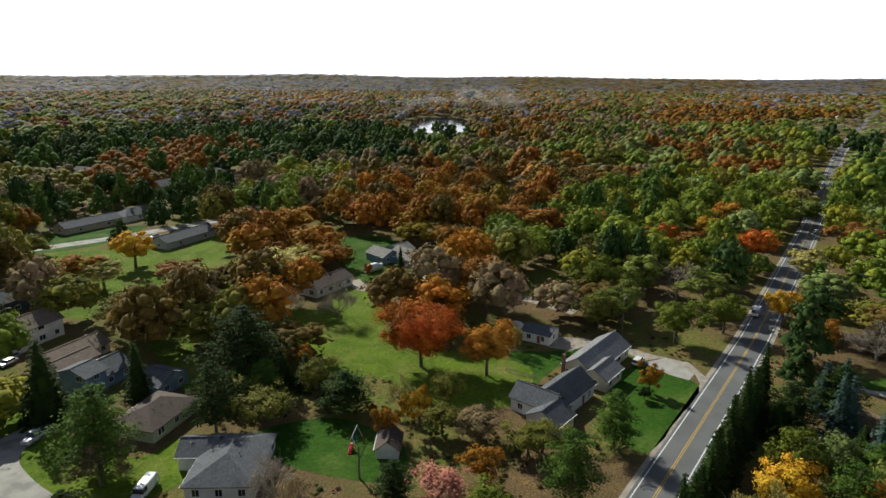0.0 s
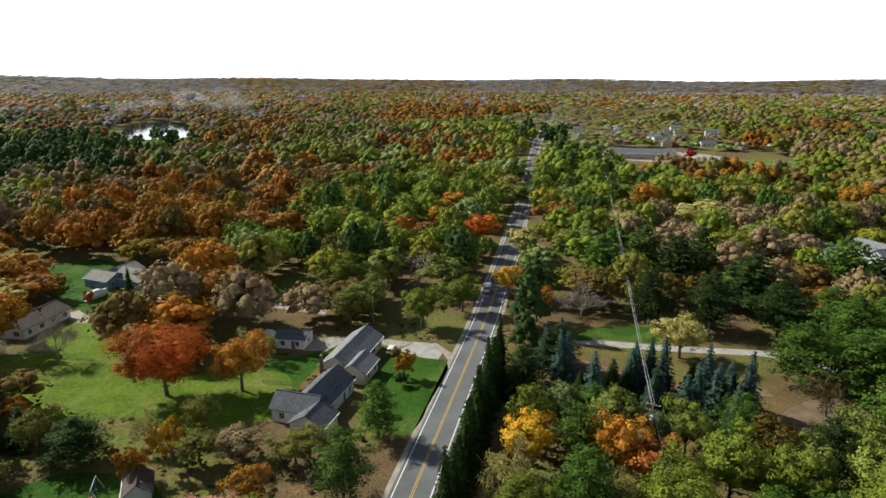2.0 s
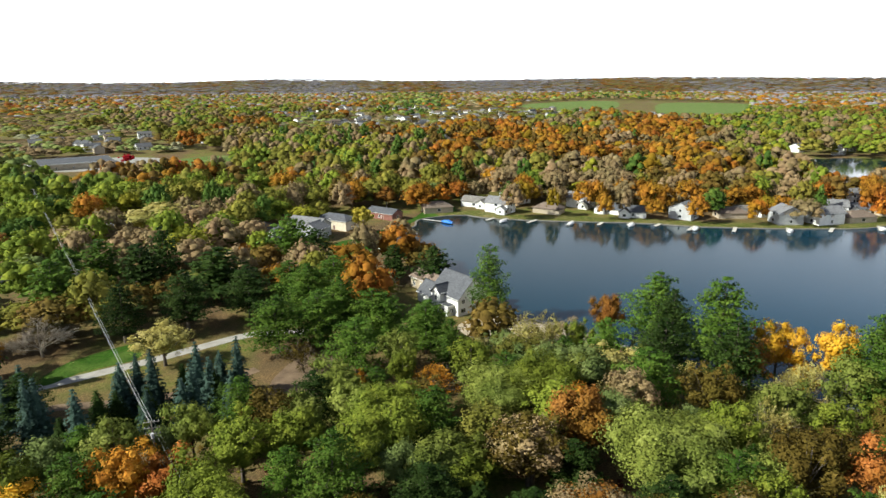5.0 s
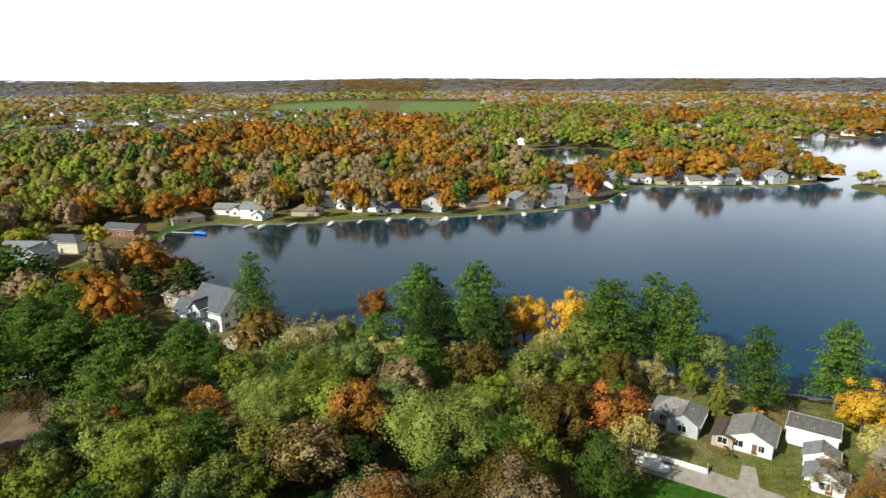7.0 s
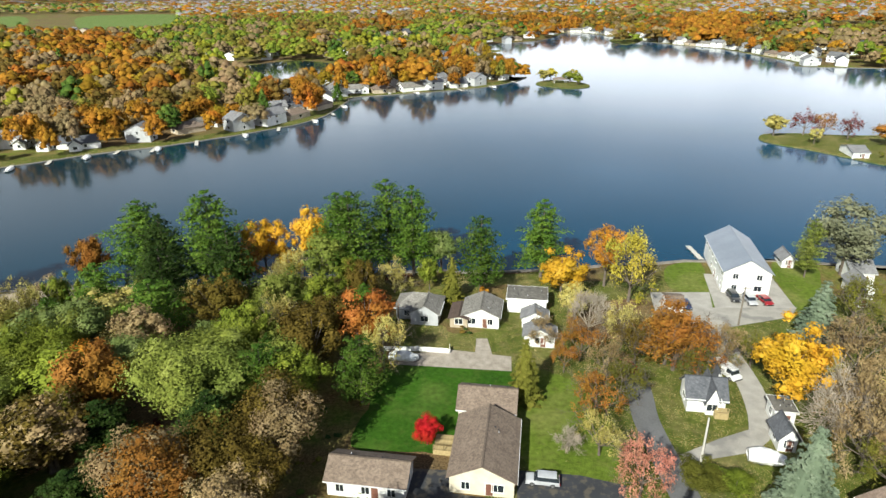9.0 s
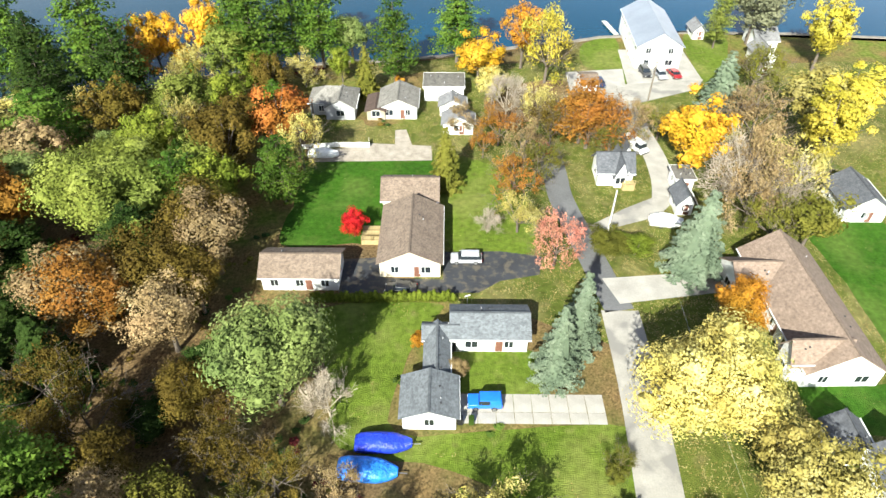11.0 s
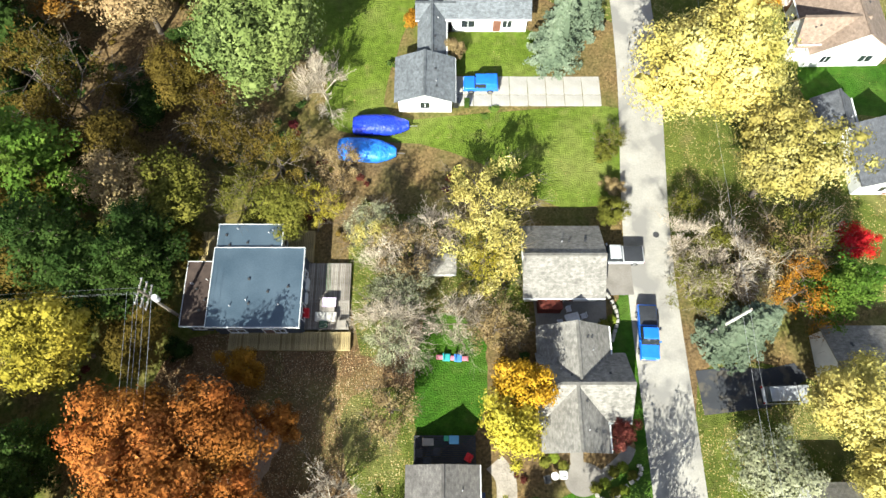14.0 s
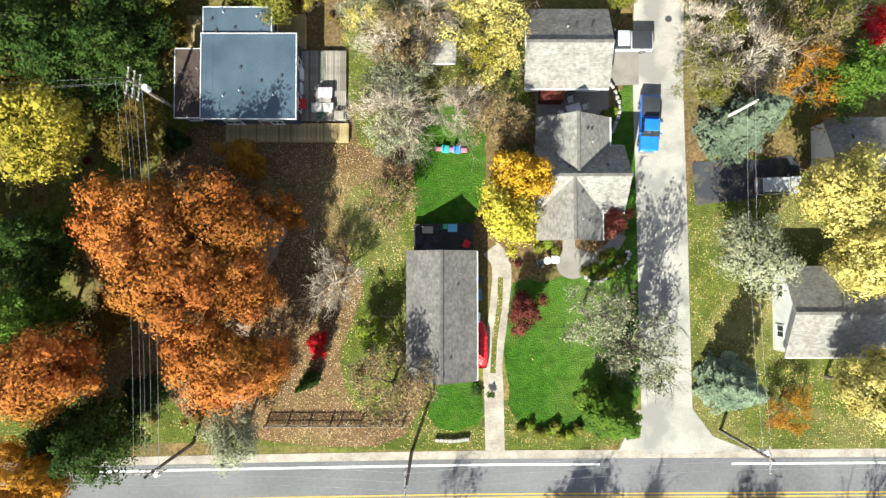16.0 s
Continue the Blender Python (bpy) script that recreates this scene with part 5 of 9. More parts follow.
def lot(label, wall, roof, wings, chimney=None, name="house"):
    """A house from the places of its wings on the ground."""
    x, y = wings[0][0], wings[0][1]
    c = (chimney[0] - x, chimney[1] - y, chimney[2]) if chimney else None
    return house(x, y, 0, [(w[0] - x, w[1] - y, *w[2:]) for w in wings], wall, roof, label, c, name=name)


def turned_house(x, y, length, width, turn, wings, *more, **named):
    """A house whose first wing has the given length and width and lies at an angle."""
    first = (0, 0, length, width, *wings[0][4:])
    return house(x, y, turn, [first, *wings[1:]], *more, **named)


# the block beside the main road
lot("dark two-storey house with blue-grey flat roof", "navy", "membrane", [
    (-18.8, 19.0, 8.8, 7.9, 4.0, 0.2, "flat", "x"), (-20.0, 24.4, 6.2, 2.5, 3.8, 0.2, "flat", "x"), (-25.1, 18.6, 2.2, 6.4, 2.9, 0.2, "flat", "x", "navy", "dark")])
lot("narrow bungalow with weathered grey-brown shingle roof", "tan", "weathered", [(0.2, -4.6, 6.2, 12.1, 2.8, 1.6, "gable", "y")])
lot("detached garage with pale and dark shingles", "white", "pale", [(12.8, 22.3, 7.7, 7.3, 2.8, 2.0, "gable", "x")], name="garage")
lot("house with crossing gables and pale shingle roof", "white", "pale", [
    (14.0, 9.1, 8.2, 6.0, 3.0, 2.4, "gable", "x"), (13.0, 6.1, 5.8, 5.5, 3.0, 2.3, "gable", "y"), (13.4, 12.4, 6.6, 4.9, 3.0, 2.2, "gable", "y")])
lot("white garage half hidden under a yellow tree", "white", "pale", [(42.4, 11.2, 6.9, 7.4, 3.0, 1.8, "gable", "x")], name="garage")
lot("white house with pale weathered roof", "white", "pale", [(40.9, -4.2, 12.6, 8.2, 3.2, 2.0, "gable", "x")])
house(-0.6, 22.9, 0, [(0, 0, 3.6, 2.9, 2.1, 0.9, "gable", "x")], "tan", "pale", "small weathered garden shed under pale bare trees", windows=False, name="shed")
# behind the hedge
lot("long low house with grey shingle roof and white walls", "white", "bluegrey", [
    (5.8, 57.0, 9.8, 5.6, 3.0, 1.6, "gable", "x"), (-1.1, 51.8, 2.7, 8.2, 2.8, 1.1, "gable", "y"), (-1.9, 45.0, 6.3, 5.4, 3.0, 1.3, "gable", "y"), (-0.7, 55.5, 4.1, 2.6, 2.8, 1.0, "gable", "x")])
lot("brown-roofed house with cream gable", "cream", "brown", [(-5.4, 75.0, 9.0, 13.3, 3.2, 2.2, "gable", "y"), (-6.1, 86.8, 8.9, 6.9, 3.2, 2.0, "gable", "x")])
lot("detached garage with brown shingle roof and white wall", "white", "brown", [(-21.2, 68.4, 11.0, 6.0, 2.9, 1.7, "gable", "x")], name="garage")
turned_house(49.2, 60.4, 22.7, 9.8, -88.7, [(0, 0, 23.5, 12.5, 3.2, 3.4, "gable", "x"), (-6.0, -5.0, 7.0, 6.5, 3.2, 2.4, "gable", "y"), (9.0, -3.0, 3.0, 7.0, 4.0, 2.4, "gable", "y")], "white", "tan", "large white house with tan shingle roof and attached garage")
lot("white house with blue-grey roof beside yellow trees", "white", "slate", [(50.1, 34.9, 6.2, 7.0, 3.2, 2.0, "gable", "y"), (45.8, 40.2, 3.9, 4.2, 2.8, 1.6, "gable", "y")])
lot("pale house with slate roof beyond the lawn", "white", "slate", [(68.4, 86.1, 6.8, 7.9, 3.2, 2.2, "gable", "y")])
# on the shore
lot("small grey cottage with pale shingle roof", "grey", "pale", [(-23.5, 119.4, 9.2, 6.2, 3.0, 2.0, "hip", "x"), (-21.7, 117.1, 5.8, 5.6, 3.0, 1.8, "gable", "y")])
lot("white cottage with broad pale shingle roof", "white", "pale", [(-10.0, 118.5, 7.5, 7.5, 3.0, 1.7, "gable", "y"), (-14.5, 117.3, 3.6, 6.2, 2.4, 0.5, "gable", "y", "tan", "dark")])
lot("low white house with pale flat roof", "white", "pale", [(-0.8, 125.4, 8.3, 5.9, 3.2, 0.3, "flat", "x")])
lot("small white outbuilding with grey gable roof", "white", "grey", [(1.0, 117.8, 5.1, 3.4, 2.6, 1.3, "gable", "y")], name="shed")
lot("white garage with grey gable roof", "white", "grey", [(2.1, 110.8, 5.9, 4.0, 2.7, 1.5, "gable", "y")], name="garage")
turned_house(48.6, 149.4, 21.8, 10.1, -92.2, [(0, 0, 25.0, 12.5, 5.6, 3.0, "gable", "x")], "white", "metal", "large white lake house with blue-grey metal roof")
lot("boat shed with brown roof on the shore", "white", "grey", [(62.6, 157.4, 2.8, 5.0, 2.4, 1.4, "gable", "y")], name="shed")
lot("white shore house with grey shingle roofs", "white", "grey", [(76.5, 151.4, 5.0, 8.2, 3.2, 2.0, "gable", "x"), (73.5, 142.5, 4.1, 6.4, 3.0, 1.8, "gable", "y")])
lot("white shed with grey roof behind shore house", "white", "grey", [(71.5, 138.0, 1.8, 5.8, 2.6, 1.6, "gable", "y")], name="shed")
lot("brown-roofed garage by the turning place", "white", "brown", [(30.6, 128.6, 3.1, 5.4, 2.6, 0.9, "gable", "x")], name="garage")
lot("small house with dark roof and white gables", "white", "slate", [(29.5, 94.6, 6.0, 5.2, 3.0, 2.4, "gable", "x"), (30.3, 94.1, 1.8, 5.4, 3.2, 2.2, "gable", "y"), (32.4, 100.0, 1.3, 5.2, 3.0, 2.0, "gable", "y")])
lot("white box trailer beside a concrete lane", "white", "pale", [(41.1, 92.1, 3.1, 3.9, 2.8, 0.15, "flat", "x")], name="shed")
lot("dark-roofed garage beside a concrete lane", "white", "slate", [(39.5, 85.8, 2.6, 4.1, 2.8, 1.6, "gable", "y")], name="garage")
# along the main road
turned_house(-131.9, -52.7, 19.5, 8.0, 178.3, [(0, 0, 22.0, 10.5, 3.0, 2.6, "gable", "x"), (-7.0, -4.6, 8.0, 6.0, 3.0, 1.8, "gable", "x")], "cream", "grey", "long ranch house with grey shingle roof beside the road", (-11.6, 2.5, 6.3))
turned_house(-111.8, -51.2, 12.4, 7.6, 176.5, [(0, 0, 17.0, 10.5, 3.0, 2.8, "gable", "x"), (-7.0, 2.0, 6.0, 9.0, 3.2, 2.2, "gable", "y"), (-10.5, -3.0, 6.0, 7.0, 2.8, 2.0, "gable", "x")], "white", "slate", "white house with dark slate roof beside the road")
turned_house(-138.0, -70.7, 7.4, 6.3, 94.6, [(0, 0, 10.5, 7.5, 2.8, 1.2, "gable", "x")], "white", "slate", "detached garage with dark blue roof", name="garage")
# the farm house and barns behind
turned_house(-171.5, -142.2, 12.3, 9.9, 80.8, [(0, 0, 14, 9, 3.0, 2.4, "gable", "x"), (-9, -5, 10, 8, 3.0, 1.8, "gable", "x"), (-10, 4, 8, 7, 3.0, 1.6, "gable", "y")], "blue", "pale", "blue farm house with pale roof on a lawn")
turned_house(-132.1, -144.5, 16.5, 8.4, 3.4, [(0, 0, 34, 9, 3.0, 1.8, "gable", "x")], "white", "dark", "long white barn with dark roof behind bare trees", name="barn")
# the side street
house(-54.9, -85.3, 38, [(0, 0, 15, 11, 3.0, 2.2, "hip", "x"), (-4, -6.5, 6.5, 6, 3.0, 1.6, "gable", "y")], "white", "slate", "house with blue-grey hipped roof and rear deck")
house(-56.0, -111.2, 20, [(0, 0, 13, 9.5, 2.8, 2.0, "hip", "x")], "green", "dark", "pale green bungalow with dark brown roof")
house(-57.3, -137.6, 15, [(0, 0, 12, 8.5, 3.0, 2.0, "gable", "x"), (4, 1, 5, 8, 5.0, 1.4, "gable", "x")], "blue", "slate", "blue house with blue-grey roof")
house(-64.5, -123.9, 15, [(0, 0, 8, 7, 3.0, 1.6, "gable", "y")], "blue", "slate", "blue-grey detached garage with shallow gable roof", name="garage")
house(-58.9, -153.7, 15, [(0, 0, 15, 8, 2.8, 1.8, "gable", "x"), (4, 5, 10, 6, 2.8, 1.4, "gable", "x")], "cream", "tan", "low house with tan shingle roof")
house(-58.3, -174.6, 15, [(0, 0, 12, 9, 5.0, 2.2, "gable", "x"), (9, 2, 8, 7, 3.0, 1.6, "gable", "x")], "white", "brown", "two-storey white house with brown roof")
house(-63.4, -203.4, 15, [(0, 0, 13, 9, 4.0, 2.4, "gable", "x")], "navy", "slate", "dark blue house behind trees")
house(-126.4, -288.9, 8, [(0, 0, 26, 9, 3.0, 2.0, "gable", "x")], "tan", "slate", "long ranch house behind a street")
house(-150.5, -292.0, 8, [(0, 0, 20, 10, 3.0, 2.4, "hip", "x")], "white", "slate", "low white house with grey hipped roof")
house(-139.0, -234.3, 12, [(0, 0, 26, 9, 3.0, 2.0, "gable", "x")], "grey", "slate", "long grey house with dark gable roof")
house(-76.1, -68.4, 35, [(0, 0, 5.5, 4.0, 2.2, 1.6, "gable", "x")], "white", "dark", "white garden shed with brown barn roof", windows=False, name="shed")
# by the bay
house(-144.1, 104.9, 4, [(0, 0, 12.5, 11.5, 5.4, 5.2, "gable", "x"), (-1.5, -5.6, 3.6, 4.0, 6.2, 2.0, "gable", "y"), (2.2, -6.6, 4.2, 2.6, 3.0, 0.2, "flat", "x"), (2.5, 4.6, 3.4, 4.0, 7.0, 1.6, "gable", "y"), (-9.4, -2.6, 6.4, 7.0, 3.2, 3.0, "gable", "x"),
    (-15.5, 4.0, 19.0, 7.5, 3.8, 1.7, "gable", "x", "tan", "tan")], "white", "slate", "half-built white lake house with steep dark roof and dormers", (-9.0, 4.0, 7.2))
house(-254.7, 104.5, 30, [(0, 0, 16, 10, 5.2, 3.0, "gable", "x"), (7, -5, 8, 8, 5.2, 2.6, "gable", "y")], "grey", "grey", "grey two-storey house among pines")
house(-261.0, 120.6, 25, [(0, 0, 18, 9, 4.6, 2.0, "hip", "x")], "cream", "slate", "large house with dark roof and terraces")
house(-265.9, 148.5, 20, [(0, 0, 16, 8, 3.4, 1.8, "gable", "x")], "brick", "slate", "red brick house with dark roof by the bay")
house(-262.5, 89.8, 20, [(0, 0, 13, 8, 3.6, 2.2, "gable", "x")], "grey", "slate", "dark-roofed house among pines")
house(-250.7, -6.7, 5, [(0, 0, 12, 8, 3.0, 2.0, "gable", "x")], "grey", "slate", "grey house with dark roof near the road")
house(-355.5, -9.2, 5, [(0, 0, 12, 8, 3.2, 2.4, "gable", "y")], "navy", "slate", "dark blue house near the road")
house(-418.5, -12.5, 5, [(0, 0, 14, 8, 3.0, 2.0, "gable", "x")], "tan", "tan", "tan house beside the road")
house(-311.9, 31.1, 12, [(0, 0, 17, 9, 3.4, 2.0, "gable", "x")], "white", "grey", "white house with grey roof behind pines")

# ---- trees near the camera ----
BY_ROAD, BY_HOUSE, BY_SHORE, IN_WOOD, ON_LAWN = "beside the road", "beside a house", "on the lake shore", "in the wood", "on a lawn"
for k, leaf, x, y, h, r in (
        ("broad", "copper", -27.6, 4.6, 13, 4.8), ("broad", "copper", -20.4, 4.2, 13, 5.2), ("broad", "copper", -24.4, -0.8, 15, 5.4), ("broad", "copper", -18.0, -2.0, 12, 3.8), ("broad", "copper", -20.0, -8.3, 13, 4.6),
        ("small", "copper", -15.2, 5.8, 8, 2.3), ("open", "copper", -16.0, -8.7, 9, 2.7), ("broad", "copper", -35.1, -9.4, 15, 4.5), ("broad", "orange", -36.3, -18.8, 14, 4.0)):
    tree(k, leaf, x, y, h, r, "over a leafy yard")
for k, leaf, x, y, h, r in (
        ("broad", "gold", -36.2, 12.7, 14, 4.9), ("small", "orange", -19.6, 11.0, 5, 2.5), ("pine", "dark", -36.2, 20.9, 19, 4.4), ("pine", "dark", -30.4, 20.0, 14, 3.1), ("pine", "dark", -37.3, 2.9, 14, 2.8), ("small", "dark", -26.9, 13.0, 3, 1.5),
        ("pine", "pine", -37.8, -4.2, 15, 3.0), ("pine", "dark", -31.7, -16.0, 13, 3.6), ("open", "pale", -19.6, -15.6, 9, 3.1), ("bare", "tan", -4.7, -11.4, 9, 4.2), ("small", "red", -12.4, -7.4, 3, 1.5)):
    tree(k, leaf, x, y, h, r, "beside a leafy yard")
for k, leaf, x, y, h, r in (
        ("bare", "twig", -10.3, -1.3, 7, 3.0), ("small", "green", -6.7, -6.4, 4, 2.0), ("bare", "tan", -4.9, 7.0, 7, 3.0), ("bare", "tan", 5.6, 15.2, 8, 3.2), ("bare", "twig", -5.1, 15.8, 8, 3.0), ("bare", "tan", -3.5, 22.8, 9, 3.8),
        ("bare", "lemon", -7.1, 24.6, 8, 2.8), ("bare", "lemon", 4.4, 22.5, 10, 4.6), ("bare", "twig", -1.0, 25.2, 8, 3.3), ("small", "yellow", 7.9, 9.2, 9, 3.0), ("small", "gold", 6.6, 5.2, 8, 3.4)):
    tree(k, leaf, x, y, h, r, BY_HOUSE)
for k, leaf, x, y, h, r in (
        ("small", "maroon", 17.7, 4.8, 4, 1.8), ("small", "maroon", 8.6, -4.2, 4, 2.4), ("bare", "pale", 14.7, -4.3, 12, 3.7), ("bare", "pale", 18.9, -7.4, 12, 4.4), ("spruce", "pine", 16.9, -14.1, 11, 2.9),
        ("bare", "twig", 29.9, 21.0, 10, 4.9), ("bare", "olive", 26.5, 19.1, 8, 3.3), ("spruce", "blue", 30.0, 14.5, 12, 3.3), ("bare", "orange", 37.0, 18.6, 8, 3.9), ("bare", "tan", 36.2, 22.8, 9, 4.4), ("pine", "pine", 39.9, 18.4, 12, 3.2),
        ("small", "red", 43.5, 24.1, 6, 2.3), ("open", "pale", 30.4, 1.7, 9, 4.2), ("spruce", "blue", 29.1, -11.5, 9, 3.0), ("broad", "lemon", 38.0, 7.2, 12, 4.5)):
    tree(k, leaf, x, y, h, r, "beside the street")
# the slim dark spruce stands for a columnar arborvitae, its shade in the colour
for k, leaf, x, y, h, r in (
        ("broad", "lemon", 39.6, 0.4, 13, 3.6), ("broad", "lemon", 40.0, -11.1, 12, 3.9), ("bare", "orange", 35.0, -14.0, 4, 2.8), ("spruce", "dark", -13.1, -11.1, 8, 0.9),
        ("broad", "lemon", 29.2, 42.5, 17, 8.4), ("broad", "orange", 38.2, 57.1, 11, 4.0), ("broad", "lemon", 35.6, 31.2, 15, 5.6), ("spruce", "blue", 13.9, 50.2, 13, 3.3), ("spruce", "blue", 17.2, 54.9, 14, 3.2),
        ("small", "orange", -3.6, 55.5, 2, 1.4), ("small", "tan", 1.3, 50.3, 3, 1.6), ("small", "olive", 18.8, 28.2, 4, 1.9), ("bare", "olive", 19.7, 37.7, 3, 2.0), ("bare", "lemon", 5.2, 29.1, 10, 4.7)):
    tree(k, leaf, x, y, h, r, "beside the street")
for k, leaf, x, y, h, r in (
        ("broad", "sage", -20.0, 45.7, 17, 6.9), ("bare", "twig", -13.9, 44.1, 8, 3.5), ("open", "rust", -46.7, 57.2, 15, 7.1), ("open", "tan", -35.5, 53.9, 14, 5.6), ("open", "tan", -33.8, 68.9, 15, 6.9), ("broad", "silver", -51.1, 76.9, 17, 10.4),
        ("pine", "pine", -40.8, 29.6, 19, 5.2), ("open", "tan", -33.7, 29.2, 12, 4.6), ("bare", "bronze", -24.1, 36.0, 8, 3.8), ("bare", "olive", -21.3, 30.0, 7, 3.6), ("small", "dark", -34.1, 41.3, 6, 3.3), ("bare", "bronze", -45.2, 43.2, 13, 5.8)):
    tree(k, leaf, x, y, h, r, IN_WOOD)
for k, leaf, x, y, h, r in (
        ("broad", "rust", -67.3, 74.9, 15, 6.4), ("open", "tan", -49.2, 58.9, 14, 7.0), ("open", "bronze", -39.6, 63.2, 13, 6.1), ("open", "bronze", -35.7, 71.6, 14, 6.2), ("open", "bronze", -68.1, 63.8, 13, 7.2), ("broad", "green", -82.8, 81.1, 15, 7.2),
        ("open", "bronze", -38.1, 93.1, 15, 6.5), ("broad", "copper", -29.8, 100.5, 15, 5.8), ("broad", "green", -52.0, 94.2, 14, 5.1), ("open", "silver", -50.1, 109.5, 13, 5.2), ("small", "red", -14.7, 77.6, 5, 2.4), ("bare", "lemon", -31.2, 128.4, 9, 4.3)):
    tree(k, leaf, x, y, h, r, IN_WOOD)
for k, leaf, x, y, h, r in (
        ("broad", "rust", -101.2, 120.5, 13, 4.4), ("pine", "pine", -90.3, 125.3, 21, 8.4), ("pine", "pine", -71.7, 122.5, 25, 8.6), ("pine", "dark", -76.4, 109.4, 17, 6.4), ("broad", "yellow", -63.6, 132.0, 16, 5.8), ("open", "rust", -64.6, 123.8, 13, 5.3),
        ("broad", "yellow", -53.8, 136.6, 17, 5.2), ("small", "yellow", -57.0, 129.5, 9, 4.3), ("pine", "pine", -41.8, 131.6, 23, 7.9), ("pine", "pine", -35.0, 139.1, 24, 6.8), ("pine", "pine", -28.6, 138.0, 23, 6.6), ("pine", "pine", -11.6, 130.8, 19, 5.5)):
    tree(k, leaf, x, y, h, r, BY_SHORE)
for k, leaf, x, y, h, r in (
        ("pine", "pine", 2.0, 141.2, 20, 6.3), ("pine", "dark", -81.5, 119.0, 20, 6.6), ("pine", "dark", -64.5, 117.0, 19, 6.4), ("pine", "pine", -46.5, 136.5, 21, 6.2), ("spruce", "olive", -17.4, 125.3, 11, 2.9), ("small", "orange", -10.3, 126.3, 4, 1.5), ("broad", "yellow", 6.6, 129.7, 13, 5.2), ("open", "lemon", 9.0, 118.7, 10, 3.5), ("bare", "gold", 21.5, 131.2, 18, 7.6), ("open", "orange", 16.8, 138.3, 16, 5.2),
        ("open", "pale", 74.2, 152.8, 20, 9.6), ("pine", "silver", 64.8, 149.8, 15, 3.3), ("spruce", "blue", 56.1, 119.3, 13, 4.6), ("pine", "pine", -128.6, 103.7, 23, 5.6), ("pine", "dark", -164.3, 109.5, 14, 6.5), ("pine", "dark", -175.8, 101.1, 13, 5.4)):
    tree(k, leaf, x, y, h, r, BY_SHORE)
for k, leaf, x, y, h, r in (
        ("bare", "rust", 26.4, 104.2, 14, 7.7), ("open", "rust", 25.3, 106.1, 13, 5.7), ("bare", "bronze", 19.6, 104.3, 12, 4.6), ("bare", "rust", 11.3, 89.0, 8, 4.8), ("broad", "yellow", 42.5, 95.3, 17, 6.2), ("bare", "olive", 40.8, 107.3, 8, 4.3), ("spruce", "olive", -0.3, 91.2, 12, 3.2), ("bare", "rust", 6.6, 100.6, 8, 2.6),
        ("bare", "tan", 57.8, 105.6, 14, 5.9), ("bare", "twig", 47.9, 87.7, 14, 5.9), ("spruce", "blue", 36.7, 70.1, 15, 4.6), ("bare", "pink", 16.3, 71.1, 11, 4.6), ("bare", "twig", 6.6, 79.3, 5, 2.6), ("bare", "lemon", 11.4, 79.0, 8, 4.2)):
    tree(k, leaf, x, y, h, r, BY_HOUSE)
for k, leaf, x, y, h, r in (
        ("pine", "pine", -159.3, 63.9, 17, 8.7), ("pine", "pine", -143.2, 66.1, 17, 7.7), ("pine", "pine", -134.8, 71.0, 15, 7.1), ("pine", "pine", -124.4, 81.1, 13, 6.5), ("bare", "bronze", -129.4, 49.6, 9, 4.7), ("small", "orange", -114.5, 55.3, 4, 4.1), ("bare", "tan", -165.9, 86.3, 9, 7.0),
        ("broad", "green", -99.9, 76.2, 13, 6.4), ("bare", "orange", -101.5, 66.4, 9, 5.7), ("open", "olive", -96.1, 86.6, 12, 7.3), ("open", "silver", -87.0, 89.2, 12, 7.7), ("open", "lemon", -82.4, 100.4, 11, 7.5), ("bare", "tan", -105.1, 110.5, 8, 5.7)):
    tree(k, leaf, x, y, h, r, IN_WOOD)
for k, leaf, x, y, h, r in (
        ("broad", "green", -92.2, 49.2, 13, 7.9), ("pine", "dark", -103.9, 41.6, 13, 5.6), ("open", "tan", -67.7, 64.4, 12, 7.4), ("broad", "green", -71.6, 52.6, 9, 6.0), ("broad", "green", -74.0, 76.8, 14, 7.0), ("open", "tan", -68.1, 89.6, 14, 5.5), ("open", "olive", -77.2, 62.2, 12, 6.6),
        ("broad", "yellow", -96.7, -7.2, 12, 5.6), ("broad", "orange", -96.9, 7.3, 13, 5.3), ("broad", "copper", -94.7, 13.3, 12, 4.8), ("pine", "pine", -82.5, 2.7, 15, 6.2), ("pine", "pine", -111.0, 3.2, 11, 4.8), ("open", "lemon", -151.9, 24.1, 11, 7.0)):
    tree(k, leaf, x, y, h, r, IN_WOOD)
for k, leaf, x, y, h, r in (
        ("broad", "green", -95.7, 24.8, 14, 6.9), ("broad", "green", -93.9, 33.0, 13, 5.4), ("broad", "silver", -98.2, 46.0, 12, 6.3), ("broad", "green", -92.6, 52.2, 13, 6.1), ("pine", "pine", -76.8, 32.9, 17, 5.8), ("pine", "pine", -84.2, 55.5, 14, 5.7), ("broad", "silver", -75.0, 51.7, 11, 6.9),
        ("broad", "silver", -86.3, 71.6, 13, 7.9), ("broad", "sage", -88.2, 85.9, 13, 6.7), ("broad", "sage", -82.6, 92.7, 13, 6.0), ("broad", "orange", -71.4, 77.2, 12, 5.5), ("open", "olive", -72.0, 65.2, 11, 6.0), ("small", "orange", -114.3, 52.6, 5, 4.6)):
    tree(k, leaf, x, y, h, r, IN_WOOD)
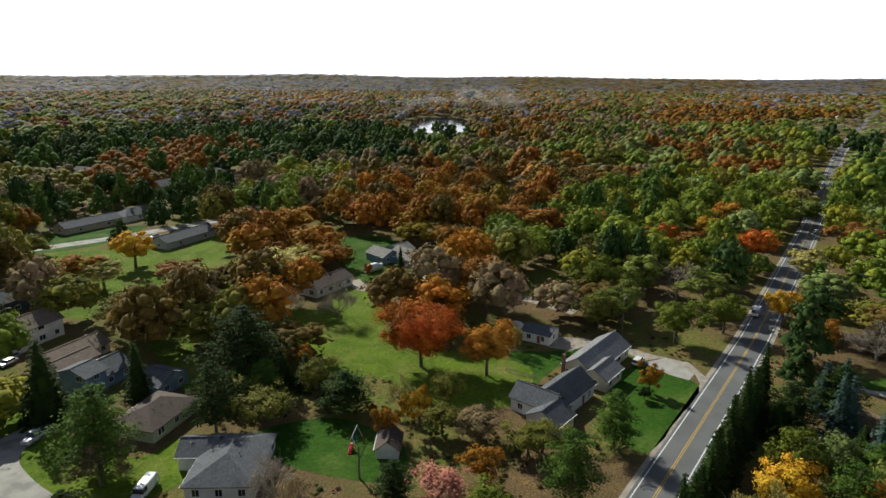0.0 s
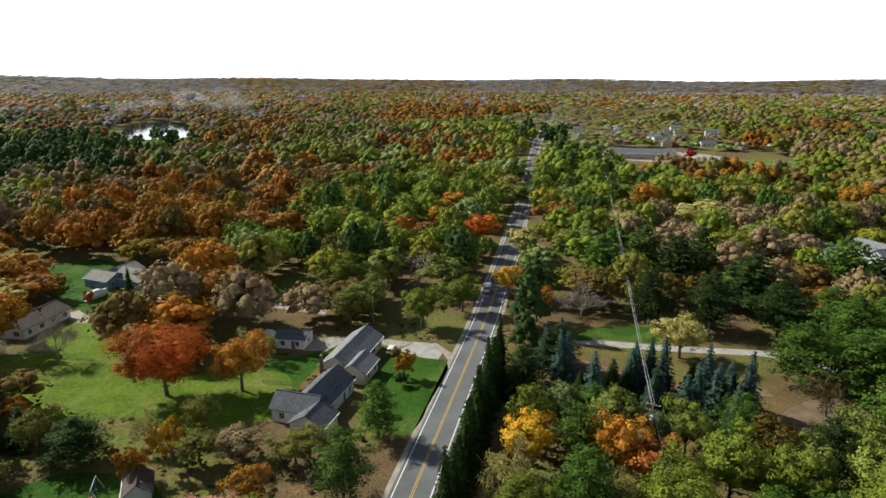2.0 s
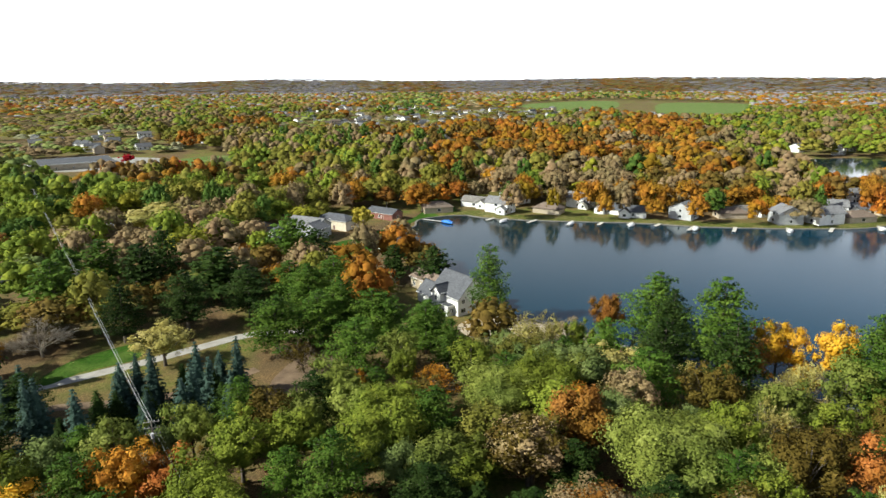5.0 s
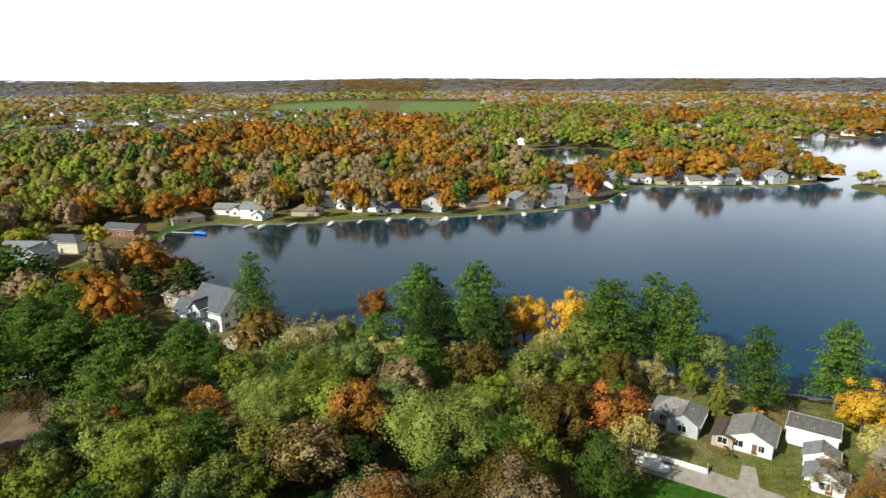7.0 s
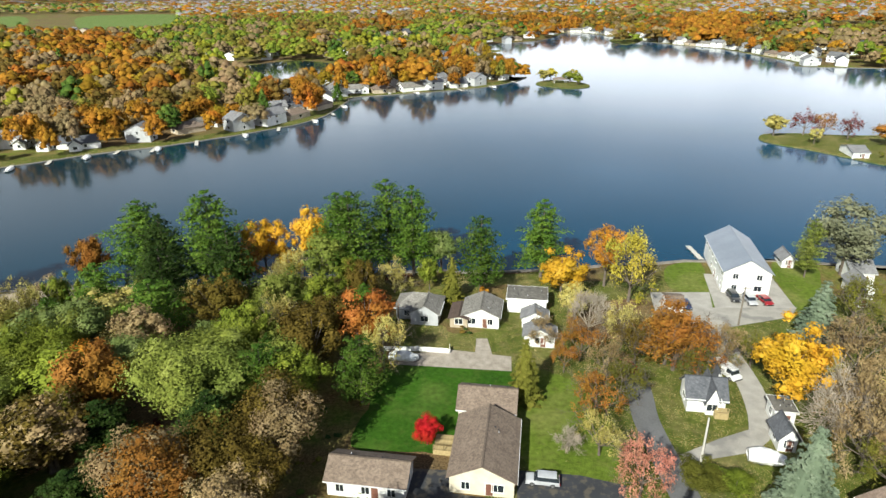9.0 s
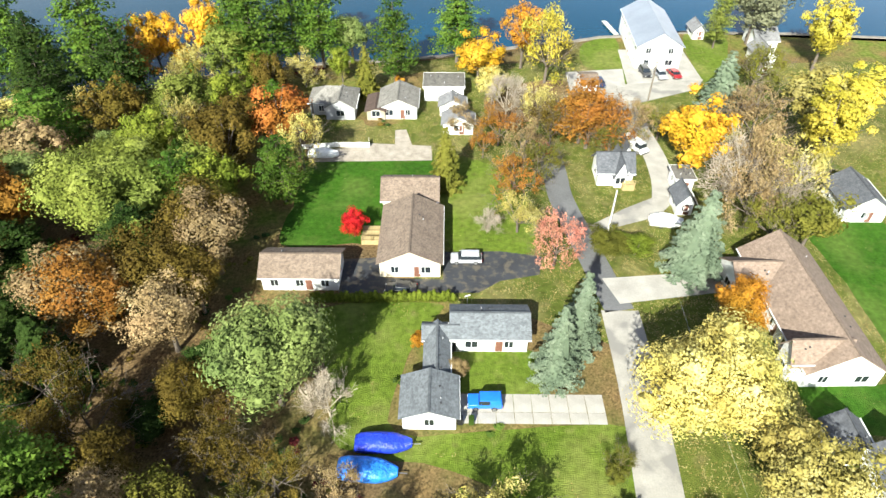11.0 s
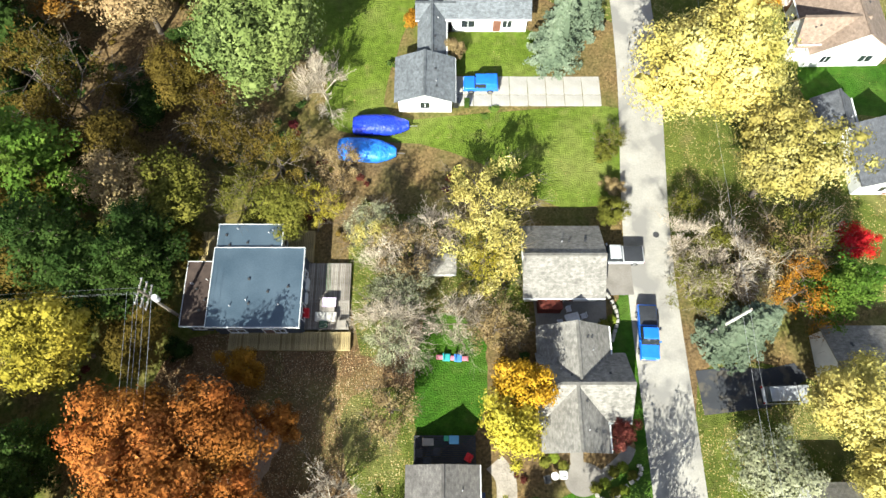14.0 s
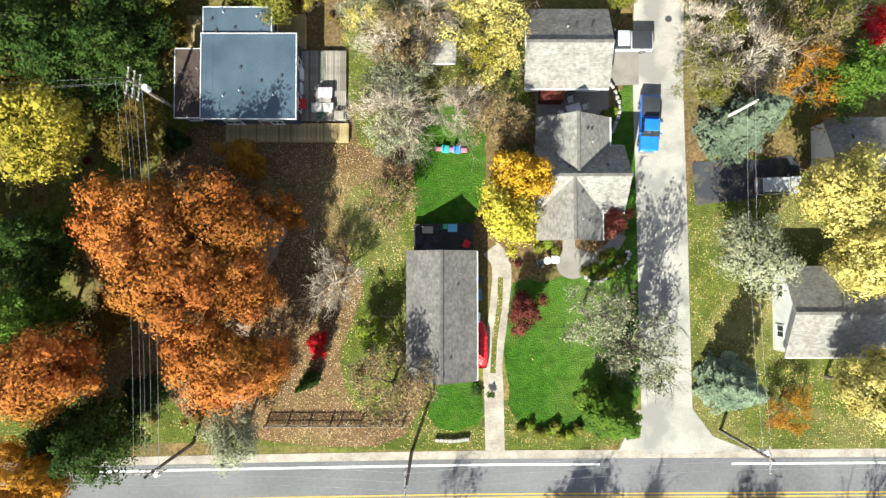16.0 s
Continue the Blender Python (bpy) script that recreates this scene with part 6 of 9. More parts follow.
for i, (px, py) in enumerate(pairs(-127.7, 7.5, -133.6, 12.5, -131.4, 18.1, -130.2, 23.7, -125.8, 28.0, -127.8, 34.4, -117.4, 28.0, -119.0, 21.0, -120.9, 3.5, -123.2, 15.6, -139.4, -7.2, -129.8, -2.2, -124.0, -10.3)):
    tree("spruce", "teal" if i % 3 else "dark", px, py, 9 + 2.2 * (i % 3), 3.1, "in a stand of spruces")
    tree("spruce", "teal" if i % 4 else "dark", px + 2.9 * math.sin(i * 2.3), py + 3.1 * math.cos(i * 1.9), 8 + 2.0 * (i % 4), 2.9, "in a stand of spruces")
for i in range(22):
    tree("spruce", "dark", -62 - 3.4 * i, -17.2 - 0.3 * (i % 3) - 0.012 * i, 10.5 + 1.4 * ((i * 7) % 4), 2.8, "in a dense row along the road")
for k, leaf, x, y, h, r in (
        ("broad", "orange", -168.0, -11.9, 10, 5.3), ("broad", "rust", -274.6, -11.8, 14, 10.6), ("broad", "yellow", -185.6, -21.9, 11, 5.0), ("broad", "lemon", -233.1, -22.2, 12, 7.4), ("bare", "twig", -174.7, 0.3, 10, 7.2), ("pine", "pine", -201.9, 5.6, 18, 8.2), ("pine", "pine", -215.3, 19.7, 19, 8.9),
        ("pine", "dark", -201.7, 28.6, 19, 7.9), ("pine", "dark", -208.4, 36.5, 22, 6.8), ("pine", "dark", -191.1, 48.2, 17, 10.0), ("pine", "dark", -172.6, 34.3, 17, 8.2), ("pine", "dark", -172.6, 18.6, 16, 6.5), ("pine", "dark", -170.8, 50.8, 16, 8.3), ("broad", "lemon", -289.8, 51.0, 15, 16.0)):
    tree(k, leaf, x, y, h, r, "in a grove of old pines")
for k, leaf, x, y, h, r in (
        ("broad", "lemon", -273.8, 17.3, 12, 6.9), ("small", "rust", -223.1, 63.9, 8, 8.1), ("pine", "pine", -212.3, 79.5, 20, 8.2), ("pine", "pine", -144.1, 49.0, 15, 7.9), ("pine", "pine", -141.7, 59.5, 15, 7.9), ("pine", "pine", -121.4, 59.4, 14, 6.9), ("pine", "pine", -168.3, 62.2, 16, 8.3), ("pine", "pine", -165.4, 75.1, 16, 8.3),
        ("bare", "tan", -169.7, 90.2, 9, 7.8), ("pine", "pine", -132.3, 73.3, 14, 6.9), ("pine", "pine", -121.9, 78.6, 13, 6.5), ("broad", "gold", -243.3, 124.3, 12, 5.4), ("broad", "rust", -284.7, 160.3, 12, 7.0), ("pine", "dark", -205.9, 86.3, 15, 8.1)):
    tree(k, leaf, x, y, h, r, "in a grove of old pines")
for k, leaf, x, y, h, r in (
        ("broad", "brick", -106.5, -85.1, 16, 9.9), ("broad", "orange", -112.2, -70.6, 13, 6.6), ("broad", "rust", -148.7, -94.2, 16, 9.2), ("small", "olive", -173.1, -125.6, 12, 5.5), ("small", "olive", -178.7, -122.0, 11, 4.4), ("small", "lemon", -141.7, -114.3, 8, 3.4), ("broad", "rust", -107.0, -185.4, 8, 8.4), ("open", "lemon", -130.9, -157.7, 12, 10.3),
        ("broad", "rust", -150.4, -209.8, 15, 13.0), ("broad", "orange", -171.4, -204.1, 14, 10.6), ("broad", "yellow", -108.0, -215.6, 13, 9.5), ("open", "orange", -83.2, -206.7, 12, 9.2), ("open", "olive", -76.4, -155.2, 13, 12.4), ("open", "lemon", -88.5, -198.0, 11, 7.9)):
    tree(k, leaf, x, y, h, r, ON_LAWN)
for k, leaf, x, y, h, r in (
        ("pine", "dark", -77.4, -111.7, 18, 8.9), ("pine", "dark", -60.8, -98.7, 15, 5.3), ("spruce", "dark", -81.4, -103.9, 8, 2.5), ("spruce", "dark", -83.6, -98.7, 8, 3.4), ("pine", "dark", -81.5, -84.6, 9, 5.9), ("pine", "pine", -41.2, -102.9, 17, 6.8), ("spruce", "dark", -43.5, -129.1, 17, 4.9), ("spruce", "dark", -59.0, -123.1, 13, 3.3),
        ("bare", "tan", -93.4, -148.8, 11, 7.4), ("bare", "twig", -104.5, -131.5, 12, 5.2), ("bare", "twig", -115.4, -121.0, 12, 5.3), ("bare", "tan", -98.1, -131.8, 11, 4.5), ("bare", "tan", -39.5, -99.7, 9, 5.7), ("small", "orange", -78.5, -70.9, 8, 3.1), ("small", "yellow", -85.6, -68.9, 9, 3.9)):
    tree(k, leaf, x, y, h, r, "behind the houses")
for k, leaf, x, y, h, r in (
        ("open", "pink", -69.3, -51.6, 7, 5.1), ("open", "orange", -77.3, -48.9, 8, 4.2), ("open", "olive", -68.1, -92.8, 8, 6.0), ("open", "olive", -92.2, -45.8, 6, 4.6), ("pine", "pine", -82.7, -35.5, 13, 4.7), ("pine", "pine", -101.4, -35.9, 12, 4.5), ("small", "orange", -126.6, -38.0, 7, 2.7), ("small", "dark", -122.6, -37.7, 3, 1.8),
        ("open", "tan", -89.2, -57.3, 6, 5.2), ("open", "olive", -89.9, -47.3, 6, 4.5), ("open", "olive", -85.8, -63.5, 7, 4.1), ("bare", "twig", -53.2, -72.5, 10, 4.4), ("broad", "rust", -82.8, -78.5, 3, 1.1), ("small", "brick", -149.2, -142.1, 5, 2.0), ("spruce", "dark", -152.0, -129.9, 12, 2.8)):
    tree(k, leaf, x, y, h, r, BY_HOUSE)
for k, leaf, x, y, h, r in (
        ("broad", "green", -175.6, -71.3, 15, 8.2), ("broad", "silver", -185.9, -61.0, 14, 8.7), ("broad", "silver", -160.4, -58.1, 12, 7.7), ("broad", "green", -156.9, -41.9, 12, 7.2), ("open", "silver", -185.2, -42.5, 13, 9.5), ("open", "olive", -200.5, -85.1, 14, 7.0), ("broad", "green", -170.8, -33.6, 12, 6.3), ("bare", "twig", -188.4, -51.5, 13, 8.5), ("open", "olive", -153.5, -61.6, 10, 6.8),
        ("broad", "rust", -224.5, -131.0, 15, 10.6), ("broad", "orange", -242.1, -158.1, 14, 9.4), ("broad", "rust", -226.5, -116.3, 15, 10.1), ("broad", "rust", -236.6, -102.4, 14, 10.3), ("broad", "brick", -239.6, -72.4, 12, 7.4)):
    tree(k, leaf, x, y, h, r, "at the edge of the woods")
for k, leaf, x, y, h, r in (
        ("broad", "rust", -235.5, -59.7, 12, 7.9), ("broad", "orange", -286.2, -61.1, 14, 9.2), ("broad", "yellow", -265.1, -62.4, 12, 7.8), ("broad", "brick", -244.5, -41.5, 13, 9.0), ("broad", "lemon", -350.7, -46.0, 14, 11.2), ("broad", "silver", -322.8, -37.2, 14, 9.2), ("pine", "dark", -126.5, -11.1, 11, 5.3), ("pine", "dark", -139.9, -4.2, 11, 5.2)):
    tree(k, leaf, x, y, h, r, BY_ROAD)

for k, leaf, x, y, h, r in (
        ("open", "lemon", 69.1, 107.8, 15, 7.3), ("bare", "tan", 53.0, 90.7, 14, 6.4), ("bare", "lemon", 57.1, 86.2, 14, 6.6), ("bare", "tan", 57.5, 111.4, 11, 4.9), ("bare", "olive", 50.8, 76.5, 10, 4.9), ("open", "olive", 55.8, 75.6, 10, 4.8), ("bare", "lemon", 24.8, 109.1, 9, 4.9), ("bare", "rust", 30.1, 104.2, 10, 5.2),
        ("bare", "twig", -4.5, 15.8, 8, 3.9), ("bare", "pale", -4.0, 18.7, 8, 3.4), ("bare", "twig", -5.3, 22.9, 8, 2.9), ("bare", "pale", -7.4, 25.8, 8, 3.0)):
    tree(k, leaf, x, y, h, r, BY_HOUSE)
for k, leaf, x, y, h, r in (
        ("bare", "twig", 1.7, 15.8, 8, 3.1), ("bare", "gold", 4.4, 21.4, 8, 3.3), ("bare", "pale", -4.5, 13.1, 7, 3.1), ("bare", "olive", 28.4, 22.4, 8, 3.5), ("bare", "twig", 26.4, 24.2, 8, 3.2), ("bare", "tan", 32.3, 21.1, 8, 4.0), ("bare", "olive", 38.2, 23.4, 9, 4.1), ("bare", "olive", 27.1, 28.9, 5, 2.2), ("small", "olive", 18.9, 36.2, 2, 1.4), ("small", "tan", 19.5, 31.8, 2, 1.4)):
    tree(k, leaf, x, y, h, r, BY_HOUSE)

# unseen trees, inferred from and added for their shadows on the road
for k, leaf, x, y, h, r in (("bare", "tan", -4, -39, 15, 5.5), ("open", "olive", 9, -42, 16, 5), ("bare", "twig", 17, -37, 13, 4.5), ("open", "tan", 27, -41, 15, 5), ("bare", "tan", 40, -39, 14, 5), ("open", "green", 52, -42, 15, 5.5)):
    tree(k, leaf, x, y, h, r, "across the road")

for k, leaf, x, y, h, r in (("pine", "dark", 172.0, 312.5, 17, 5.8), ("bare", "rust", 162.0, 310.4, 8, 4.7), ("bare", "tan", 152.2, 310.4, 7, 4.2), ("small", "olive", 135.2, 270.5, 3, 1.6), ("small", "orange", 165.0, 297.0, 4, 2.4)):
    tree(k, leaf, x, y, h, r, "on a low spit of land")

# dark pines and shrubs, partly added to darken ground that lies in shade
for k, leaf, x, y, h, r in (("open", "bronze", -30.3, 13.5, 6, 3.9), ("small", "bronze", -27.4, 24.4, 4, 2.6), ("pine", "dark", -34.0, 18.7, 14, 4.1), ("pine", "dark", -29.8, 23.4, 13, 3.7), ("small", "dark", -29.6, -12.5, 4, 2.5), ("pine", "dark", -39.2, 0.4, 13, 3.6), ("open", "bronze", -33.1, -5.1, 6, 3.3), ("pine", "dark", -35.8, -16.0, 10, 3.2)):
    tree(k, leaf, x, y, h, r, "beside a dark house")

for k, leaf, x, y, h, r in (("bare", "tan", 13.7, 97.7, 10, 4.4), ("bare", "rust", 9.7, 105.0, 10, 4.2), ("bare", "olive", 15.7, 92.8, 9, 4.2), ("bare", "twig", 11.8, 114.2, 11, 4.2), ("bare", "tan", 2.5, 109.3, 8, 3.3), ("bare", "lemon", 18.0, 111.6, 11, 4.4),
                            ("bare", "tan", 36.4, 107.7, 9, 4.1), ("bare", "olive", 29.9, 100.1, 8, 3.9), ("small", "olive", 24.8, 74.2, 4, 3.6), ("small", "green", 29.1, 73.7, 4, 3.1), ("bare", "tan", 48.5, 80.6, 13, 4.8), ("bare", "olive", 65.9, 126.7, 12, 5.7)):
    tree(k, leaf, x, y, h, r, "in the yards near the shore")

for k, leaf, x, y, h, r in (("open", "olive", -28.5, 28.5, 9, 5.0), ("open", "bronze", -35.5, 33.5, 11, 4.6), ("bare", "tan", -33.5, 29.5, 11, 3.6), ("open", "olive", -17.0, 27.8, 6, 3.4), ("bare", "gold", -13.8, 29.4, 6, 3.0), ("bare", "bronze", -18.0, 34.0, 7, 4.4),
                            ("bare", "bronze", -40.0, 40.0, 12, 5.0), ("open", "bronze", -30.0, 44.0, 9, 4.4), ("pine", "dark", -29.5, 49.0, 7, 3.2), ("bare", "bronze", -26.0, 39.5, 8, 4.2), ("bare", "tan", -11.5, 33.5, 6, 2.8), ("open", "bronze", -42.5, 34.0, 12, 4.4)):
    tree(k, leaf, x, y, h, r, "in a dark wood behind a house")
for k, leaf, x, y, h, r in (("tall", "gold", 66.0, 96.0, 17, 6.0), ("tall", "gold", 73.0, 104.0, 18, 6.0), ("bare", "tan", 50.5, 86.0, 15, 6.0), ("bare", "twig", 54.0, 81.0, 13, 5.0), ("bare", "lemon", 49.0, 101.0, 10, 5.0), ("open", "gold", 84.0, 138.0, 17, 6.5)):
    tree(k, leaf, x, y, h, r, "between the yards")

# ---- thickets that fill the gaps ----
OPEN.append(pairs(-196, 96, -188, 120, -228, 128, -262, 170, -285, 168, -275, 120, -240, 92))
OPEN.append(pairs(-110, -12, -111, 60, -150, 58, -178, 26, -178, -12))
OPEN.append(pairs(-154.7, 90.0, -169.6, 113.8, -147.3, 123.2, -124.0, 119.8, -110.9, 95.1, -125.5, 83.1))
OPEN.append([(-12, 60), (130, 60), (130, 175), (-12, 175)])
OPEN.append(pairs(-29, 44, -29, 68, -12, 68, -12, 44))
r = random.Random(77)
for i in range(-22, 3):
    for j in range(-3, 23):
        x, y = i * 7.0 + r.uniform(-2.6, 2.6), j * 7.0 + r.uniform(-2.6, 2.6)
        if x > -13 and y < 150 or math.hypot(x, y) > 145 or in_water(x, y) or near_road(x, y, 6) or any(inside(o, x, y) for o in OPEN):
            continue
        if any((x - p[0]) ** 2 + (y - p[1]) ** 2 < (p[2] * 0.6 + 2.0) ** 2 for p in SPOTS) or any((x - p[0]) ** 2 + (y - p[1]) ** 2 < (p[2] + 3) ** 2 for p in PLOTS):
            continue
        k, leaf = r.choice((("open", "bronze"), ("open", "green"), ("broad", "green"), ("pine", "pine"), ("broad", "silver"), ("open", "silver"), ("bare", "lemon"), ("pine", "pine"), ("broad", "sage"), ("pine", "pine")))
        if y < 78 and x > -75:
            k, leaf = r.choice((("open", "bronze"), ("pine", "dark"), ("pine", "dark"), ("open", "olive"), ("spruce", "dark")))
        h = r.uniform(7, 15)
        tree(k, leaf, round(x, 1), round(y, 1), round(h, 1), round(h * r.uniform(0.33, 0.46), 1), "in the wood")
for i in range(-25, -2):
    for j in range(-24, -3):
        x, y = i * 7.4 + r.uniform(-3.0, 3.0), j * 7.4 + r.uniform(-3.4, 3.4)
        if math.hypot(x, y) > 150 or y > -34 or r.random() < 0.2 or near_road(x, y, 5) or any(inside(o, x, y) for o in OPEN):
            continue
        if any((x - p[0]) ** 2 + (y - p[1]) ** 2 < (p[2] * 0.8 + 2.6) ** 2 for p in SPOTS) or any((x - p[0]) ** 2 + (y - p[1]) ** 2 < (p[2] + 3.5) ** 2 for p in PLOTS):
            continue
        k, leaf = r.choice((("bare", "tan"), ("bare", "twig"), ("open", "olive"), ("bare", "bronze"), ("pine", "dark"), ("open", "green"), ("bare", "lemon"), ("spruce", "dark"), ("pine", "pine"), ("open", "orange")))
        tree(k, leaf, round(x, 1), round(y, 1), round(r.uniform(6, 11), 1), round(r.uniform(2.6, 4.2), 1), "behind the houses")

# ---- vehicles ----
def paint(name, c, rough=0.3):
    m, nt, b = shader(name, rough)
    nt.links.new(blend(nt, noise_fac(nt, 1.5, 4.0), c, tuple(v * 0.8 for v in c)), b.inputs["Base Color"])
    b.inputs["Coat Weight"].default_value = 0.6
    return m


PAINT = {"blue": paint("bright_blue_paint", (0.012, 0.16, 0.72)), "silver": paint("silver_paint", (0.42, 0.43, 0.45)), "white": paint("white_paint", (0.75, 0.75, 0.74)),
         "black": paint("black_paint", (0.015, 0.016, 0.02)), "red": paint("dark_red_paint", (0.3, 0.012, 0.015)), "navy": paint("navy_paint", (0.02, 0.035, 0.09))}
TYRE = surface("black_rubber", (0.012, 0.012, 0.012), (0.03, 0.03, 0.03), 3.0, 0.9)
RIM = surface("alloy", (0.3, 0.3, 0.31), (0.45, 0.45, 0.46), 3.0, 0.35, 20.0, 0.002, 0.8)
BED = surface("black_bed_cover", (0.015, 0.017, 0.022), (0.03, 0.033, 0.04), 1.0, 0.6)
LAMP_RED = surface("red_tail_lamp", (0.25, 0.01, 0.01), (0.35, 0.015, 0.015), 2.0, 0.25)
LAMP_CLEAR = surface("clear_head_lamp", (0.6, 0.6, 0.58), (0.75, 0.75, 0.73), 2.0, 0.15)


def slab(profile, half, taper, mat, name, bevel=0.06):
    """A side outline drawn out across the vehicle, narrower at the top."""
    lo, hi = min(z for _, z in profile), max(z for _, z in profile)
    bm = bmesh.new()
    sides = []
    for s in (-1, 1):
        sides.append([bm.verts.new((x, s * (half - taper * (z - lo) / (hi - lo)), z)) for x, z in profile])
    n = len(profile)
    bm.faces.new(sides[0])
    bm.faces.new(list(reversed(sides[1])))
    for i in range(n):
        j = (i + 1) % n
        bm.faces.new((sides[0][j], sides[0][i], sides[1][i], sides[1][j]))
    bmesh.ops.recalc_face_normals(bm, faces=bm.faces)
    bmesh.ops.bevel(bm, geom=list(bm.edges), offset=bevel, segments=2, affect="EDGES", profile=0.6)
    me = bpy.data.meshes.new(name)
    bm.to_mesh(me)
    bm.free()
    me.materials.append(mat)
    me.polygons.foreach_set("use_smooth", [True] * len(me.polygons))
    return me


WHEELS = drum(0.37, 0.12, TYRE, "wheel"), drum(0.23, 0.13, RIM, "rim")


def vehicle(kind, colour, x, y, turn, label, z=0.03):
    """A parked vehicle pointing along its own x."""
    L = {"pickup": 5.8, "suv": 4.8, "sedan": 4.6, "van": 5.6, "jeep": 4.2}[kind]
    h = L / 2
    half = 0.98 if kind in ("pickup", "van") else 0.92
    body = {"pickup": [(-h, 0.45), (-h, 1.15), (h - 1.75, 1.18), (h - 0.15, 1.08), (h, 0.85), (h, 0.42)], "suv": [(-h, 0.4), (-h + 0.05, 1.05), (h - 1.4, 1.05), (h - 0.15, 0.95), (h, 0.7), (h, 0.4)],
            "sedan": [(-h, 0.38), (-h + 0.05, 0.92), (h - 1.4, 0.92), (h - 0.15, 0.8), (h, 0.62), (h, 0.36)], "van": [(-h, 0.4), (-h, 1.25), (h - 1.1, 1.25), (h - 0.1, 1.05), (h, 0.75), (h, 0.4)],
            "jeep": [(-h, 0.5), (-h, 1.15), (h - 1.3, 1.15), (h - 0.05, 1.1), (h, 0.9), (h, 0.5)]}[kind]
    a, b, top = {"pickup": (-0.6, h - 1.45, 1.88), "suv": (-h + 0.1, h - 1.15, 1.72), "sedan": (-h + 0.7, h - 1.1, 1.42), "van": (-h + 0.05, h - 0.7, 2.15), "jeep": (-h + 0.1, h - 1.3, 1.82)}[kind]
    low = body[1][1] - 0.02
    slope = 0.12 if kind in ("van", "jeep") else 0.35
    ob = thing({"pickup": "pickup_truck", "sedan": "car", "van": "van", "suv": "car", "jeep": "off_road_car"}[kind], x, y, z, turn, label, "truck" if kind == "pickup" else "van" if kind == "van" else "car", "parked vehicles")
    part("body", slab(body, half, 0.04, PAINT[colour], "body"), ob)
    cab = part("cabin", slab([(a, low), (a + slope, top - 0.06), (b - 1.6 * slope, top - 0.06), (b, low)], half - 0.05, 0.14, glass, "cabin", 0.04), ob, "dark glazed cabin")
    part("roof_panel", slab([(a + slope - 0.05, top - 0.1), (a + slope, top), (b - 1.6 * slope, top), (b - 1.6 * slope + 0.06, top - 0.1)], half - 0.18, 0.03, PAINT[colour], "roof_panel", 0.03), cab)
    if kind in ("van", "jeep"):
        part("side_panel", slab([(a, low), (a + 0.05, top - 0.05), (b - 1.4, top - 0.05), (b - 1.4, low)], half - 0.02, 0.1, PAINT[colour], "side_panel", 0.03), ob)
    if kind == "pickup":
        part("bed_cover", slab([(-h + 0.12, 1.14), (-h + 0.12, 1.2), (-0.7, 1.22), (-0.7, 1.14)], half - 0.08, 0.01, BED, "bed_cover", 0.015), ob, "black bed cover")
    for wx in (-h + 0.95, h - 0.95):
        for s in (-1, 1):
            w = part("wheel", WHEELS[0], ob)
            w.matrix_basis = pose(wx, s * (half - 0.1), 0.37)
            part("rim", WHEELS[1], w)
    for s in (-1, 1):
        m = part("mirror", box_mesh("mirror", -0.08, 0.08, -0.12, 0.12, -0.08, 0.08, PAINT[colour], 0.02), ob)
        m.matrix_basis = pose(b - 0.35, s * (half + 0.08), low + 0.12)
        t = part("tail_lamp", box_mesh("tail_lamp", -0.03, 0.03, -0.1, 0.1, -0.16, 0.16, LAMP_RED, 0.01), ob)
        t.matrix_basis = pose(-h, s * (half - 0.14), body[1][1] - 0.25)
        e = part("head_lamp", box_mesh("head_lamp", -0.03, 0.03, -0.16, 0.16, -0.08, 0.08, LAMP_CLEAR, 0.01), ob)
        e.matrix_basis = pose(h, s * (half - 0.25), body[-2][1] - 0.02)
    bars = Heap()
    for e in (-h - 0.06, h - 0.04):
        bars.add(*box_faces(e, e + 0.1, -half + 0.05, half - 0.05, 0.42, 0.6))
    part("bumper", bars.mesh("bumper", [RIM if kind in ("pickup", "jeep") else TYRE]), ob)
    PLOTS.append((x, y, 2.5))


vehicle("pickup", "blue", 21.7, 15.1, -92, "bright blue pickup truck with black bed cover on the street")
vehicle("pickup", "silver", 19.2, 23.7, 180, "silver pickup truck with black bed cover beside a garage")
vehicle("suv", "silver", 35.0, 8.7, 2, "silver people carrier parked on a dark drive")
vehicle("jeep", "blue", 4.8, 45.8, 180, "bright blue off-road car on a concrete drive")
vehicle("suv", "silver", 3.0, 71.9, 180, "silver sport utility car on black asphalt")
vehicle("sedan", "black", -6.6, 65.4, 178, "black car parked behind a clipped hedge")
vehicle("suv", "black", 44.9, 135.5, -84, "black sport utility car on a concrete forecourt")
vehicle("suv", "silver", 48.1, 134.3, -84, "pale silver car on a concrete forecourt")
vehicle("sedan", "red", 51.4, 134.7, -78, "dark red car on a concrete forecourt")
vehicle("sedan", "navy", 33.6, 130.3, -84, "navy blue car beside a small garage")
vehicle("van", "white", 35.8, 104.1, -60, "white work van on a narrow lane")
vehicle("sedan", "red", 18.5, 103.4, -75, "red car half hidden under trees")
vehicle("suv", "white", -138.8, -45.0, 182, "white sport utility car beside a long house")
vehicle("van", "white", -190.5, -29.4, 0, "white delivery van on the main road")
vehicle("sedan", "silver", -313.8, -29.6, 2, "pale car far down the main road")
vehicle("sedan", "silver", -50.5, -165.8, 25, "silver car parked on a side drive")
vehicle("sedan", "white", -48.9, -163.2, 25, "white car parked on a side drive")
vehicle("pickup", "silver", -39.3, -123.6, 30, "grey pickup truck on a side street")
vehicle("van", "white", -43.0, -92.1, 32, "white van in a back yard")
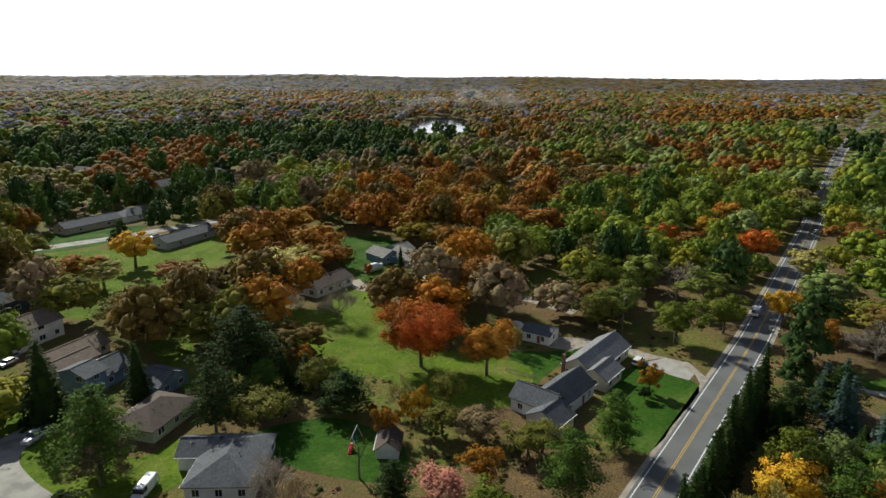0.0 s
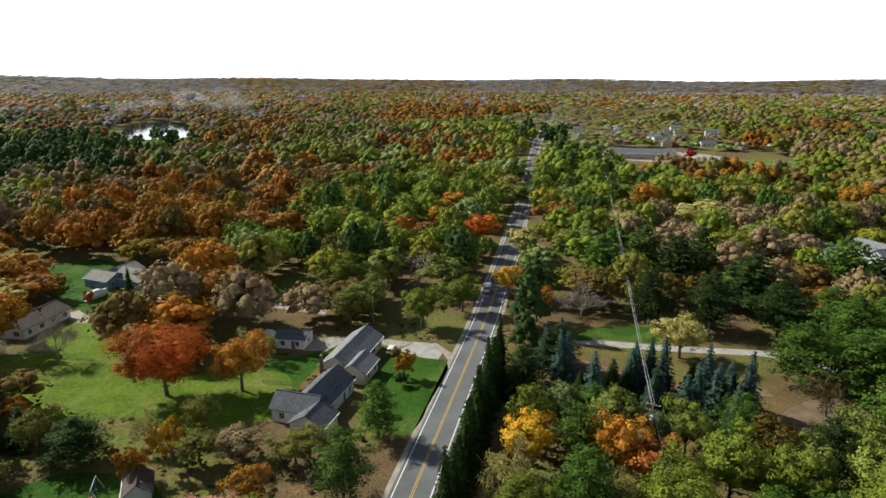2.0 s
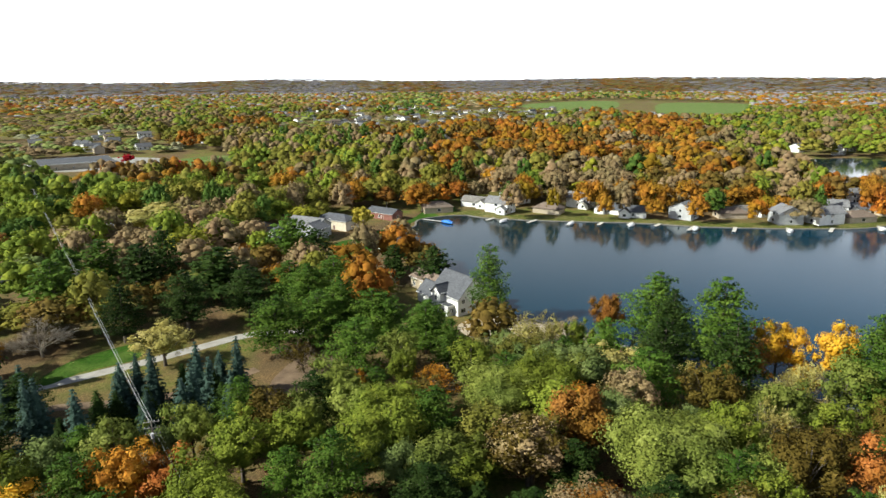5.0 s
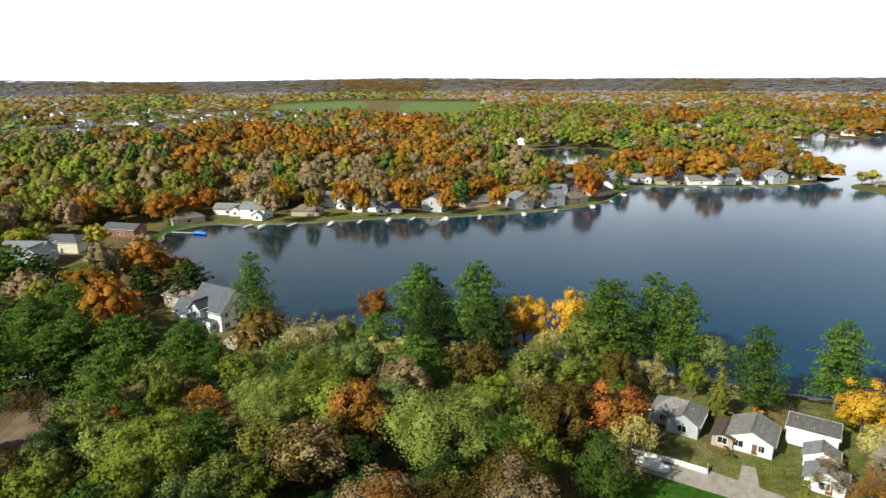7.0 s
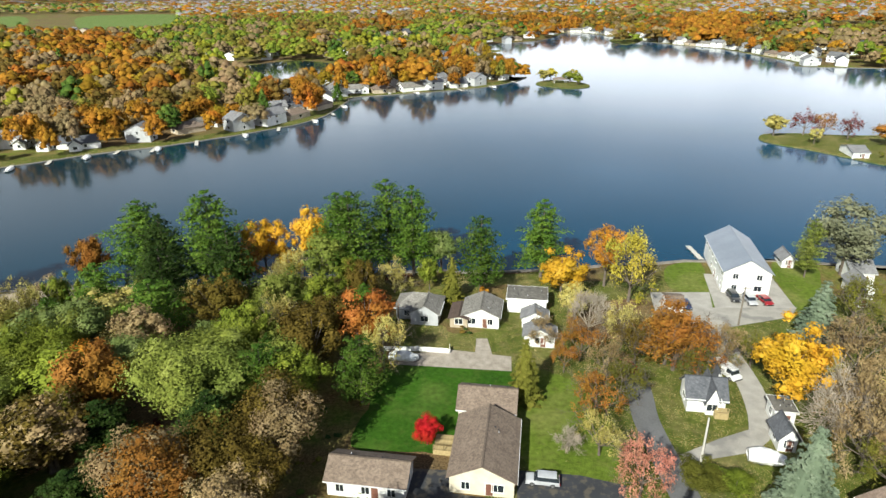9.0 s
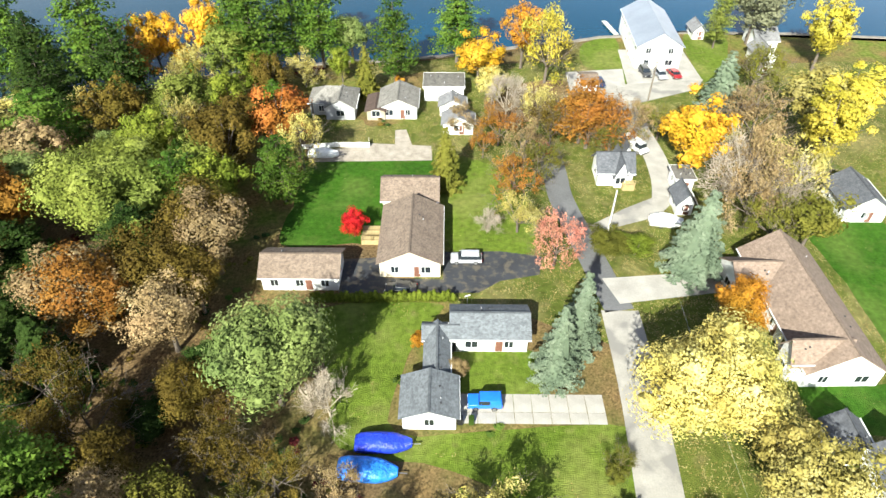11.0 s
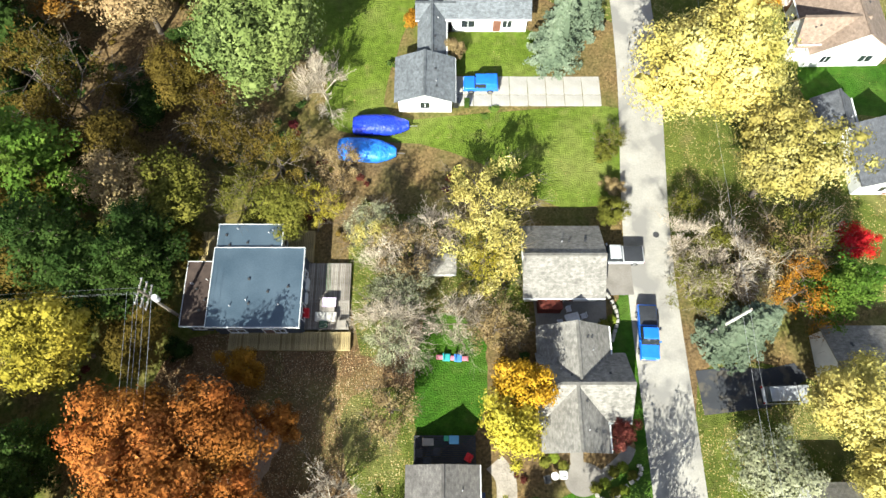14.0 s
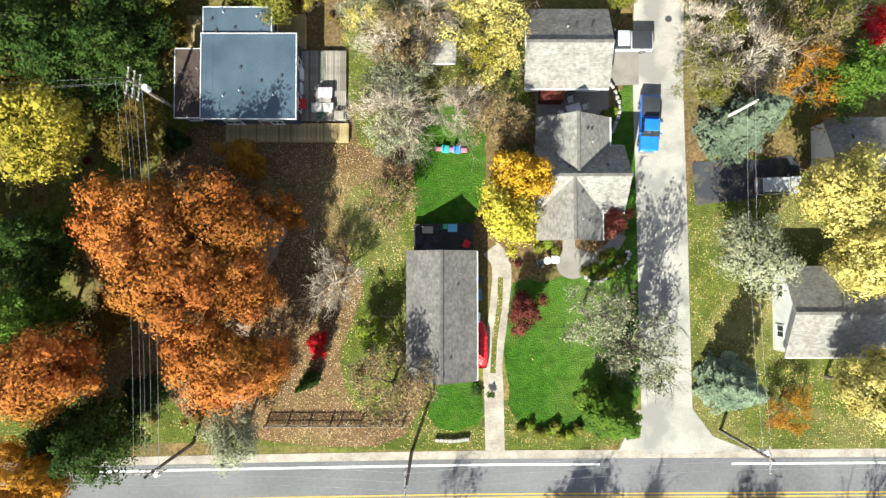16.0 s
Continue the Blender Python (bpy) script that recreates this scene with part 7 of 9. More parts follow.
vehicle("sedan", "white", -116.3, -298.3, 8, "white car before a ranch house")
vehicle("sedan", "white", -134.7, -249.5, 8, "white car beside a long grey house")
vehicle("sedan", "red", -132.6, -229.3, 10, "red and white car on a dark drive")

# ---- boats under covers ----
def tarp(name, c):
    m, nt, b = shader(name, 0.38)
    nt.links.new(blend(nt, noise_fac(nt, 1.2, 6.0), c, tuple(min(v * 1.7 + 0.01, 0.9) for v in c)), b.inputs["Base Color"])
    bump(nt, b, noise_fac(nt, 2.2, 5.0), 0.7, 0.15)
    return m


TARP = {"blue": tarp("blue_tarpaulin", (0.008, 0.03, 0.42)), "sky": tarp("light_blue_tarpaulin", (0.01, 0.13, 0.5)), "white": tarp("white_shrink_wrap", (0.7, 0.7, 0.69)), "red": tarp("red_tarpaulin", (0.5, 0.008, 0.012))}


def covered_boat(x, y, turn, L, W, H, cover, label, trailer=True):
    ob = thing("covered_boat", x, y, 0, turn, label, "boat", "boats under covers")
    rng = random.Random(int(x * 10))
    rings, sides, vs = 13, 12, []
    for i in range(rings):
        t = i / (rings - 1)
        w = W / 2 * min(1.0, (1.02 - t) ** 0.4 * 1.5) * (0.85 + 0.15 * min(t * 8, 1))
        top = H * (0.72 + 0.28 * math.sin(math.pi * min(t * 1.15, 1))) * (0.94 + 0.08 * rng.random())
        for k in range(sides):
            a = math.pi * k / (sides - 1)
            c, s = math.cos(a), math.sin(a)
            vs.append((-L / 2 + L * t, w * (abs(c) ** 0.6) * (1 if c > 0 else -1), 0.35 + (top - 0.35) * s ** 0.7 + rng.uniform(-0.02, 0.02)))
    fs = [(i * sides + k, i * sides + k + 1, (i + 1) * sides + k + 1, (i + 1) * sides + k) for i in range(rings - 1) for k in range(sides - 1)]
    fs += [tuple(range(sides)), tuple(reversed(range((rings - 1) * sides, rings * sides)))] + [tuple([i * sides for i in range(rings)] + [i * sides + sides - 1 for i in reversed(range(rings))])]
    part("cover", mesh_of("cover", vs, fs, [TARP[cover]], None, True), ob)
    if trailer:
        fr = Heap()
        fr.add(*tube((-L / 2 + 0.4, 0, 0.4), (L / 2 + 1.0, 0, 0.45), 0.06, 0.06, 4))
        for s in (-1, 1):
            fr.add(*tube((-L / 2 + 0.5, s * W * 0.3, 0.4), (L / 4, s * W * 0.3, 0.4), 0.05, 0.05, 4))
        part("trailer", fr.mesh("trailer", [RIM]), ob)
        for s in (-1, 1):
            w = part("wheel", WHEELS[0], ob)
            w.matrix_basis = pose(-L * 0.15, s * W * 0.42, 0.37)
            part("rim", WHEELS[1], w)
    PLOTS.append((x, y, L / 2))


covered_boat(-7.1, 40.1, 0, 6.6, 2.5, 1.7, "blue", "boat wrapped in deep blue tarpaulin on a trailer")
covered_boat(-8.6, 36.7, -4, 6.8, 2.9, 1.7, "sky", "boat wrapped in light blue tarpaulin on a trailer")
covered_boat(-23.2, 100.8, 0, 5.6, 2.3, 1.7, "white", "boat in white shrink wrap beside a fence")
covered_boat(4.2, -7.7, 90, 4.8, 1.5, 1.0, "red", "narrow boat under a red tarpaulin beside a house", False)
covered_boat(-140.7, -78.4, 60, 6.0, 2.3, 1.8, "white", "white covered boat behind a garage")
covered_boat(-237.7, 166.3, 10, 6.5, 2.6, 1.6, "sky", "boat under a bright blue cover at a dock", False)
covered_boat(35.8, 81.1, -8, 5.2, 2.3, 2.2, "white", "small white camper under a cover")
covered_boat(-155.7, -145.2, 175, 8.0, 2.5, 3.0, "white", "white travel trailer on a lawn")

# ---- poles and wires ----
POLE = surface("weathered_pole", (0.1, 0.08, 0.06), (0.22, 0.19, 0.15), 2.0, 0.9)
PALE_POLE = surface("pale_bleached_pole", (0.4, 0.38, 0.34), (0.58, 0.55, 0.5), 2.0, 0.85)
# dark and rough so that the nearest wires show no white glint
DARK_WIRE = surface("rough_dark_wire", (0.04, 0.045, 0.04), (0.09, 0.095, 0.09), 1.0, 0.7, 10.0, 0.001)
WIRE = surface("aluminium_wire", (0.3, 0.3, 0.31), (0.42, 0.42, 0.42), 1.0, 0.4, 10.0, 0.001, 0.6)


def utility_pole(x, y, h, turn, label, arms=2, mat=None, can=True):
    ob = thing("utility_pole", x, y, 0, turn, label, "pole", "utility poles")
    shaft = Heap()
    shaft.add(*tube((0, 0, -0.3), (0, 0, h), 0.19, 0.12, 10))
    part("shaft", shaft.mesh("shaft", [mat or POLE], True), ob)
    for k in range(arms):
        z = h - 0.4 - 1.1 * k
        arm = part("cross_arm", box_mesh("cross_arm", -1.25, 1.25, 0.1, 0.22, -0.06, 0.06, GREY_WOOD, 0.015), ob)
        arm.matrix_basis = pose(0, 0, z)
        for px in (-1.1, -0.45, 0.45, 1.1):
            part("insulator", INSULATOR_MESH, arm).matrix_basis = pose(px, 0.16, 0.06)
    if can:
        c = part("transformer", drum(0.28, 0.42, INSULATOR, "transformer"), ob)
        c.matrix_basis = pose(0, -0.45, h - 2.6, 90)
    PLOTS.append((x, y, 0.8))
    return x, y, h


cap = Heap()
cap.add(*tube((0, 0, 0), (0, 0, 0.22), 0.07, 0.05, 6))
INSULATOR_MESH = cap.mesh("insulator", [INSULATOR])


def wires(a, b, offsets, sag=1.0):
    """Wires strung from pole to pole."""
    (ax, ay, ah), (bx, by, bh) = a, b
    d = Vector((bx - ax, by - ay)).normalized()
    n = Vector((-d.y, d.x))
    ob = thing("power_line", ax, ay, 0, 0, "slack aluminium wires strung between utility poles", "power line")
    for off, drop in offsets:
        pts = [((bx - ax) * i / 16 + n.x * off, (by - ay) * i / 16 + n.y * off, ah + (bh - ah) * i / 16 - drop - sag * i / 4 * (1 - i / 16)) for i in range(17)]
        hp = Heap()
        hp.add(*cable(pts, 0.03 if offsets is CLOSE_SET else 0.012))
        part("wire", hp.mesh("wire", [DARK_WIRE if offsets is NEAR_SET else WIRE]), ob)


P1 = utility_pole(-26.8, 16.3, 12, 85, "tall utility pole with cross arms among trees", 3)
P2 = utility_pole(-25.4, -17.9, 10.6, 0, "utility pole with transformer at the roadside", 2)
P3 = utility_pole(-2.9, -18.8, 9.7, 90, "slim utility pole at the roadside", 1, can=False)
P4 = utility_pole(29.0, -16.6, 10.6, 90, "utility pole leaning over the road corner", 1)
P5 = utility_pole(28.0, 14.9, 10.7, 0, "pale bleached pole beside a street", 0, PALE_POLE, False)
P6 = utility_pole(25.6, 77.6, 9.5, 0, "pale wooden pole beside a dusty loop", 0, PALE_POLE, False)
P7 = utility_pole(42.8, 123.0, 9.0, 0, "dark wooden pole beside the turning place", 1, can=False)
P8 = utility_pole(-104.0, 13.2, 12, 70, "tall utility pole above a stand of spruces", 3)
P9 = utility_pole(-205.4, 12.0, 13, 70, "tall utility pole among pines", 2)
P10 = utility_pole(-378.0, 9.6, 13, 70, "utility pole far along the line", 2)
P11 = utility_pole(-25.1, 105.4, 9.0, 0, "thin pole behind a covered boat", 0, can=False)
P12 = utility_pole(-155.2, -55.4, 10, 0, "utility pole behind a long house", 1)
P13 = utility_pole(-66.8, -66.9, 6, 0, "garden lamp post with a white lantern", 0, can=False)
FOUR = ((-1.1, 0.2), (-0.45, 0.2), (0.45, 0.2), (1.1, 0.2), (-0.6, 1.3), (0.6, 1.3))
CLOSE_SET = ((-0.2, 0.2), (0.1, 0.5), (0.3, 0.25))
NEAR_SET = ((-0.25, 0.2), (0.1, 0.5), (0.3, 0.25))
THREE = ((-0.8, 0.3), (0.0, 0.2), (0.8, 0.3))
for a, b, o in ((P1, P2, FOUR), (P2, P3, THREE), (P3, P4, THREE), (P4, (95.0, -17.0, 10.5), THREE), (P1, P8, NEAR_SET), (P8, P9, CLOSE_SET), (P9, P10, CLOSE_SET), (P2, (-75.0, -18.0, 10.5), THREE), (P4, P5, ((0.0, 0.3), (0.3, 1.2))), (P5, (30.0, 62.0, 8.0), ((0.0, 0.3),))):
    wires(a, b, o, 0.9)

# ---- decks, fences and garden things ----
def deck(x, y, lx, ly, z, along, mat, label, rail=True):
    """A raised deck with a board to every 14 cm."""
    ob = thing("deck", x, y, 0, 0, label, "deck")
    n = max(2, int((lx if along == "y" else ly) / 0.19))
    me = box_mesh("board", -0.08, 0.08, -(ly if along == "y" else lx) / 2, (ly if along == "y" else lx) / 2, z - 0.035, z, mat)
    for i in range(n):
        t = -0.5 + (i + 0.5) / n
        part("board", me, ob).matrix_basis = pose(t * lx, 0, 0) if along == "y" else pose(0, t * ly, 0, 0, 0, 90)
    fr = Heap()
    for a in ((-lx / 2, lx / 2, -ly / 2, -ly / 2 + 0.08), (-lx / 2, lx / 2, ly / 2 - 0.08, ly / 2), (-lx / 2, -lx / 2 + 0.08, -ly / 2 + 0.08, ly / 2 - 0.08), (lx / 2 - 0.08, lx / 2, -ly / 2 + 0.08, ly / 2 - 0.08)):
        fr.add(*box_faces(*a, 0.0, z - 0.04))
    part("deck_frame", fr.mesh("deck_frame", [mat]), ob)
    if rail:
        rl = Heap()
        for i in range(int(lx / 1.5) + 1):
            px = -lx / 2 + 0.05 + i * (lx - 0.1) / max(int(lx / 1.5), 1)
            rl.add(*box_faces(px - 0.05, px + 0.05, -ly / 2, -ly / 2 + 0.1, z, z + 0.95))
        rl.add(*box_faces(-lx / 2, lx / 2, -ly / 2 - 0.02, -ly / 2 + 0.12, z + 0.95, z + 1.0))
        part("railing", rl.mesh("railing", [mat]), ob)
    PLOTS.append((x, y, max(lx, ly) / 2))


DARK_DECK = surface("dark_stained_boards", (0.02, 0.02, 0.022), (0.045, 0.045, 0.05), 1.0, 0.8, 14.0)
PALE_WOOD = board_material("pale_new_boards", (0.2, 0.145, 0.06), (0.4, 0.31, 0.15))
WORN_BOARDS = board_material("grey_worn_boards", (0.16, 0.14, 0.12), (0.3, 0.27, 0.235))
deck(-15.8, 14.2, 12.7, 1.9, 0.6, "y", PALE_WOOD, "pale yellow wooden deck along a flat-roofed house", False)
deck(-12.3, 20.7, 5.1, 4.2, 0.5, "y", WORN_BOARDS, "grey weathered wooden platform with a ladder on it", False)
deck(-12.3, 17.0, 5.1, 3.1, 0.45, "y", WORN_BOARDS, "grey worn deck with boxes beside a house", False)
deck(-15.8, 24.8, 3.6, 3.6, 0.6, "y", PALE_WOOD, "pale yellow wooden deck behind a house", False)
deck(-25.7, 24.8, 1.6, 3.3, 0.6, "y", PALE_WOOD, "narrow pale wooden deck at a house corner", False)
deck(0.4, 3.3, 6.1, 2.8, 0.7, "x", DARK_DECK, "dark stained deck with garden chairs", True)
deck(-11.8, 77.5, 3.3, 3.8, 0.8, "x", PALE_WOOD, "pale deck with steps beside a brown-roofed house", True)
deck(31.7, 91.3, 2.1, 1.7, 1.2, "x", PALE_WOOD, "small raised deck with railing", True)


def fence(points, h, mat, label, gap=0.13, board=0.09):
    """Posts and upright pickets along a line."""
    ob = thing("fence", points[0][0], points[0][1], 0, 0, label, "fence")
    o = Vector(points[0])
    pk = box_mesh("picket", -board / 2, board / 2, -0.012, 0.012, 0.06, h, mat)
    po = box_mesh("post", -0.06, 0.06, -0.06, 0.06, -0.1, h + 0.1, mat, 0.01)
    for a, b in zip(points, points[1:]):
        a, b = Vector(a) - o, Vector(b) - o
        d = b - a
        turn = math.degrees(math.atan2(d.y, d.x))
        for i in range(int(d.length / 2.2) + 1):
            p = a + d * min(i * 2.2 / d.length, 1)
            part("post", po, ob).matrix_basis = pose(p.x, p.y, 0, 0, 0, turn)
        for z in (0.3, h - 0.2):
            hp = Heap()
            hp.add(*box_faces(0, d.length, 0.015, 0.05, z, z + 0.08))
            part("rail", hp.mesh("rail", [mat]), ob).matrix_basis = pose(a.x, a.y, 0, 0, 0, turn)
        for i in range(int(d.length / gap)):
            p = a + d * ((i + 0.5) * gap / d.length)
            part("picket", pk, ob).matrix_basis = pose(p.x, p.y, 0, 0, 0, turn)


fence(pairs(-17.9, -16.0, -10.4, -16.0, -3.5, -16.0), 1.1, GREY_WOOD, "weathered grey picket fence along the road", 0.2, 0.1)
fence(pairs(-27.8, 103.1, -21.1, 104.0, -14.9, 104.1, -15.2, 106.1), 1.1, TRIM, "white vinyl fence behind a covered boat", 0.3, 0.28)
fence(pairs(-116.4, -67.9, -116.8, -63.9, -117.1, -60.1), 1.0, GREY_WOOD, "low grey fence across a back lawn", 0.4, 0.08)

ob = thing("hedge", -17.8, 62.7, 0, 0, "row of clipped bright green arborvitae shrubs", "hedge")
ax, ay, bx, by = -19.0, 63.1, 1.0, 63.5
bush = Heap()
rng = np.random.default_rng(8)
bush.leaves(leaf_cloud(rng, [(np.array([0, 0, 0.55]), 0.55), (np.array([0, 0, 1.1]), 0.45), (np.array([0, 0, 1.6]), 0.28)], 420, 0.2))
bush_mesh = bush.mesh("shrub", [LEAF["green"]])
brown_mesh = bush.mesh("shrub", [LEAF["olive"]])
for i in range(30):
    t = i / 29
    part("shrub", bush_mesh, ob).matrix_basis = pose(ax + (bx - ax) * t - ob.location.x, ay + (by - ay) * t - ob.location.y, 0, 0, 0, i * 47) @ Matrix.Diagonal((1.1, 1.0, 1.0 + 0.2 * math.sin(i * 2.1), 1))

# slabs of the concrete drive
ob = tagged(thing("driveway", 10.6, 45.4, 0.02, 0, "pale concrete drive of separate slabs", "driveway"), kind="structure")
x0, y0, lx, ly = 10.6, 45.3, 17.8, 4.3
for i in range(8):
    for j in range(2):
        w, d = lx / 8 - 0.06, ly * (0.62 if j == 0 else 0.38) - 0.06
        me = box_mesh("slab", -w / 2, w / 2, -d / 2, d / 2, -0.05, 0.012 + 0.01 * ((i * 3 + j) % 3), CONCRETE)
        part("slab", me, ob).matrix_basis = pose(x0 - lx / 2 + lx / 8 * (i + 0.5) - ob.location.x, y0 + (ly * 0.19 if j == 0 else -ly * 0.31) - ob.location.y, 0, 0, 0, 0.6 * ((i * 5 + j) % 3 - 1))
OPEN.append([(x0 - lx / 2, y0 - ly / 2), (x0 + lx / 2, y0 - ly / 2), (x0 + lx / 2, y0 + ly / 2), (x0 - lx / 2, y0 + ly / 2)])

# garden table with four chairs
def patio_set(x, y, label, mat):
    ob = thing("garden_table", x, y, 0.04, 15, label, "table")
    part("tabletop", box_mesh("tabletop", -0.75, 0.75, -0.55, 0.55, 0.7, 0.74, mat, 0.015), ob)
    for a in (-0.65, 0.65):
        for b in (-0.45, 0.45):
            part("leg", box_mesh("leg", -0.03, 0.03, -0.03, 0.03, 0, 0.7, mat), ob).matrix_basis = pose(a, b, 0)
    for i, (a, b, t) in enumerate(((0, -1.1, 0), (0, 1.1, 180), (-1.3, 0, -90), (1.3, 0, 90))):
        m = pose(x, y, 0.04, 0, 0, 15) @ pose(a, b, 0, 0, 0, t)
        c = thing("garden_chair", 0, 0, 0, 0, "pale garden chair at a patio table", "chair", "garden chairs")
        c.matrix_basis = m
        part("seat", box_mesh("seat", -0.28, 0.28, -0.28, 0.28, 0.4, 0.45, mat, 0.015), c)
        part("backrest", box_mesh("backrest", -0.28, 0.28, -0.3, -0.25, 0.45, 0.95, mat, 0.015), c)
        for p in (-0.24, 0.24):
            for q in (-0.24, 0.24):
                part("leg", box_mesh("leg", -0.02, 0.02, -0.02, 0.02, 0, 0.4, mat), c).matrix_basis = pose(p, q, 0)


patio_set(13.9, 16.6, "pale grey garden table on a stone patio", INSULATOR)


def chair(x, y, z, turn, mat, label):
    """A low garden chair with arms."""
    c = thing("garden_chair", x, y, z, turn, label, "chair", "garden chairs")
    part("seat", box_mesh("seat", -0.32, 0.32, -0.32, 0.32, 0.34, 0.42, mat, 0.02), c)
    part("backrest", box_mesh("backrest", -0.32, 0.32, -0.38, -0.3, 0.4, 0.95, mat, 0.02), c)
    for p in (-0.34, 0.34):
        part("armrest", box_mesh("armrest", p - 0.05, p + 0.05, -0.32, 0.32, 0.58, 0.63, mat, 0.015), c)
        for q in (-0.28, 0.28):
            part("leg", box_mesh("leg", p - 0.03, p + 0.03, q - 0.03, q + 0.03, 0, 0.58, mat), c)


DARK_WICKER = surface("dark_wicker", (0.03, 0.03, 0.033), (0.075, 0.075, 0.08), 4.0, 0.8, 30.0)
for px, py, a in ((-2.1, 3.0, -90), (-0.4, 3.1, 90), (-1.3, 2.3, 0)):
    chair(px, py, 0.7, a, DARK_WICKER, "dark wicker garden chair on a dark deck")
chair(2.7, 2.6, 0.7, 60, TARP["red"], "red garden chair on a dark deck")
ob = thing("garden_table", -1.25, 4.05, 0.7, 0, "low grey garden table on a dark deck", "table")
part("tabletop", box_mesh("tabletop", -0.55, 0.55, -0.35, 0.35, 0.42, 0.46, GREY_WOOD, 0.01), ob)
for a in (-0.48, 0.48):
    for b in (-0.28, 0.28):
        part("leg", box_mesh("leg", a - 0.03, a + 0.03, b - 0.03, b + 0.03, 0, 0.42, GREY_WOOD), ob)



def crate(x, y, z, lx, ly, h, colour, name, label, turn=0):
    ob = thing(name, x, y, z, turn, label, name.replace("_", " "))
    part("body", box_mesh("body", -lx / 2, lx / 2, -ly / 2, ly / 2, 0, h, colour, 0.04), ob)
    part("lid", box_mesh("lid", -lx / 2 - 0.03, lx / 2 + 0.03, -ly / 2 - 0.03, ly / 2 + 0.03, h, h + 0.06, colour, 0.02), ob)


crate(-12.0, 17.9, 0.45, 1.5, 1.3, 0.6, GREY_WOOD, "storage_box", "pale storage box on a grey deck")
crate(-14.4, 20.2, 0.5, 0.6, 1.2, 0.8, TRIM, "storage_box", "white box beside a house wall")
crate(-14.2, 17.1, 0.45, 0.6, 0.9, 0.7, TARP["red"], "storage_box", "red box beside a house wall")
crate(1.3, 4.25, 0.7, 0.9, 0.75, 0.5, paint("pale_blue_plastic", (0.12, 0.4, 0.62)), "toy_box", "pale blue plastic toy box on a deck")
crate(0.55, 4.4, 0.7, 0.4, 0.45, 0.4, paint("green_plastic", (0.03, 0.35, 0.16)), "storage_box", "small green plastic tub on a deck")
crate(3.9, -2.6, 0.0, 0.7, 1.1, 0.8, paint("slate_blue_plastic", (0.1, 0.2, 0.33)), "storage_box", "slate blue bin beside a bungalow wall")
crate(3.95, -1.0, 0.0, 0.6, 0.8, 0.9, PAINT["navy"], "rubbish_bin", "dark blue rubbish bin beside a bungalow wall")
crate(3.7, -4.9, 0.0, 0.8, 0.9, 1.3, TRIM, "storage_box", "white cabinet beside a red-covered boat")
crate(-12.1, 16.7, 0.45, 2.2, 0.9, 0.55, PALE_POLE, "bench", "pale wooden bench strewn with boxes")
crate(-11.8, 18.2, 1.06, 1.4, 1.0, 0.12, paint("lilac_cloth", (0.55, 0.46, 0.6)), "mattress", "folded lilac mattress on a storage box")
crate(-14.5, 18.7, 0.45, 0.6, 1.1, 0.7, TRIM, "storage_box", "white box under the eaves of a house")
crate(-12.3, 15.9, 0.45, 0.8, 0.6, 0.6, LEAF["teal"], "storage_box", "dark green tub on a grey deck")
crate(-10.4, 15.9, 0.45, 0.9, 0.8, 0.5, GREY_WOOD, "storage_box", "grey wooden crate on a worn deck")
crate(1.8, 43.2, 0.05, 0.6, 0.7, 1.1, PAINT["black"], "rubbish_bin", "dark rubbish bin beside a drive")
crate(3.1, 43.2, 0.05, 0.6, 0.7, 1.1, LEAF["dark"], "rubbish_bin", "dark green rubbish bin beside a drive")
crate(40.1, 8.0, 0.05, 0.7, 0.7, 1.1, LEAF["dark"], "rubbish_bin", "green rubbish bin beside a white garage")
# plain red box standing in for a dark red canopy
crate(11.5, 18.0, 0.04, 2.4, 1.4, 1.8, LEAF["maroon"], "garden_cabinet", "dark red box in place of a canopy on a patio")

ob = thing("bistro_table", 11.1, 0.9, 0.03, 0, "small round white metal table on a stone patio", "table")
top = part("tabletop", drum(0.38, 0.02, TRIM, "tabletop", 18), ob)
top.matrix_basis = pose(0, 0, 0.72, 90)
hp = Heap()
hp.add(*tube((0, 0, 0), (0, 0, 0.7), 0.04, 0.03, 8))
part("pedestal", hp.mesh("pedestal", [TRIM]), ob)
chair(11.9, 1.0, 0.03, 90, TRIM, "white metal chair at a small round table")
chair(10.4, 0.6, 0.03, -80, DARK_WICKER, "dark wicker chair beside a small round table")

# ladder on the platform
ob = thing("ladder", -12.2, 21.2, 0.52, 4, "green ladder lying on a wooden deck", "ladder")
for s in (-0.2, 0.2):
    part("stile", box_mesh("stile", s - 0.03, s + 0.03, -1.6, 1.6, 0, 0.06, LEAF["blue"]), ob)
for i in range(10):
    part("rung", box_mesh("rung", -0.2, 0.2, -1.45 + 0.32 * i, -1.41 + 0.32 * i, 0.01, 0.05, LEAF["blue"]), ob)

# toy on the back lawn
PINK = paint("pink_plastic", (0.62, 0.2, 0.27))
ob = thing("toy", 1.2, 12.5, 0.02, -3, "pink plastic see-saw with a teal and a blue seat", "toy")
part("plank", slab([(-1.7, 0.12), (-1.6, 0.3), (0.0, 0.2), (1.6, 0.3), (1.7, 0.12), (0.0, 0.0)], 0.26, 0.04, PINK, "plank", 0.05), ob)
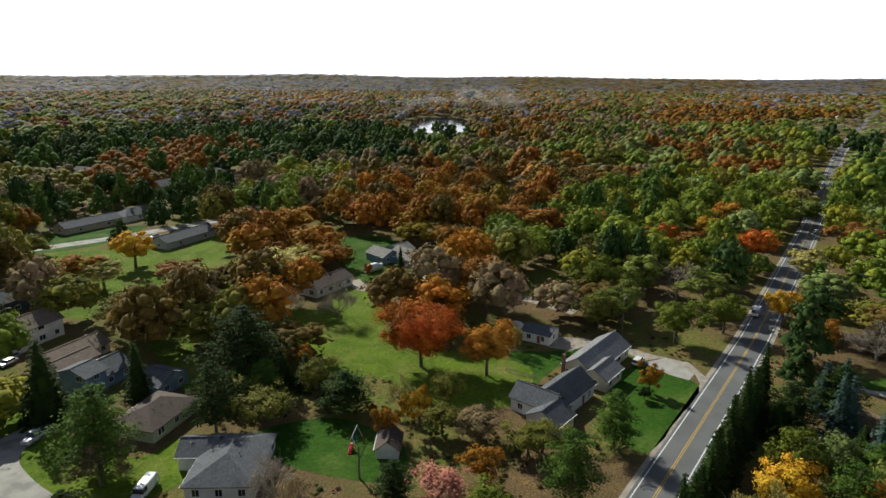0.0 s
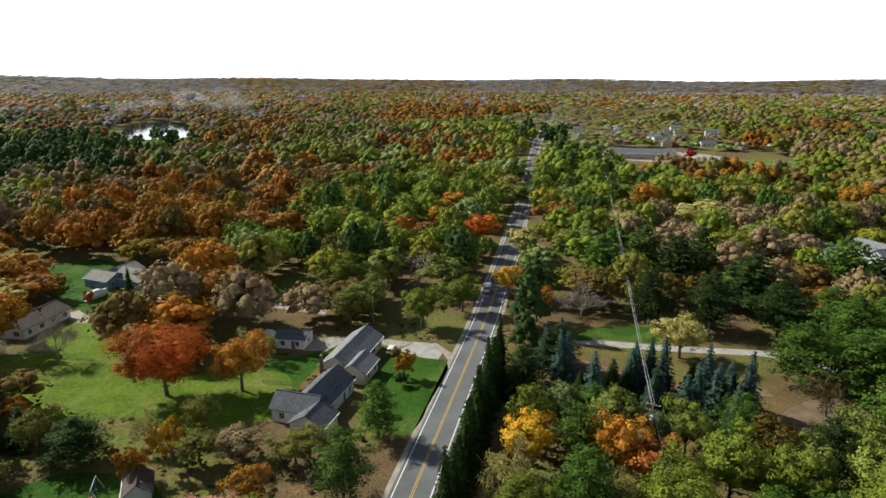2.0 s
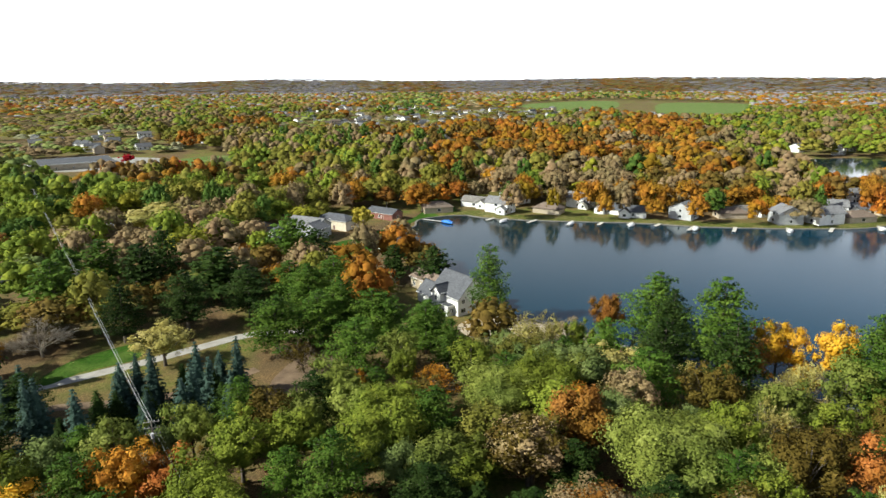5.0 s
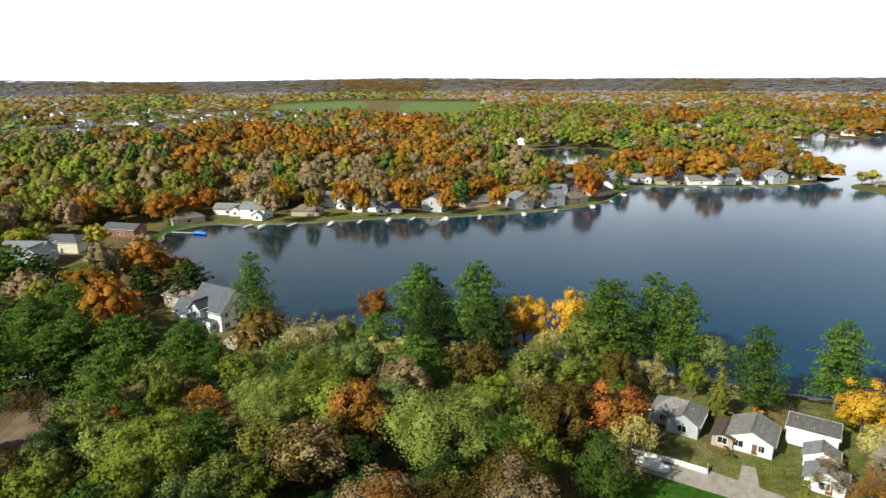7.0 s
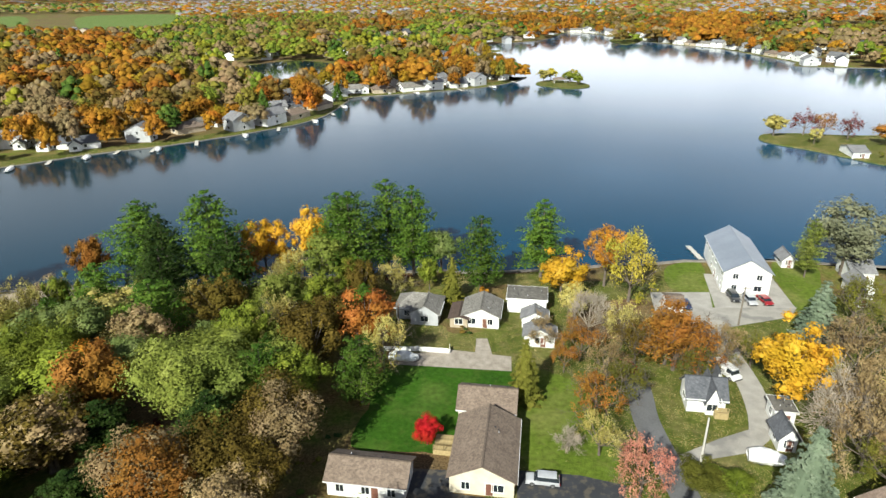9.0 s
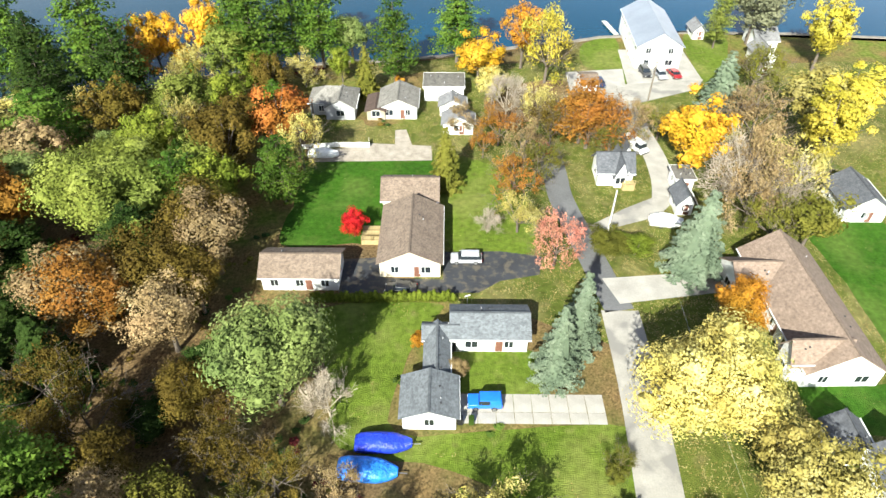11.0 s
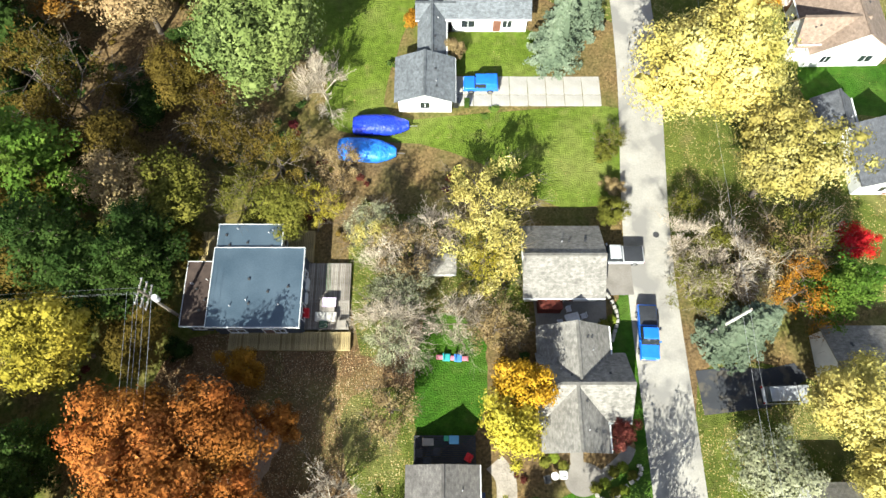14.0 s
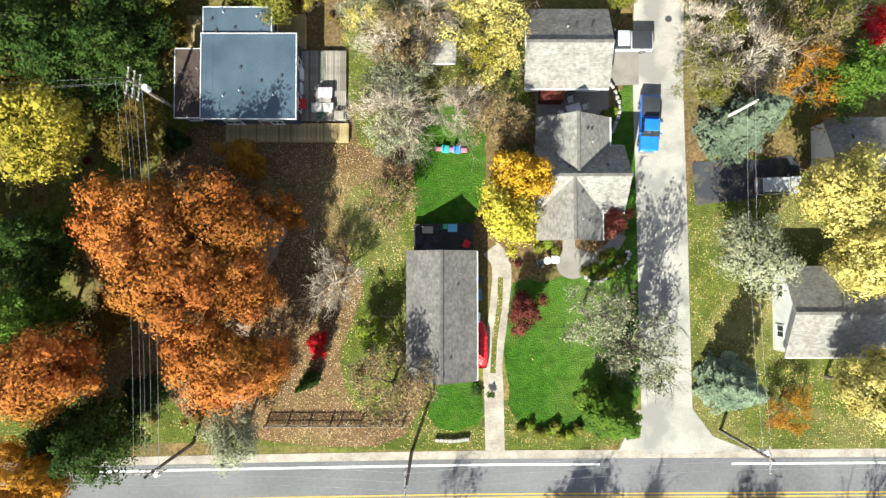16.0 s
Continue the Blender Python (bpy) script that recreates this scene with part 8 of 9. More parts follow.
for a, c, nm in ((-0.6, paint("teal_plastic", (0.04, 0.36, 0.34)), "teal plastic seat"), (0.6, paint("sky_blue_plastic", (0.06, 0.24, 0.68)), "blue plastic seat")):
    part("seat", slab([(a - 0.42, 0.2), (a - 0.42, 0.72), (a - 0.28, 0.75), (a - 0.15, 0.42), (a + 0.35, 0.4), (a + 0.42, 0.2)], 0.4, 0.06, c, "seat", 0.05), ob, nm)

# swing set beside the shed
ob = thing("swing_set", -74.2, -75.2, 0, 30, "wooden swing set with slide on a lawn", "swing set")
fr = Heap()
for s in (-2, 2):
    for q in (-1, 1):
        fr.add(*tube((s, q, 0), (s, 0, 2.4), 0.06, 0.06, 6))
fr.add(*tube((-2.2, 0, 2.4), (2.2, 0, 2.4), 0.06, 0.06, 6))
part("frame", fr.mesh("frame", [PALE_POLE]), ob)
for s in (-1, 0.6):
    sw = Heap()
    sw.add(*box_faces(s - 0.25, s + 0.25, -0.1, 0.1, 0.5, 0.54))
    for q in (-0.22, 0.22):
        sw.add(*tube((s + q, 0, 0.54), (s + q, 0, 2.4), 0.012, 0.012, 4))
    part("swing", sw.mesh("swing", [PAINT["blue"]]), ob)
part("slide", slab([(2.1, 0.0), (2.1, 1.3), (2.4, 1.35), (4.0, 0.15), (4.0, 0.0)], 0.3, 0.02, TARP["red"], "slide", 0.03), ob)

# satellite dish
ob = thing("satellite_dish", 3.0, 62.5, 0, 200, "white satellite dish on a post behind a hedge", "satellite dish")
hp = Heap()
hp.add(*tube((0, 0, 0), (0, 0, 2.0), 0.04, 0.04, 6))
part("post", hp.mesh("post", [RIM]), ob)
d = part("dish", drum(0.45, 0.05, TRIM, "dish", 18), ob)
d.matrix_basis = pose(0, 0.05, 2.1, -35)

# ---- docks and shore ----
def dock(x, y, turn, L, label, W=1.3):
    ob = thing("dock", x, y, 0, turn, label, "dock", "docks on the lake")
    part("planking", box_mesh("planking", 0, L, -W / 2, W / 2, 0.45, 0.52, PALE_POLE), ob)
    for i in range(int(L / 2.5) + 1):
        hp = Heap()
        for s in (-1, 1):
            hp.add(*tube((i * 2.5 + 0.1, s * W / 2, -0.5), (i * 2.5 + 0.1, s * W / 2, 0.8), 0.06, 0.06, 5))
        part("post", hp.mesh("post", [GREY_WOOD]), ob)


dock(-238.3, 137.8, 25, 12, "long pale wooden dock in the bay")
dock(-222.5, 124.9, 20, 18, "long pale wooden dock in the bay")
dock(-250.3, 160.9, 25, 15, "pale wooden dock beside a blue boat")
dock(-215.8, 117.3, 20, 14, "pale wooden dock with boats")
dock(42.5, 156.6, 100, 9, "grey wooden dock beside a white house")
dock(-28.3, 138.6, 80, 7, "small dock below tall pines")
r = random.Random(4)
for i, (px, py) in enumerate(pairs(-233.0, 190.3, -228.4, 194.6, -217.8, 204.1, -205.8, 216.1, -196.0, 225.2, -187.7, 236.4, -178.1, 244.0, -166.0, 253.2, -154.1, 265.4, -139.5, 282.7, -128.0, 298.3, -117.7, 318.8, -113.2, 336.7, -114.7, 360.5, -98.8, 410.7, -82.4, 413.4, -56.0, 430.0, -35.7, 445.2, -22.0, 469.3)):
    dock(px, py, -68 + r.uniform(-8, 8), r.uniform(6, 11), "small pale dock on the far shore", 1.6)
    if i % 2:
        covered_boat(px + 4, py - 6, -68, 5.5, 2.2, 1.4, "white", "small white boat at a far dock", False)
wall_pts = LAKE + LAKE[:1]
vs, fs = [], []
for i, (px, py) in enumerate(wall_pts):
    q = Vector(wall_pts[min(i + 1, len(wall_pts) - 1)]) - Vector(wall_pts[max(i - 1, 0)])
    n = Vector((q.y, -q.x)).normalized() * 0.45
    vs += [(px - n.x, py - n.y, -0.2), (px - n.x, py - n.y, 0.35), (px + n.x, py + n.y, 0.35), (px + n.x, py + n.y, -0.2)]
    if i:
        k = 4 * i
        fs += [(k - 4 + a, k - 3 + a, k + 1 + a, k + a) for a in range(3)]
tagged(new("bank", mesh_of("bank", vs, fs, [GREY_PAVING])), "low grey stone edge and seawall round the lake", "bank", "", "structure")
# pavilion on the small island
ob = thing("pavilion", 12.1, 465.2, 0.5, 10, "open island pavilion with a brown roof", "pavilion")
part("roof", roof_mesh(9, 6, 2.8, 1.2, "hip", ROOF["brown"]), ob)
for a in (-4, 4):
    for b in (-2.6, 2.6):
        part("post", box_mesh("post", -0.12, 0.12, -0.12, 0.12, 0, 2.8, TRIM), ob).matrix_basis = pose(a, b, 0)
for k, leaf, x, y, h, r in (("broad", "lemon", 0.7, 467.2, 9, 5.6), ("broad", "green", 18.8, 464.8, 8, 5.5), ("broad", "gold", 6.0, 476.0, 9, 5.0), ("broad", "green", 24.0, 455.0, 8, 4.6), ("broad", "gold", 20.0, 472.0, 9, 4.6), ("broad", "lemon", 105.5, 306.8, 10, 5.8), ("bare", "maroon", 119.8, 310.9, 13, 6.7), ("bare", "rust", 126.2, 306.4, 12, 5.6), ("bare", "maroon", 135.4, 302.8, 13, 6.0), ("open", "lemon", 117.8, 292.5, 7, 3.4), ("open", "rust", 146.6, 291.4, 10, 6.2)):
    ob = tree(k, leaf, x, y, h, r, "on an island in the lake")
    ob.location.z = 0.5
lot("low white house on the lake spit", "white", "grey", [(126.9, 275.4, 6.1, 12.7, 2.8, 1.6, "gable", "x")])
for x, y, h in ((-558.0, 80.0, 9), (-498.0, 103.0, 8), (-487.0, 208.0, 8)):
    tree("broad", "red", x, y, h, 6.0, "beside a school field")
# school far off
lot("low school building with grey flat roof", "tan", "slate", [(-576.6, 42.2, 41.4, 57.1, 4.5, 0.4, "flat", "x")])

for px, py, lx, ly, lab in ((-1201.8, -887.5, 46, 20, "long white industrial building far off in the woods"), (-797.9, -817.9, 30, 16, "white building far off among trees"), (-1226.4, -102.7, 40, 18, "low white store far down the road"), (-1218.5, -96.8, 44, 20, "low white building beyond the trees"), (-1046.3, -902.3, 26, 14, "pale building far off among trees")):
    house(px, py, 20, [(0, 0, lx, ly, 6.5, 0.5, "flat", "x")], "white", "pale", lab, name="warehouse", plain=True)
# thin smoke drifting from a far fire
m, nt, bs = shader("thin_smoke", 1.0)
clear_gas = nt.nodes.new("ShaderNodeBsdfTransparent")
lit, lit_through, both, thin = nt.nodes.new("ShaderNodeBsdfDiffuse"), nt.nodes.new("ShaderNodeBsdfTranslucent"), nt.nodes.new("ShaderNodeMixShader"), nt.nodes.new("ShaderNodeMixShader")
lit.inputs["Color"].default_value = lit_through.inputs["Color"].default_value = (0.95, 0.96, 0.98, 1)
thin.inputs["Fac"].default_value = 0.03
nt.links.new(lit.outputs["BSDF"], both.inputs[1])
nt.links.new(lit_through.outputs["BSDF"], both.inputs[2])
nt.links.new(clear_gas.outputs["BSDF"], thin.inputs[1])
nt.links.new(both.outputs["Shader"], thin.inputs[2])
nt.links.new(thin.outputs["Shader"], nt.nodes["Material Output"].inputs["Surface"])
hp = Heap()
rng = np.random.default_rng(12)
sx, sy = -700.0, -585.0
ux, uy = math.cos(radians(126)), math.sin(radians(126))
for i in range(34):
    t = rng.uniform(0, 1) ** 1.4
    s = 150 * t
    c = (sx + ux * s + rng.normal() * 8, sy + uy * s + rng.normal() * 8, 20 + 34 * (1 - math.exp(-7 * t)) * rng.uniform(0.35, 1.0) - 10 * t)
    vs, fs = ball((0, 0, 0), rng.uniform(3.0, 6) + 7 * t, rng, 0.3)
    hp.add([(c[0] + x * 1.5, c[1] + y * 1.5, c[2] + z * 0.7) for x, y, z in vs], fs)
tagged(new("smoke", hp.mesh("smoke", [m], True)), "thin pale smoke drifting from a distant fire", "smoke", "", "stuff")
# water tower on the horizon
ob = thing("water_tower", 120, 1896, rise(120, 1896), 0, "pale teal water tower far off above the woods", "water tower")
hp = Heap()
TEAL = surface("teal_tank_paint", (0.1, 0.3, 0.36), (0.16, 0.4, 0.46), 0.2, 0.5)
rings = [(0.0, 36.0), (5.0, 37.0), (8.5, 41.0), (9.0, 45.0), (7.0, 49.5), (3.0, 52.0), (0.0, 52.6)]
for q, z in rings:
    hp.v += [(q * math.cos(6.2832 * k / 16), q * math.sin(6.2832 * k / 16), z) for k in range(16)]
hp.f = [(i * 16 + k, i * 16 + (k + 1) % 16, (i + 1) * 16 + (k + 1) % 16, (i + 1) * 16 + k) for i in range(len(rings) - 1) for k in range(16)]
part("tank", mesh_of("tank", hp.v, hp.f, [TEAL], None, True), ob)
for k in range(5):
    hp = Heap()
    r0 = 0.0 if k == 4 else 7.5
    hp.add(*tube((r0 * 1.3 * math.cos(1.57 * k), r0 * 1.3 * math.sin(1.57 * k), 0), (r0 * math.cos(1.57 * k), r0 * math.sin(1.57 * k), 41), 1.4 if k == 4 else 0.6, 1.2 if k == 4 else 0.5, 8))
    part("leg" if k < 4 else "riser", hp.mesh("leg", [TEAL], True), ob)

# stone edging, walks and beds
path_band("walk", pairs(13.5, 3.4, 13.5, 1.9, 14.2, 0.4, 16.0, 0.9, 18.1, 2.5, 18.8, 3.7), 1.3, 0.03, GREY_PAVING, "stone garden walk to a porch", "walk")
sheet("patio", smooth_outline(pairs(12.2, 1.6, 14.2, 2.2, 16.0, 1.3, 15.7, -0.2, 13.9, -1.0, 12.4, -0.3), 4), 0.032, GREY_PAVING, "round stone patio before a porch", "patio")


def garden_wall(points, label, h=0.5, w=0.3):
    """A low curved wall of separate stones."""
    ob = thing("garden_wall", points[0][0], points[0][1], 0, 0, label, "garden wall")
    o = Vector(points[0])
    r = random.Random(len(points))
    for a, b in zip(points, points[1:]):
        a, b = Vector(a) - o, Vector(b) - o
        n = max(1, int((b - a).length / 0.42))
        for i in range(n):
            p = a.lerp(b, (i + 0.5) / n)
            s = part("stone", STONE_MESH, ob)
            s.matrix_basis = pose(p.x, p.y, 0, 0, 0, math.degrees(math.atan2(b.y - a.y, b.x - a.x)) + r.uniform(-6, 6)) @ Matrix.Diagonal((1, r.uniform(0.85, 1.15), r.uniform(0.85, 1.15), 1))


STONE_MESH = box_mesh("stone", -0.2, 0.2, -0.16, 0.16, -0.05, 0.45, CONCRETE, 0.05)
garden_wall(smooth_outline(pairs(17.7, 19.3, 18.5, 18.2, 18.8, 16.7, 18.3, 15.1, 17.9, 14.5), 3)[:13], "curved low wall of pale stones round a bed")
garden_wall(smooth_outline(pairs(15.1, -0.6, 16.6, -1.3, 17.7, -0.2, 19.4, 0.9, 19.3, 1.9), 3)[:13], "curved low stone edging of a flower bed")
garden_wall(pairs(-0.5, -17.5, 1.3, -17.6, 3.0, -17.4), "low wall of pale stones by the road")
for px, py, n in ((11.6, 2.2, 3), (16.9, -0.2, 4), (18.3, 1.3, 3), (10.6, -16.5, 5), (12.9, -16.8, 5), (18.2, 16.1, 2)):
    ob = thing("flower_bed", px, py, 0, 0, "low brown and green shrubs in a garden bed", "shrubs")
    for i in range(n):
        part("shrub", bush_mesh if i % 2 else brown_mesh, ob).matrix_basis = pose(0.9 * (i - n / 2), 0.5 * math.sin(i * 2.0), -0.3, 0, 0, i * 70) @ Matrix.Diagonal((1.1, 1.1, 0.6, 1))
ob = thing("manhole_cover", 24.1, 26.4, 0.03, 0, "dark iron manhole cover in a street", "manhole cover")
ob.matrix_basis = pose(ob.location.x, ob.location.y, 0.03)
c = part("cover", drum(0.36, 0.012, DARK_VENT, "cover", 20), ob)
c.matrix_basis = pose(0, 0, 0.012, 90)

# ---- houses far off ----
TOWN = Heap()


def small_house(x, y, z, turn, lx, ly, eave, peak, wall, roof):
    """Walls, gable roof and windows of a house far off."""
    hp = Heap()
    a, b = lx / 2, ly / 2
    hp.add([(-a, -b, 0), (a, -b, 0), (a, b, 0), (-a, b, 0), (-a, -b, eave), (a, -b, eave), (a, b, eave), (-a, b, eave), (-a, 0, eave + peak), (a, 0, eave + peak)],
           [(0, 1, 5, 4), (2, 3, 7, 6), (1, 2, 6, 9, 5), (3, 0, 4, 8, 7)], wall)
    o, d = 0.4, 0.4 * peak / b
    for s in (-1, 1):
        hp.add([(-a - o, s * (b + o), eave - d), (a + o, s * (b + o), eave - d), (a + o, 0, eave + peak), (-a - o, 0, eave + peak),
                (-a - o, s * (b + o), eave - d + 0.2), (a + o, s * (b + o), eave - d + 0.2), (a + o, 0, eave + peak + 0.2), (-a - o, 0, eave + peak + 0.2)],
               [(0, 1, 2, 3), (4, 5, 6, 7), (0, 1, 5, 4), (1, 2, 6, 5), (3, 0, 4, 7)], roof)
        for i in range(3):
            for k in range(2 if eave > 4.5 else 1):
                u = (i - 1) * lx * 0.3
                hp.add(*box_faces(u - 0.7, u + 0.7, s * b - 0.05, s * b + 0.05, 1.0 + 2.7 * k, 2.3 + 2.7 * k), 6)
    m = pose(x, y, z, 0, 0, turn)
    TOWN.add([m @ Vector(p) for p in hp.v], [])
    k = TOWN.n - hp.n
    TOWN.f += [tuple(i + k for i in f) for f in hp.f]
    TOWN.m += hp.m


def village(cx, cy, across, deep, count, seed, turn=0.0):
    """Small houses strewn with gaps."""
    r = random.Random(seed)
    done = 0
    for _ in range(count * 12):
        a, b = r.uniform(-across, across), r.uniform(-deep, deep)
        x = cx + a * math.cos(turn) - b * math.sin(turn)
        y = cy + a * math.sin(turn) + b * math.cos(turn)
        if in_water(x, y) or math.hypot(x, y) < 330 or near_road(x, y, 8) or any((x - p[0]) ** 2 + (y - p[1]) ** 2 < (p[2] + 10) ** 2 for p in PLOTS):
            continue
        small_house(x, y, rise(x, y), r.choice((0, 90)) + r.uniform(-25, 25), r.uniform(10, 17), r.uniform(7.5, 10), r.choice((3.0, 3.2, 5.4, 5.6)), r.uniform(2.0, 3.2), r.choice((0, 0, 0, 1, 2)), r.choice((3, 3, 4, 5)))
        PLOTS.append((x, y, 8.0))
        done += 1
        if done >= count:
            break


FAR_HOUSES = [
    house(-229.7, 246.2, 20, [(0, 0, 13, 8.5, 5.2, 2.6, "gable", "x"), (4, -5, 5, 4, 3, 1.6, "gable", "y")], "white", "grey", "white two-storey lake house with grey shingle roof", plain=True),
    house(-209.0, 247.0, 15, [(0, 0, 12, 8, 3.0, 2.4, "gable", "x"), (-4, -4.5, 5, 5, 3, 2.0, "gable", "y")], "white", "slate", "white low house with dark slate roof", plain=True),
    house(-228.1, 221.6, 25, [(0, 0, 14, 8, 3.0, 2.2, "hip", "x")], "tan", "brown", "tan single-storey house with brown hipped roof", plain=True),
    house(-262.8, 202.9, 25, [(0, 0, 15, 8, 3.2, 2.2, "gable", "x"), (5, -4, 5, 5, 3.2, 1.8, "gable", "y")], "white", "pale", "white house with pale shingle roof by the water", plain=True),
    house(-180.7, 264.9, 12, [(0, 0, 11, 9, 5.4, 2.8, "gable", "y")], "grey", "grey", "grey two-storey gabled house near the shore", plain=True),
]
for i, (px, py) in enumerate(pairs(-244.4, 203.4, -197.7, 249.1, -168.8, 284.7, -166.3, 295.5, -159.8, 309.3, -143.5, 329.6, -138.9, 343.1, -125.1, 351.8,
                                   -120.1, 410.6, -104.1, 431.7, -72.7, 451.3, -63.4, 480.7, -47.8, 466.9, -35.7, 498.0, -31.6, 533.2, -153.3, 368.9)):
    copy_thing(FAR_HOUSES[i % 5], pose(px, py, 0, 0, 0, 20 + 17 * (i % 4)))
    PLOTS.append((px, py, 7.0))
for i, (px, py) in enumerate(pairs(-365.3, 579.6, -336.0, 583.1, -323.0, 605.1, -301.8, 655.5, -206.8, 621.4, -193.8, 648.5, -135.0, 623.5, -127.1, 645.5, -107.2, 646.1,
                                   -91.0, 667.4, -384.2, 533.5, -333.2, 918.0, -85.6, 1061.1, -83.8, 843.9, -34.4, 823.4, -19.9, 864.7)):
    copy_thing(FAR_HOUSES[(i * 3) % 5], pose(px, py, 0, 0, 0, 10 + 31 * (i % 5)))
    PLOTS.append((px, py, 9.0))
# the far shore: a strip of mown grass, houses along it
def shore_line(first, last, offset):
    out = []
    for i in range(first, last):
        a, b = Vector(LAKE[i % len(LAKE)]), Vector(LAKE[(i + 1) % len(LAKE)])
        d = (b - a).normalized()
        p = (a + b) / 2 + Vector((d.y, -d.x)) * offset
        if inside(LAKE, p.x, p.y):
            p = (a + b) / 2 - Vector((d.y, -d.x)) * offset
        out.append((p.x, p.y))
    return out


END = len(LAKE)
for first, last in ((105, 128), (138, END + 3)):
    coast = shore_line(first, last, 13.0)
    path_band("lawn", shore_line(first, last, 6.5), 11.0, 0.06, ROUGH_LAWN, "leafy shore lawns of the lake houses", "lawn", 2)
    line = [q for p, p2 in zip(coast, coast[1:]) for q in (p, ((p[0] + p2[0]) / 2, (p[1] + p2[1]) / 2))]
    walked, k = 0.0, 0
    for a, b in zip(line, line[1:]):
        step = math.hypot(b[0] - a[0], b[1] - a[1])
        walked += step
        if walked < 15 or step > 70:
            continue
        walked = 0.0
        k += 1
        if in_water(*b) or any((b[0] - p[0]) ** 2 + (b[1] - p[1]) ** 2 < 13 ** 2 for p in PLOTS):
            continue
        copy_thing(FAR_HOUSES[(0, 4, 1, 0, 3, 2)[k % 6]], pose(b[0], b[1], 0, 0, 0, math.degrees(math.atan2(b[1] - a[1], b[0] - a[0])) + (k * 37 % 21) - 10) @ Matrix.Scale(1.05, 4))
        PLOTS.append((b[0], b[1], 6.0))
r = random.Random(55)
for first, last in ((105, 128), (138, END + 3)):
    line = shore_line(first, last, 46.0)
    for p, p2 in zip(line, line[1:]):
        for i in range(min(int(math.hypot(p2[0] - p[0], p2[1] - p[1]) / 17), 5)):
            t = r.random()
            x, y = p[0] + (p2[0] - p[0]) * t + r.uniform(-5, 5), p[1] + (p2[1] - p[1]) * t + r.uniform(-5, 5)
            if in_water(x, y) or math.hypot(x, y) < 300 or any((x - q[0]) ** 2 + (y - q[1]) ** 2 < 15 ** 2 for q in PLOTS):
                continue
            small_house(x, y, 0, r.uniform(0, 180), r.uniform(10, 15), r.uniform(8, 10), 5.6, 2.8, r.choice((0, 0, 0, 2)), r.choice((3, 4)))
            PLOTS.append((x, y, 6.0))
SHORE_MIX = ("rust", "copper", "rust", "copper", "tan", "copper", "olive", "pine", "yellow", "copper", "bronze", "orange", "sage", "tan")
SHORE_TREES = []
for first, last in ((110, 128), (138, END + 3)):
    for offset, gap, big in ((8.0, 32.0, 4.6), (25.0, 9.0, 6.0), (36.0, 9.0, 6.2)):
        line = shore_line(first, last, offset)
        for p, p2 in zip(line, line[1:]):
            span = math.hypot(p2[0] - p[0], p2[1] - p[1])
            for i in range(min(int(span / gap + r.random()), 7)):
                t = r.random()
                x, y = p[0] + (p2[0] - p[0]) * t + r.uniform(-3, 3), p[1] + (p2[1] - p[1]) * t + r.uniform(-3, 3)
                if in_water(x, y) or any((x - q[0]) ** 2 + (y - q[1]) ** 2 < (q[2] - 1) ** 2 for q in PLOTS) or any((x - q[0]) ** 2 + (y - q[1]) ** 2 < 30 for q in SPOTS):
                    continue
                SHORE_TREES.append((x, y, -0.3, r.uniform(11, 18), big * r.uniform(0.8, 1.25), r.choice(SHORE_MIX)))
                SPOTS.append((x, y, big))
village(-1084.7, 497.4, 240, 290, 44, 1)
village(-767.3, 664.4, 200, 290, 36, 2)
village(-931.4, 617.0, 230, 230, 34, 3)
village(-169.3, 849.6, 240, 70, 22, 12)
village(-756.0, 110.1, 90, 160, 16, 4)
village(208.4, 1412.7, 400, 120, 34, 5)
village(288.7, 711.5, 60, 40, 8, 6)
village(-166.8, 737.2, 90, 60, 14, 7)
village(-187.2, -388.5, 90, 60, 10, 8)
village(-700.2, -1290.4, 300, 300, 24, 9)
village(-1618.4, -1394.9, 500, 400, 30, 10)
village(-1996.9, 63.3, 300, 500, 20, 11)
village(-560.0, -640.0, 110, 70, 14, 17)
village(-500.0, -345.0, 60, 50, 6, 18)
for x, y, turn, lx, ly in ((-555, -560, 40, 34, 14), (-572, -528, 40, 26, 12), (-487, -384, 20, 14, 9), (-490, -316, 65, 15, 9), (-484, -590, 30, 18, 10), (-800, -830, 45, 60, 24), (-760, -870, 45, 40, 20), (-1290, -960, 50, 70, 30)):
    small_house(x, y, rise(x, y), turn, lx, ly, 4.2, 2.0, 0, 3)
    PLOTS.append((x, y, lx * 0.6))

village(-772.4, 219.1, 120, 160, 24, 13)
village(-519.2, 613.3, 260, 60, 24, 14)
village(-715.8, 368.8, 120, 120, 18, 15)
village(-34.4, 1297.3, 220, 120, 26, 16)
tagged(new("far_houses", TOWN.mesh("far_houses", [SIDING["white"], SIDING["tan"], SIDING["grey"], ROOF["grey"], ROOF["slate"], ROOF["brown"], glass])), "many small white and tan houses far off among trees", "houses", "", "stuff")

OPEN.append(pairs(-637.7, 6.5, -640.0, 93.0, -599.3, 175.9, -440.0, 130.2, -448.0, 71.6, -470.4, 11.2))
OPEN.append(pairs(-1285.8, 1126.1, -1310.0, 1474.5, -916.7, 1572.2, -509.6, 874.6, -609.8, 817.1, -793.0, 890.9, -991.9, 867.3))

OPEN.append(pairs(-26, 131, -26, 150, -13, 150, -13, 131))
OPEN.append(pairs(-650, -436, -560, -372, -505, -432, -596, -512, -700, -596, -745, -590))

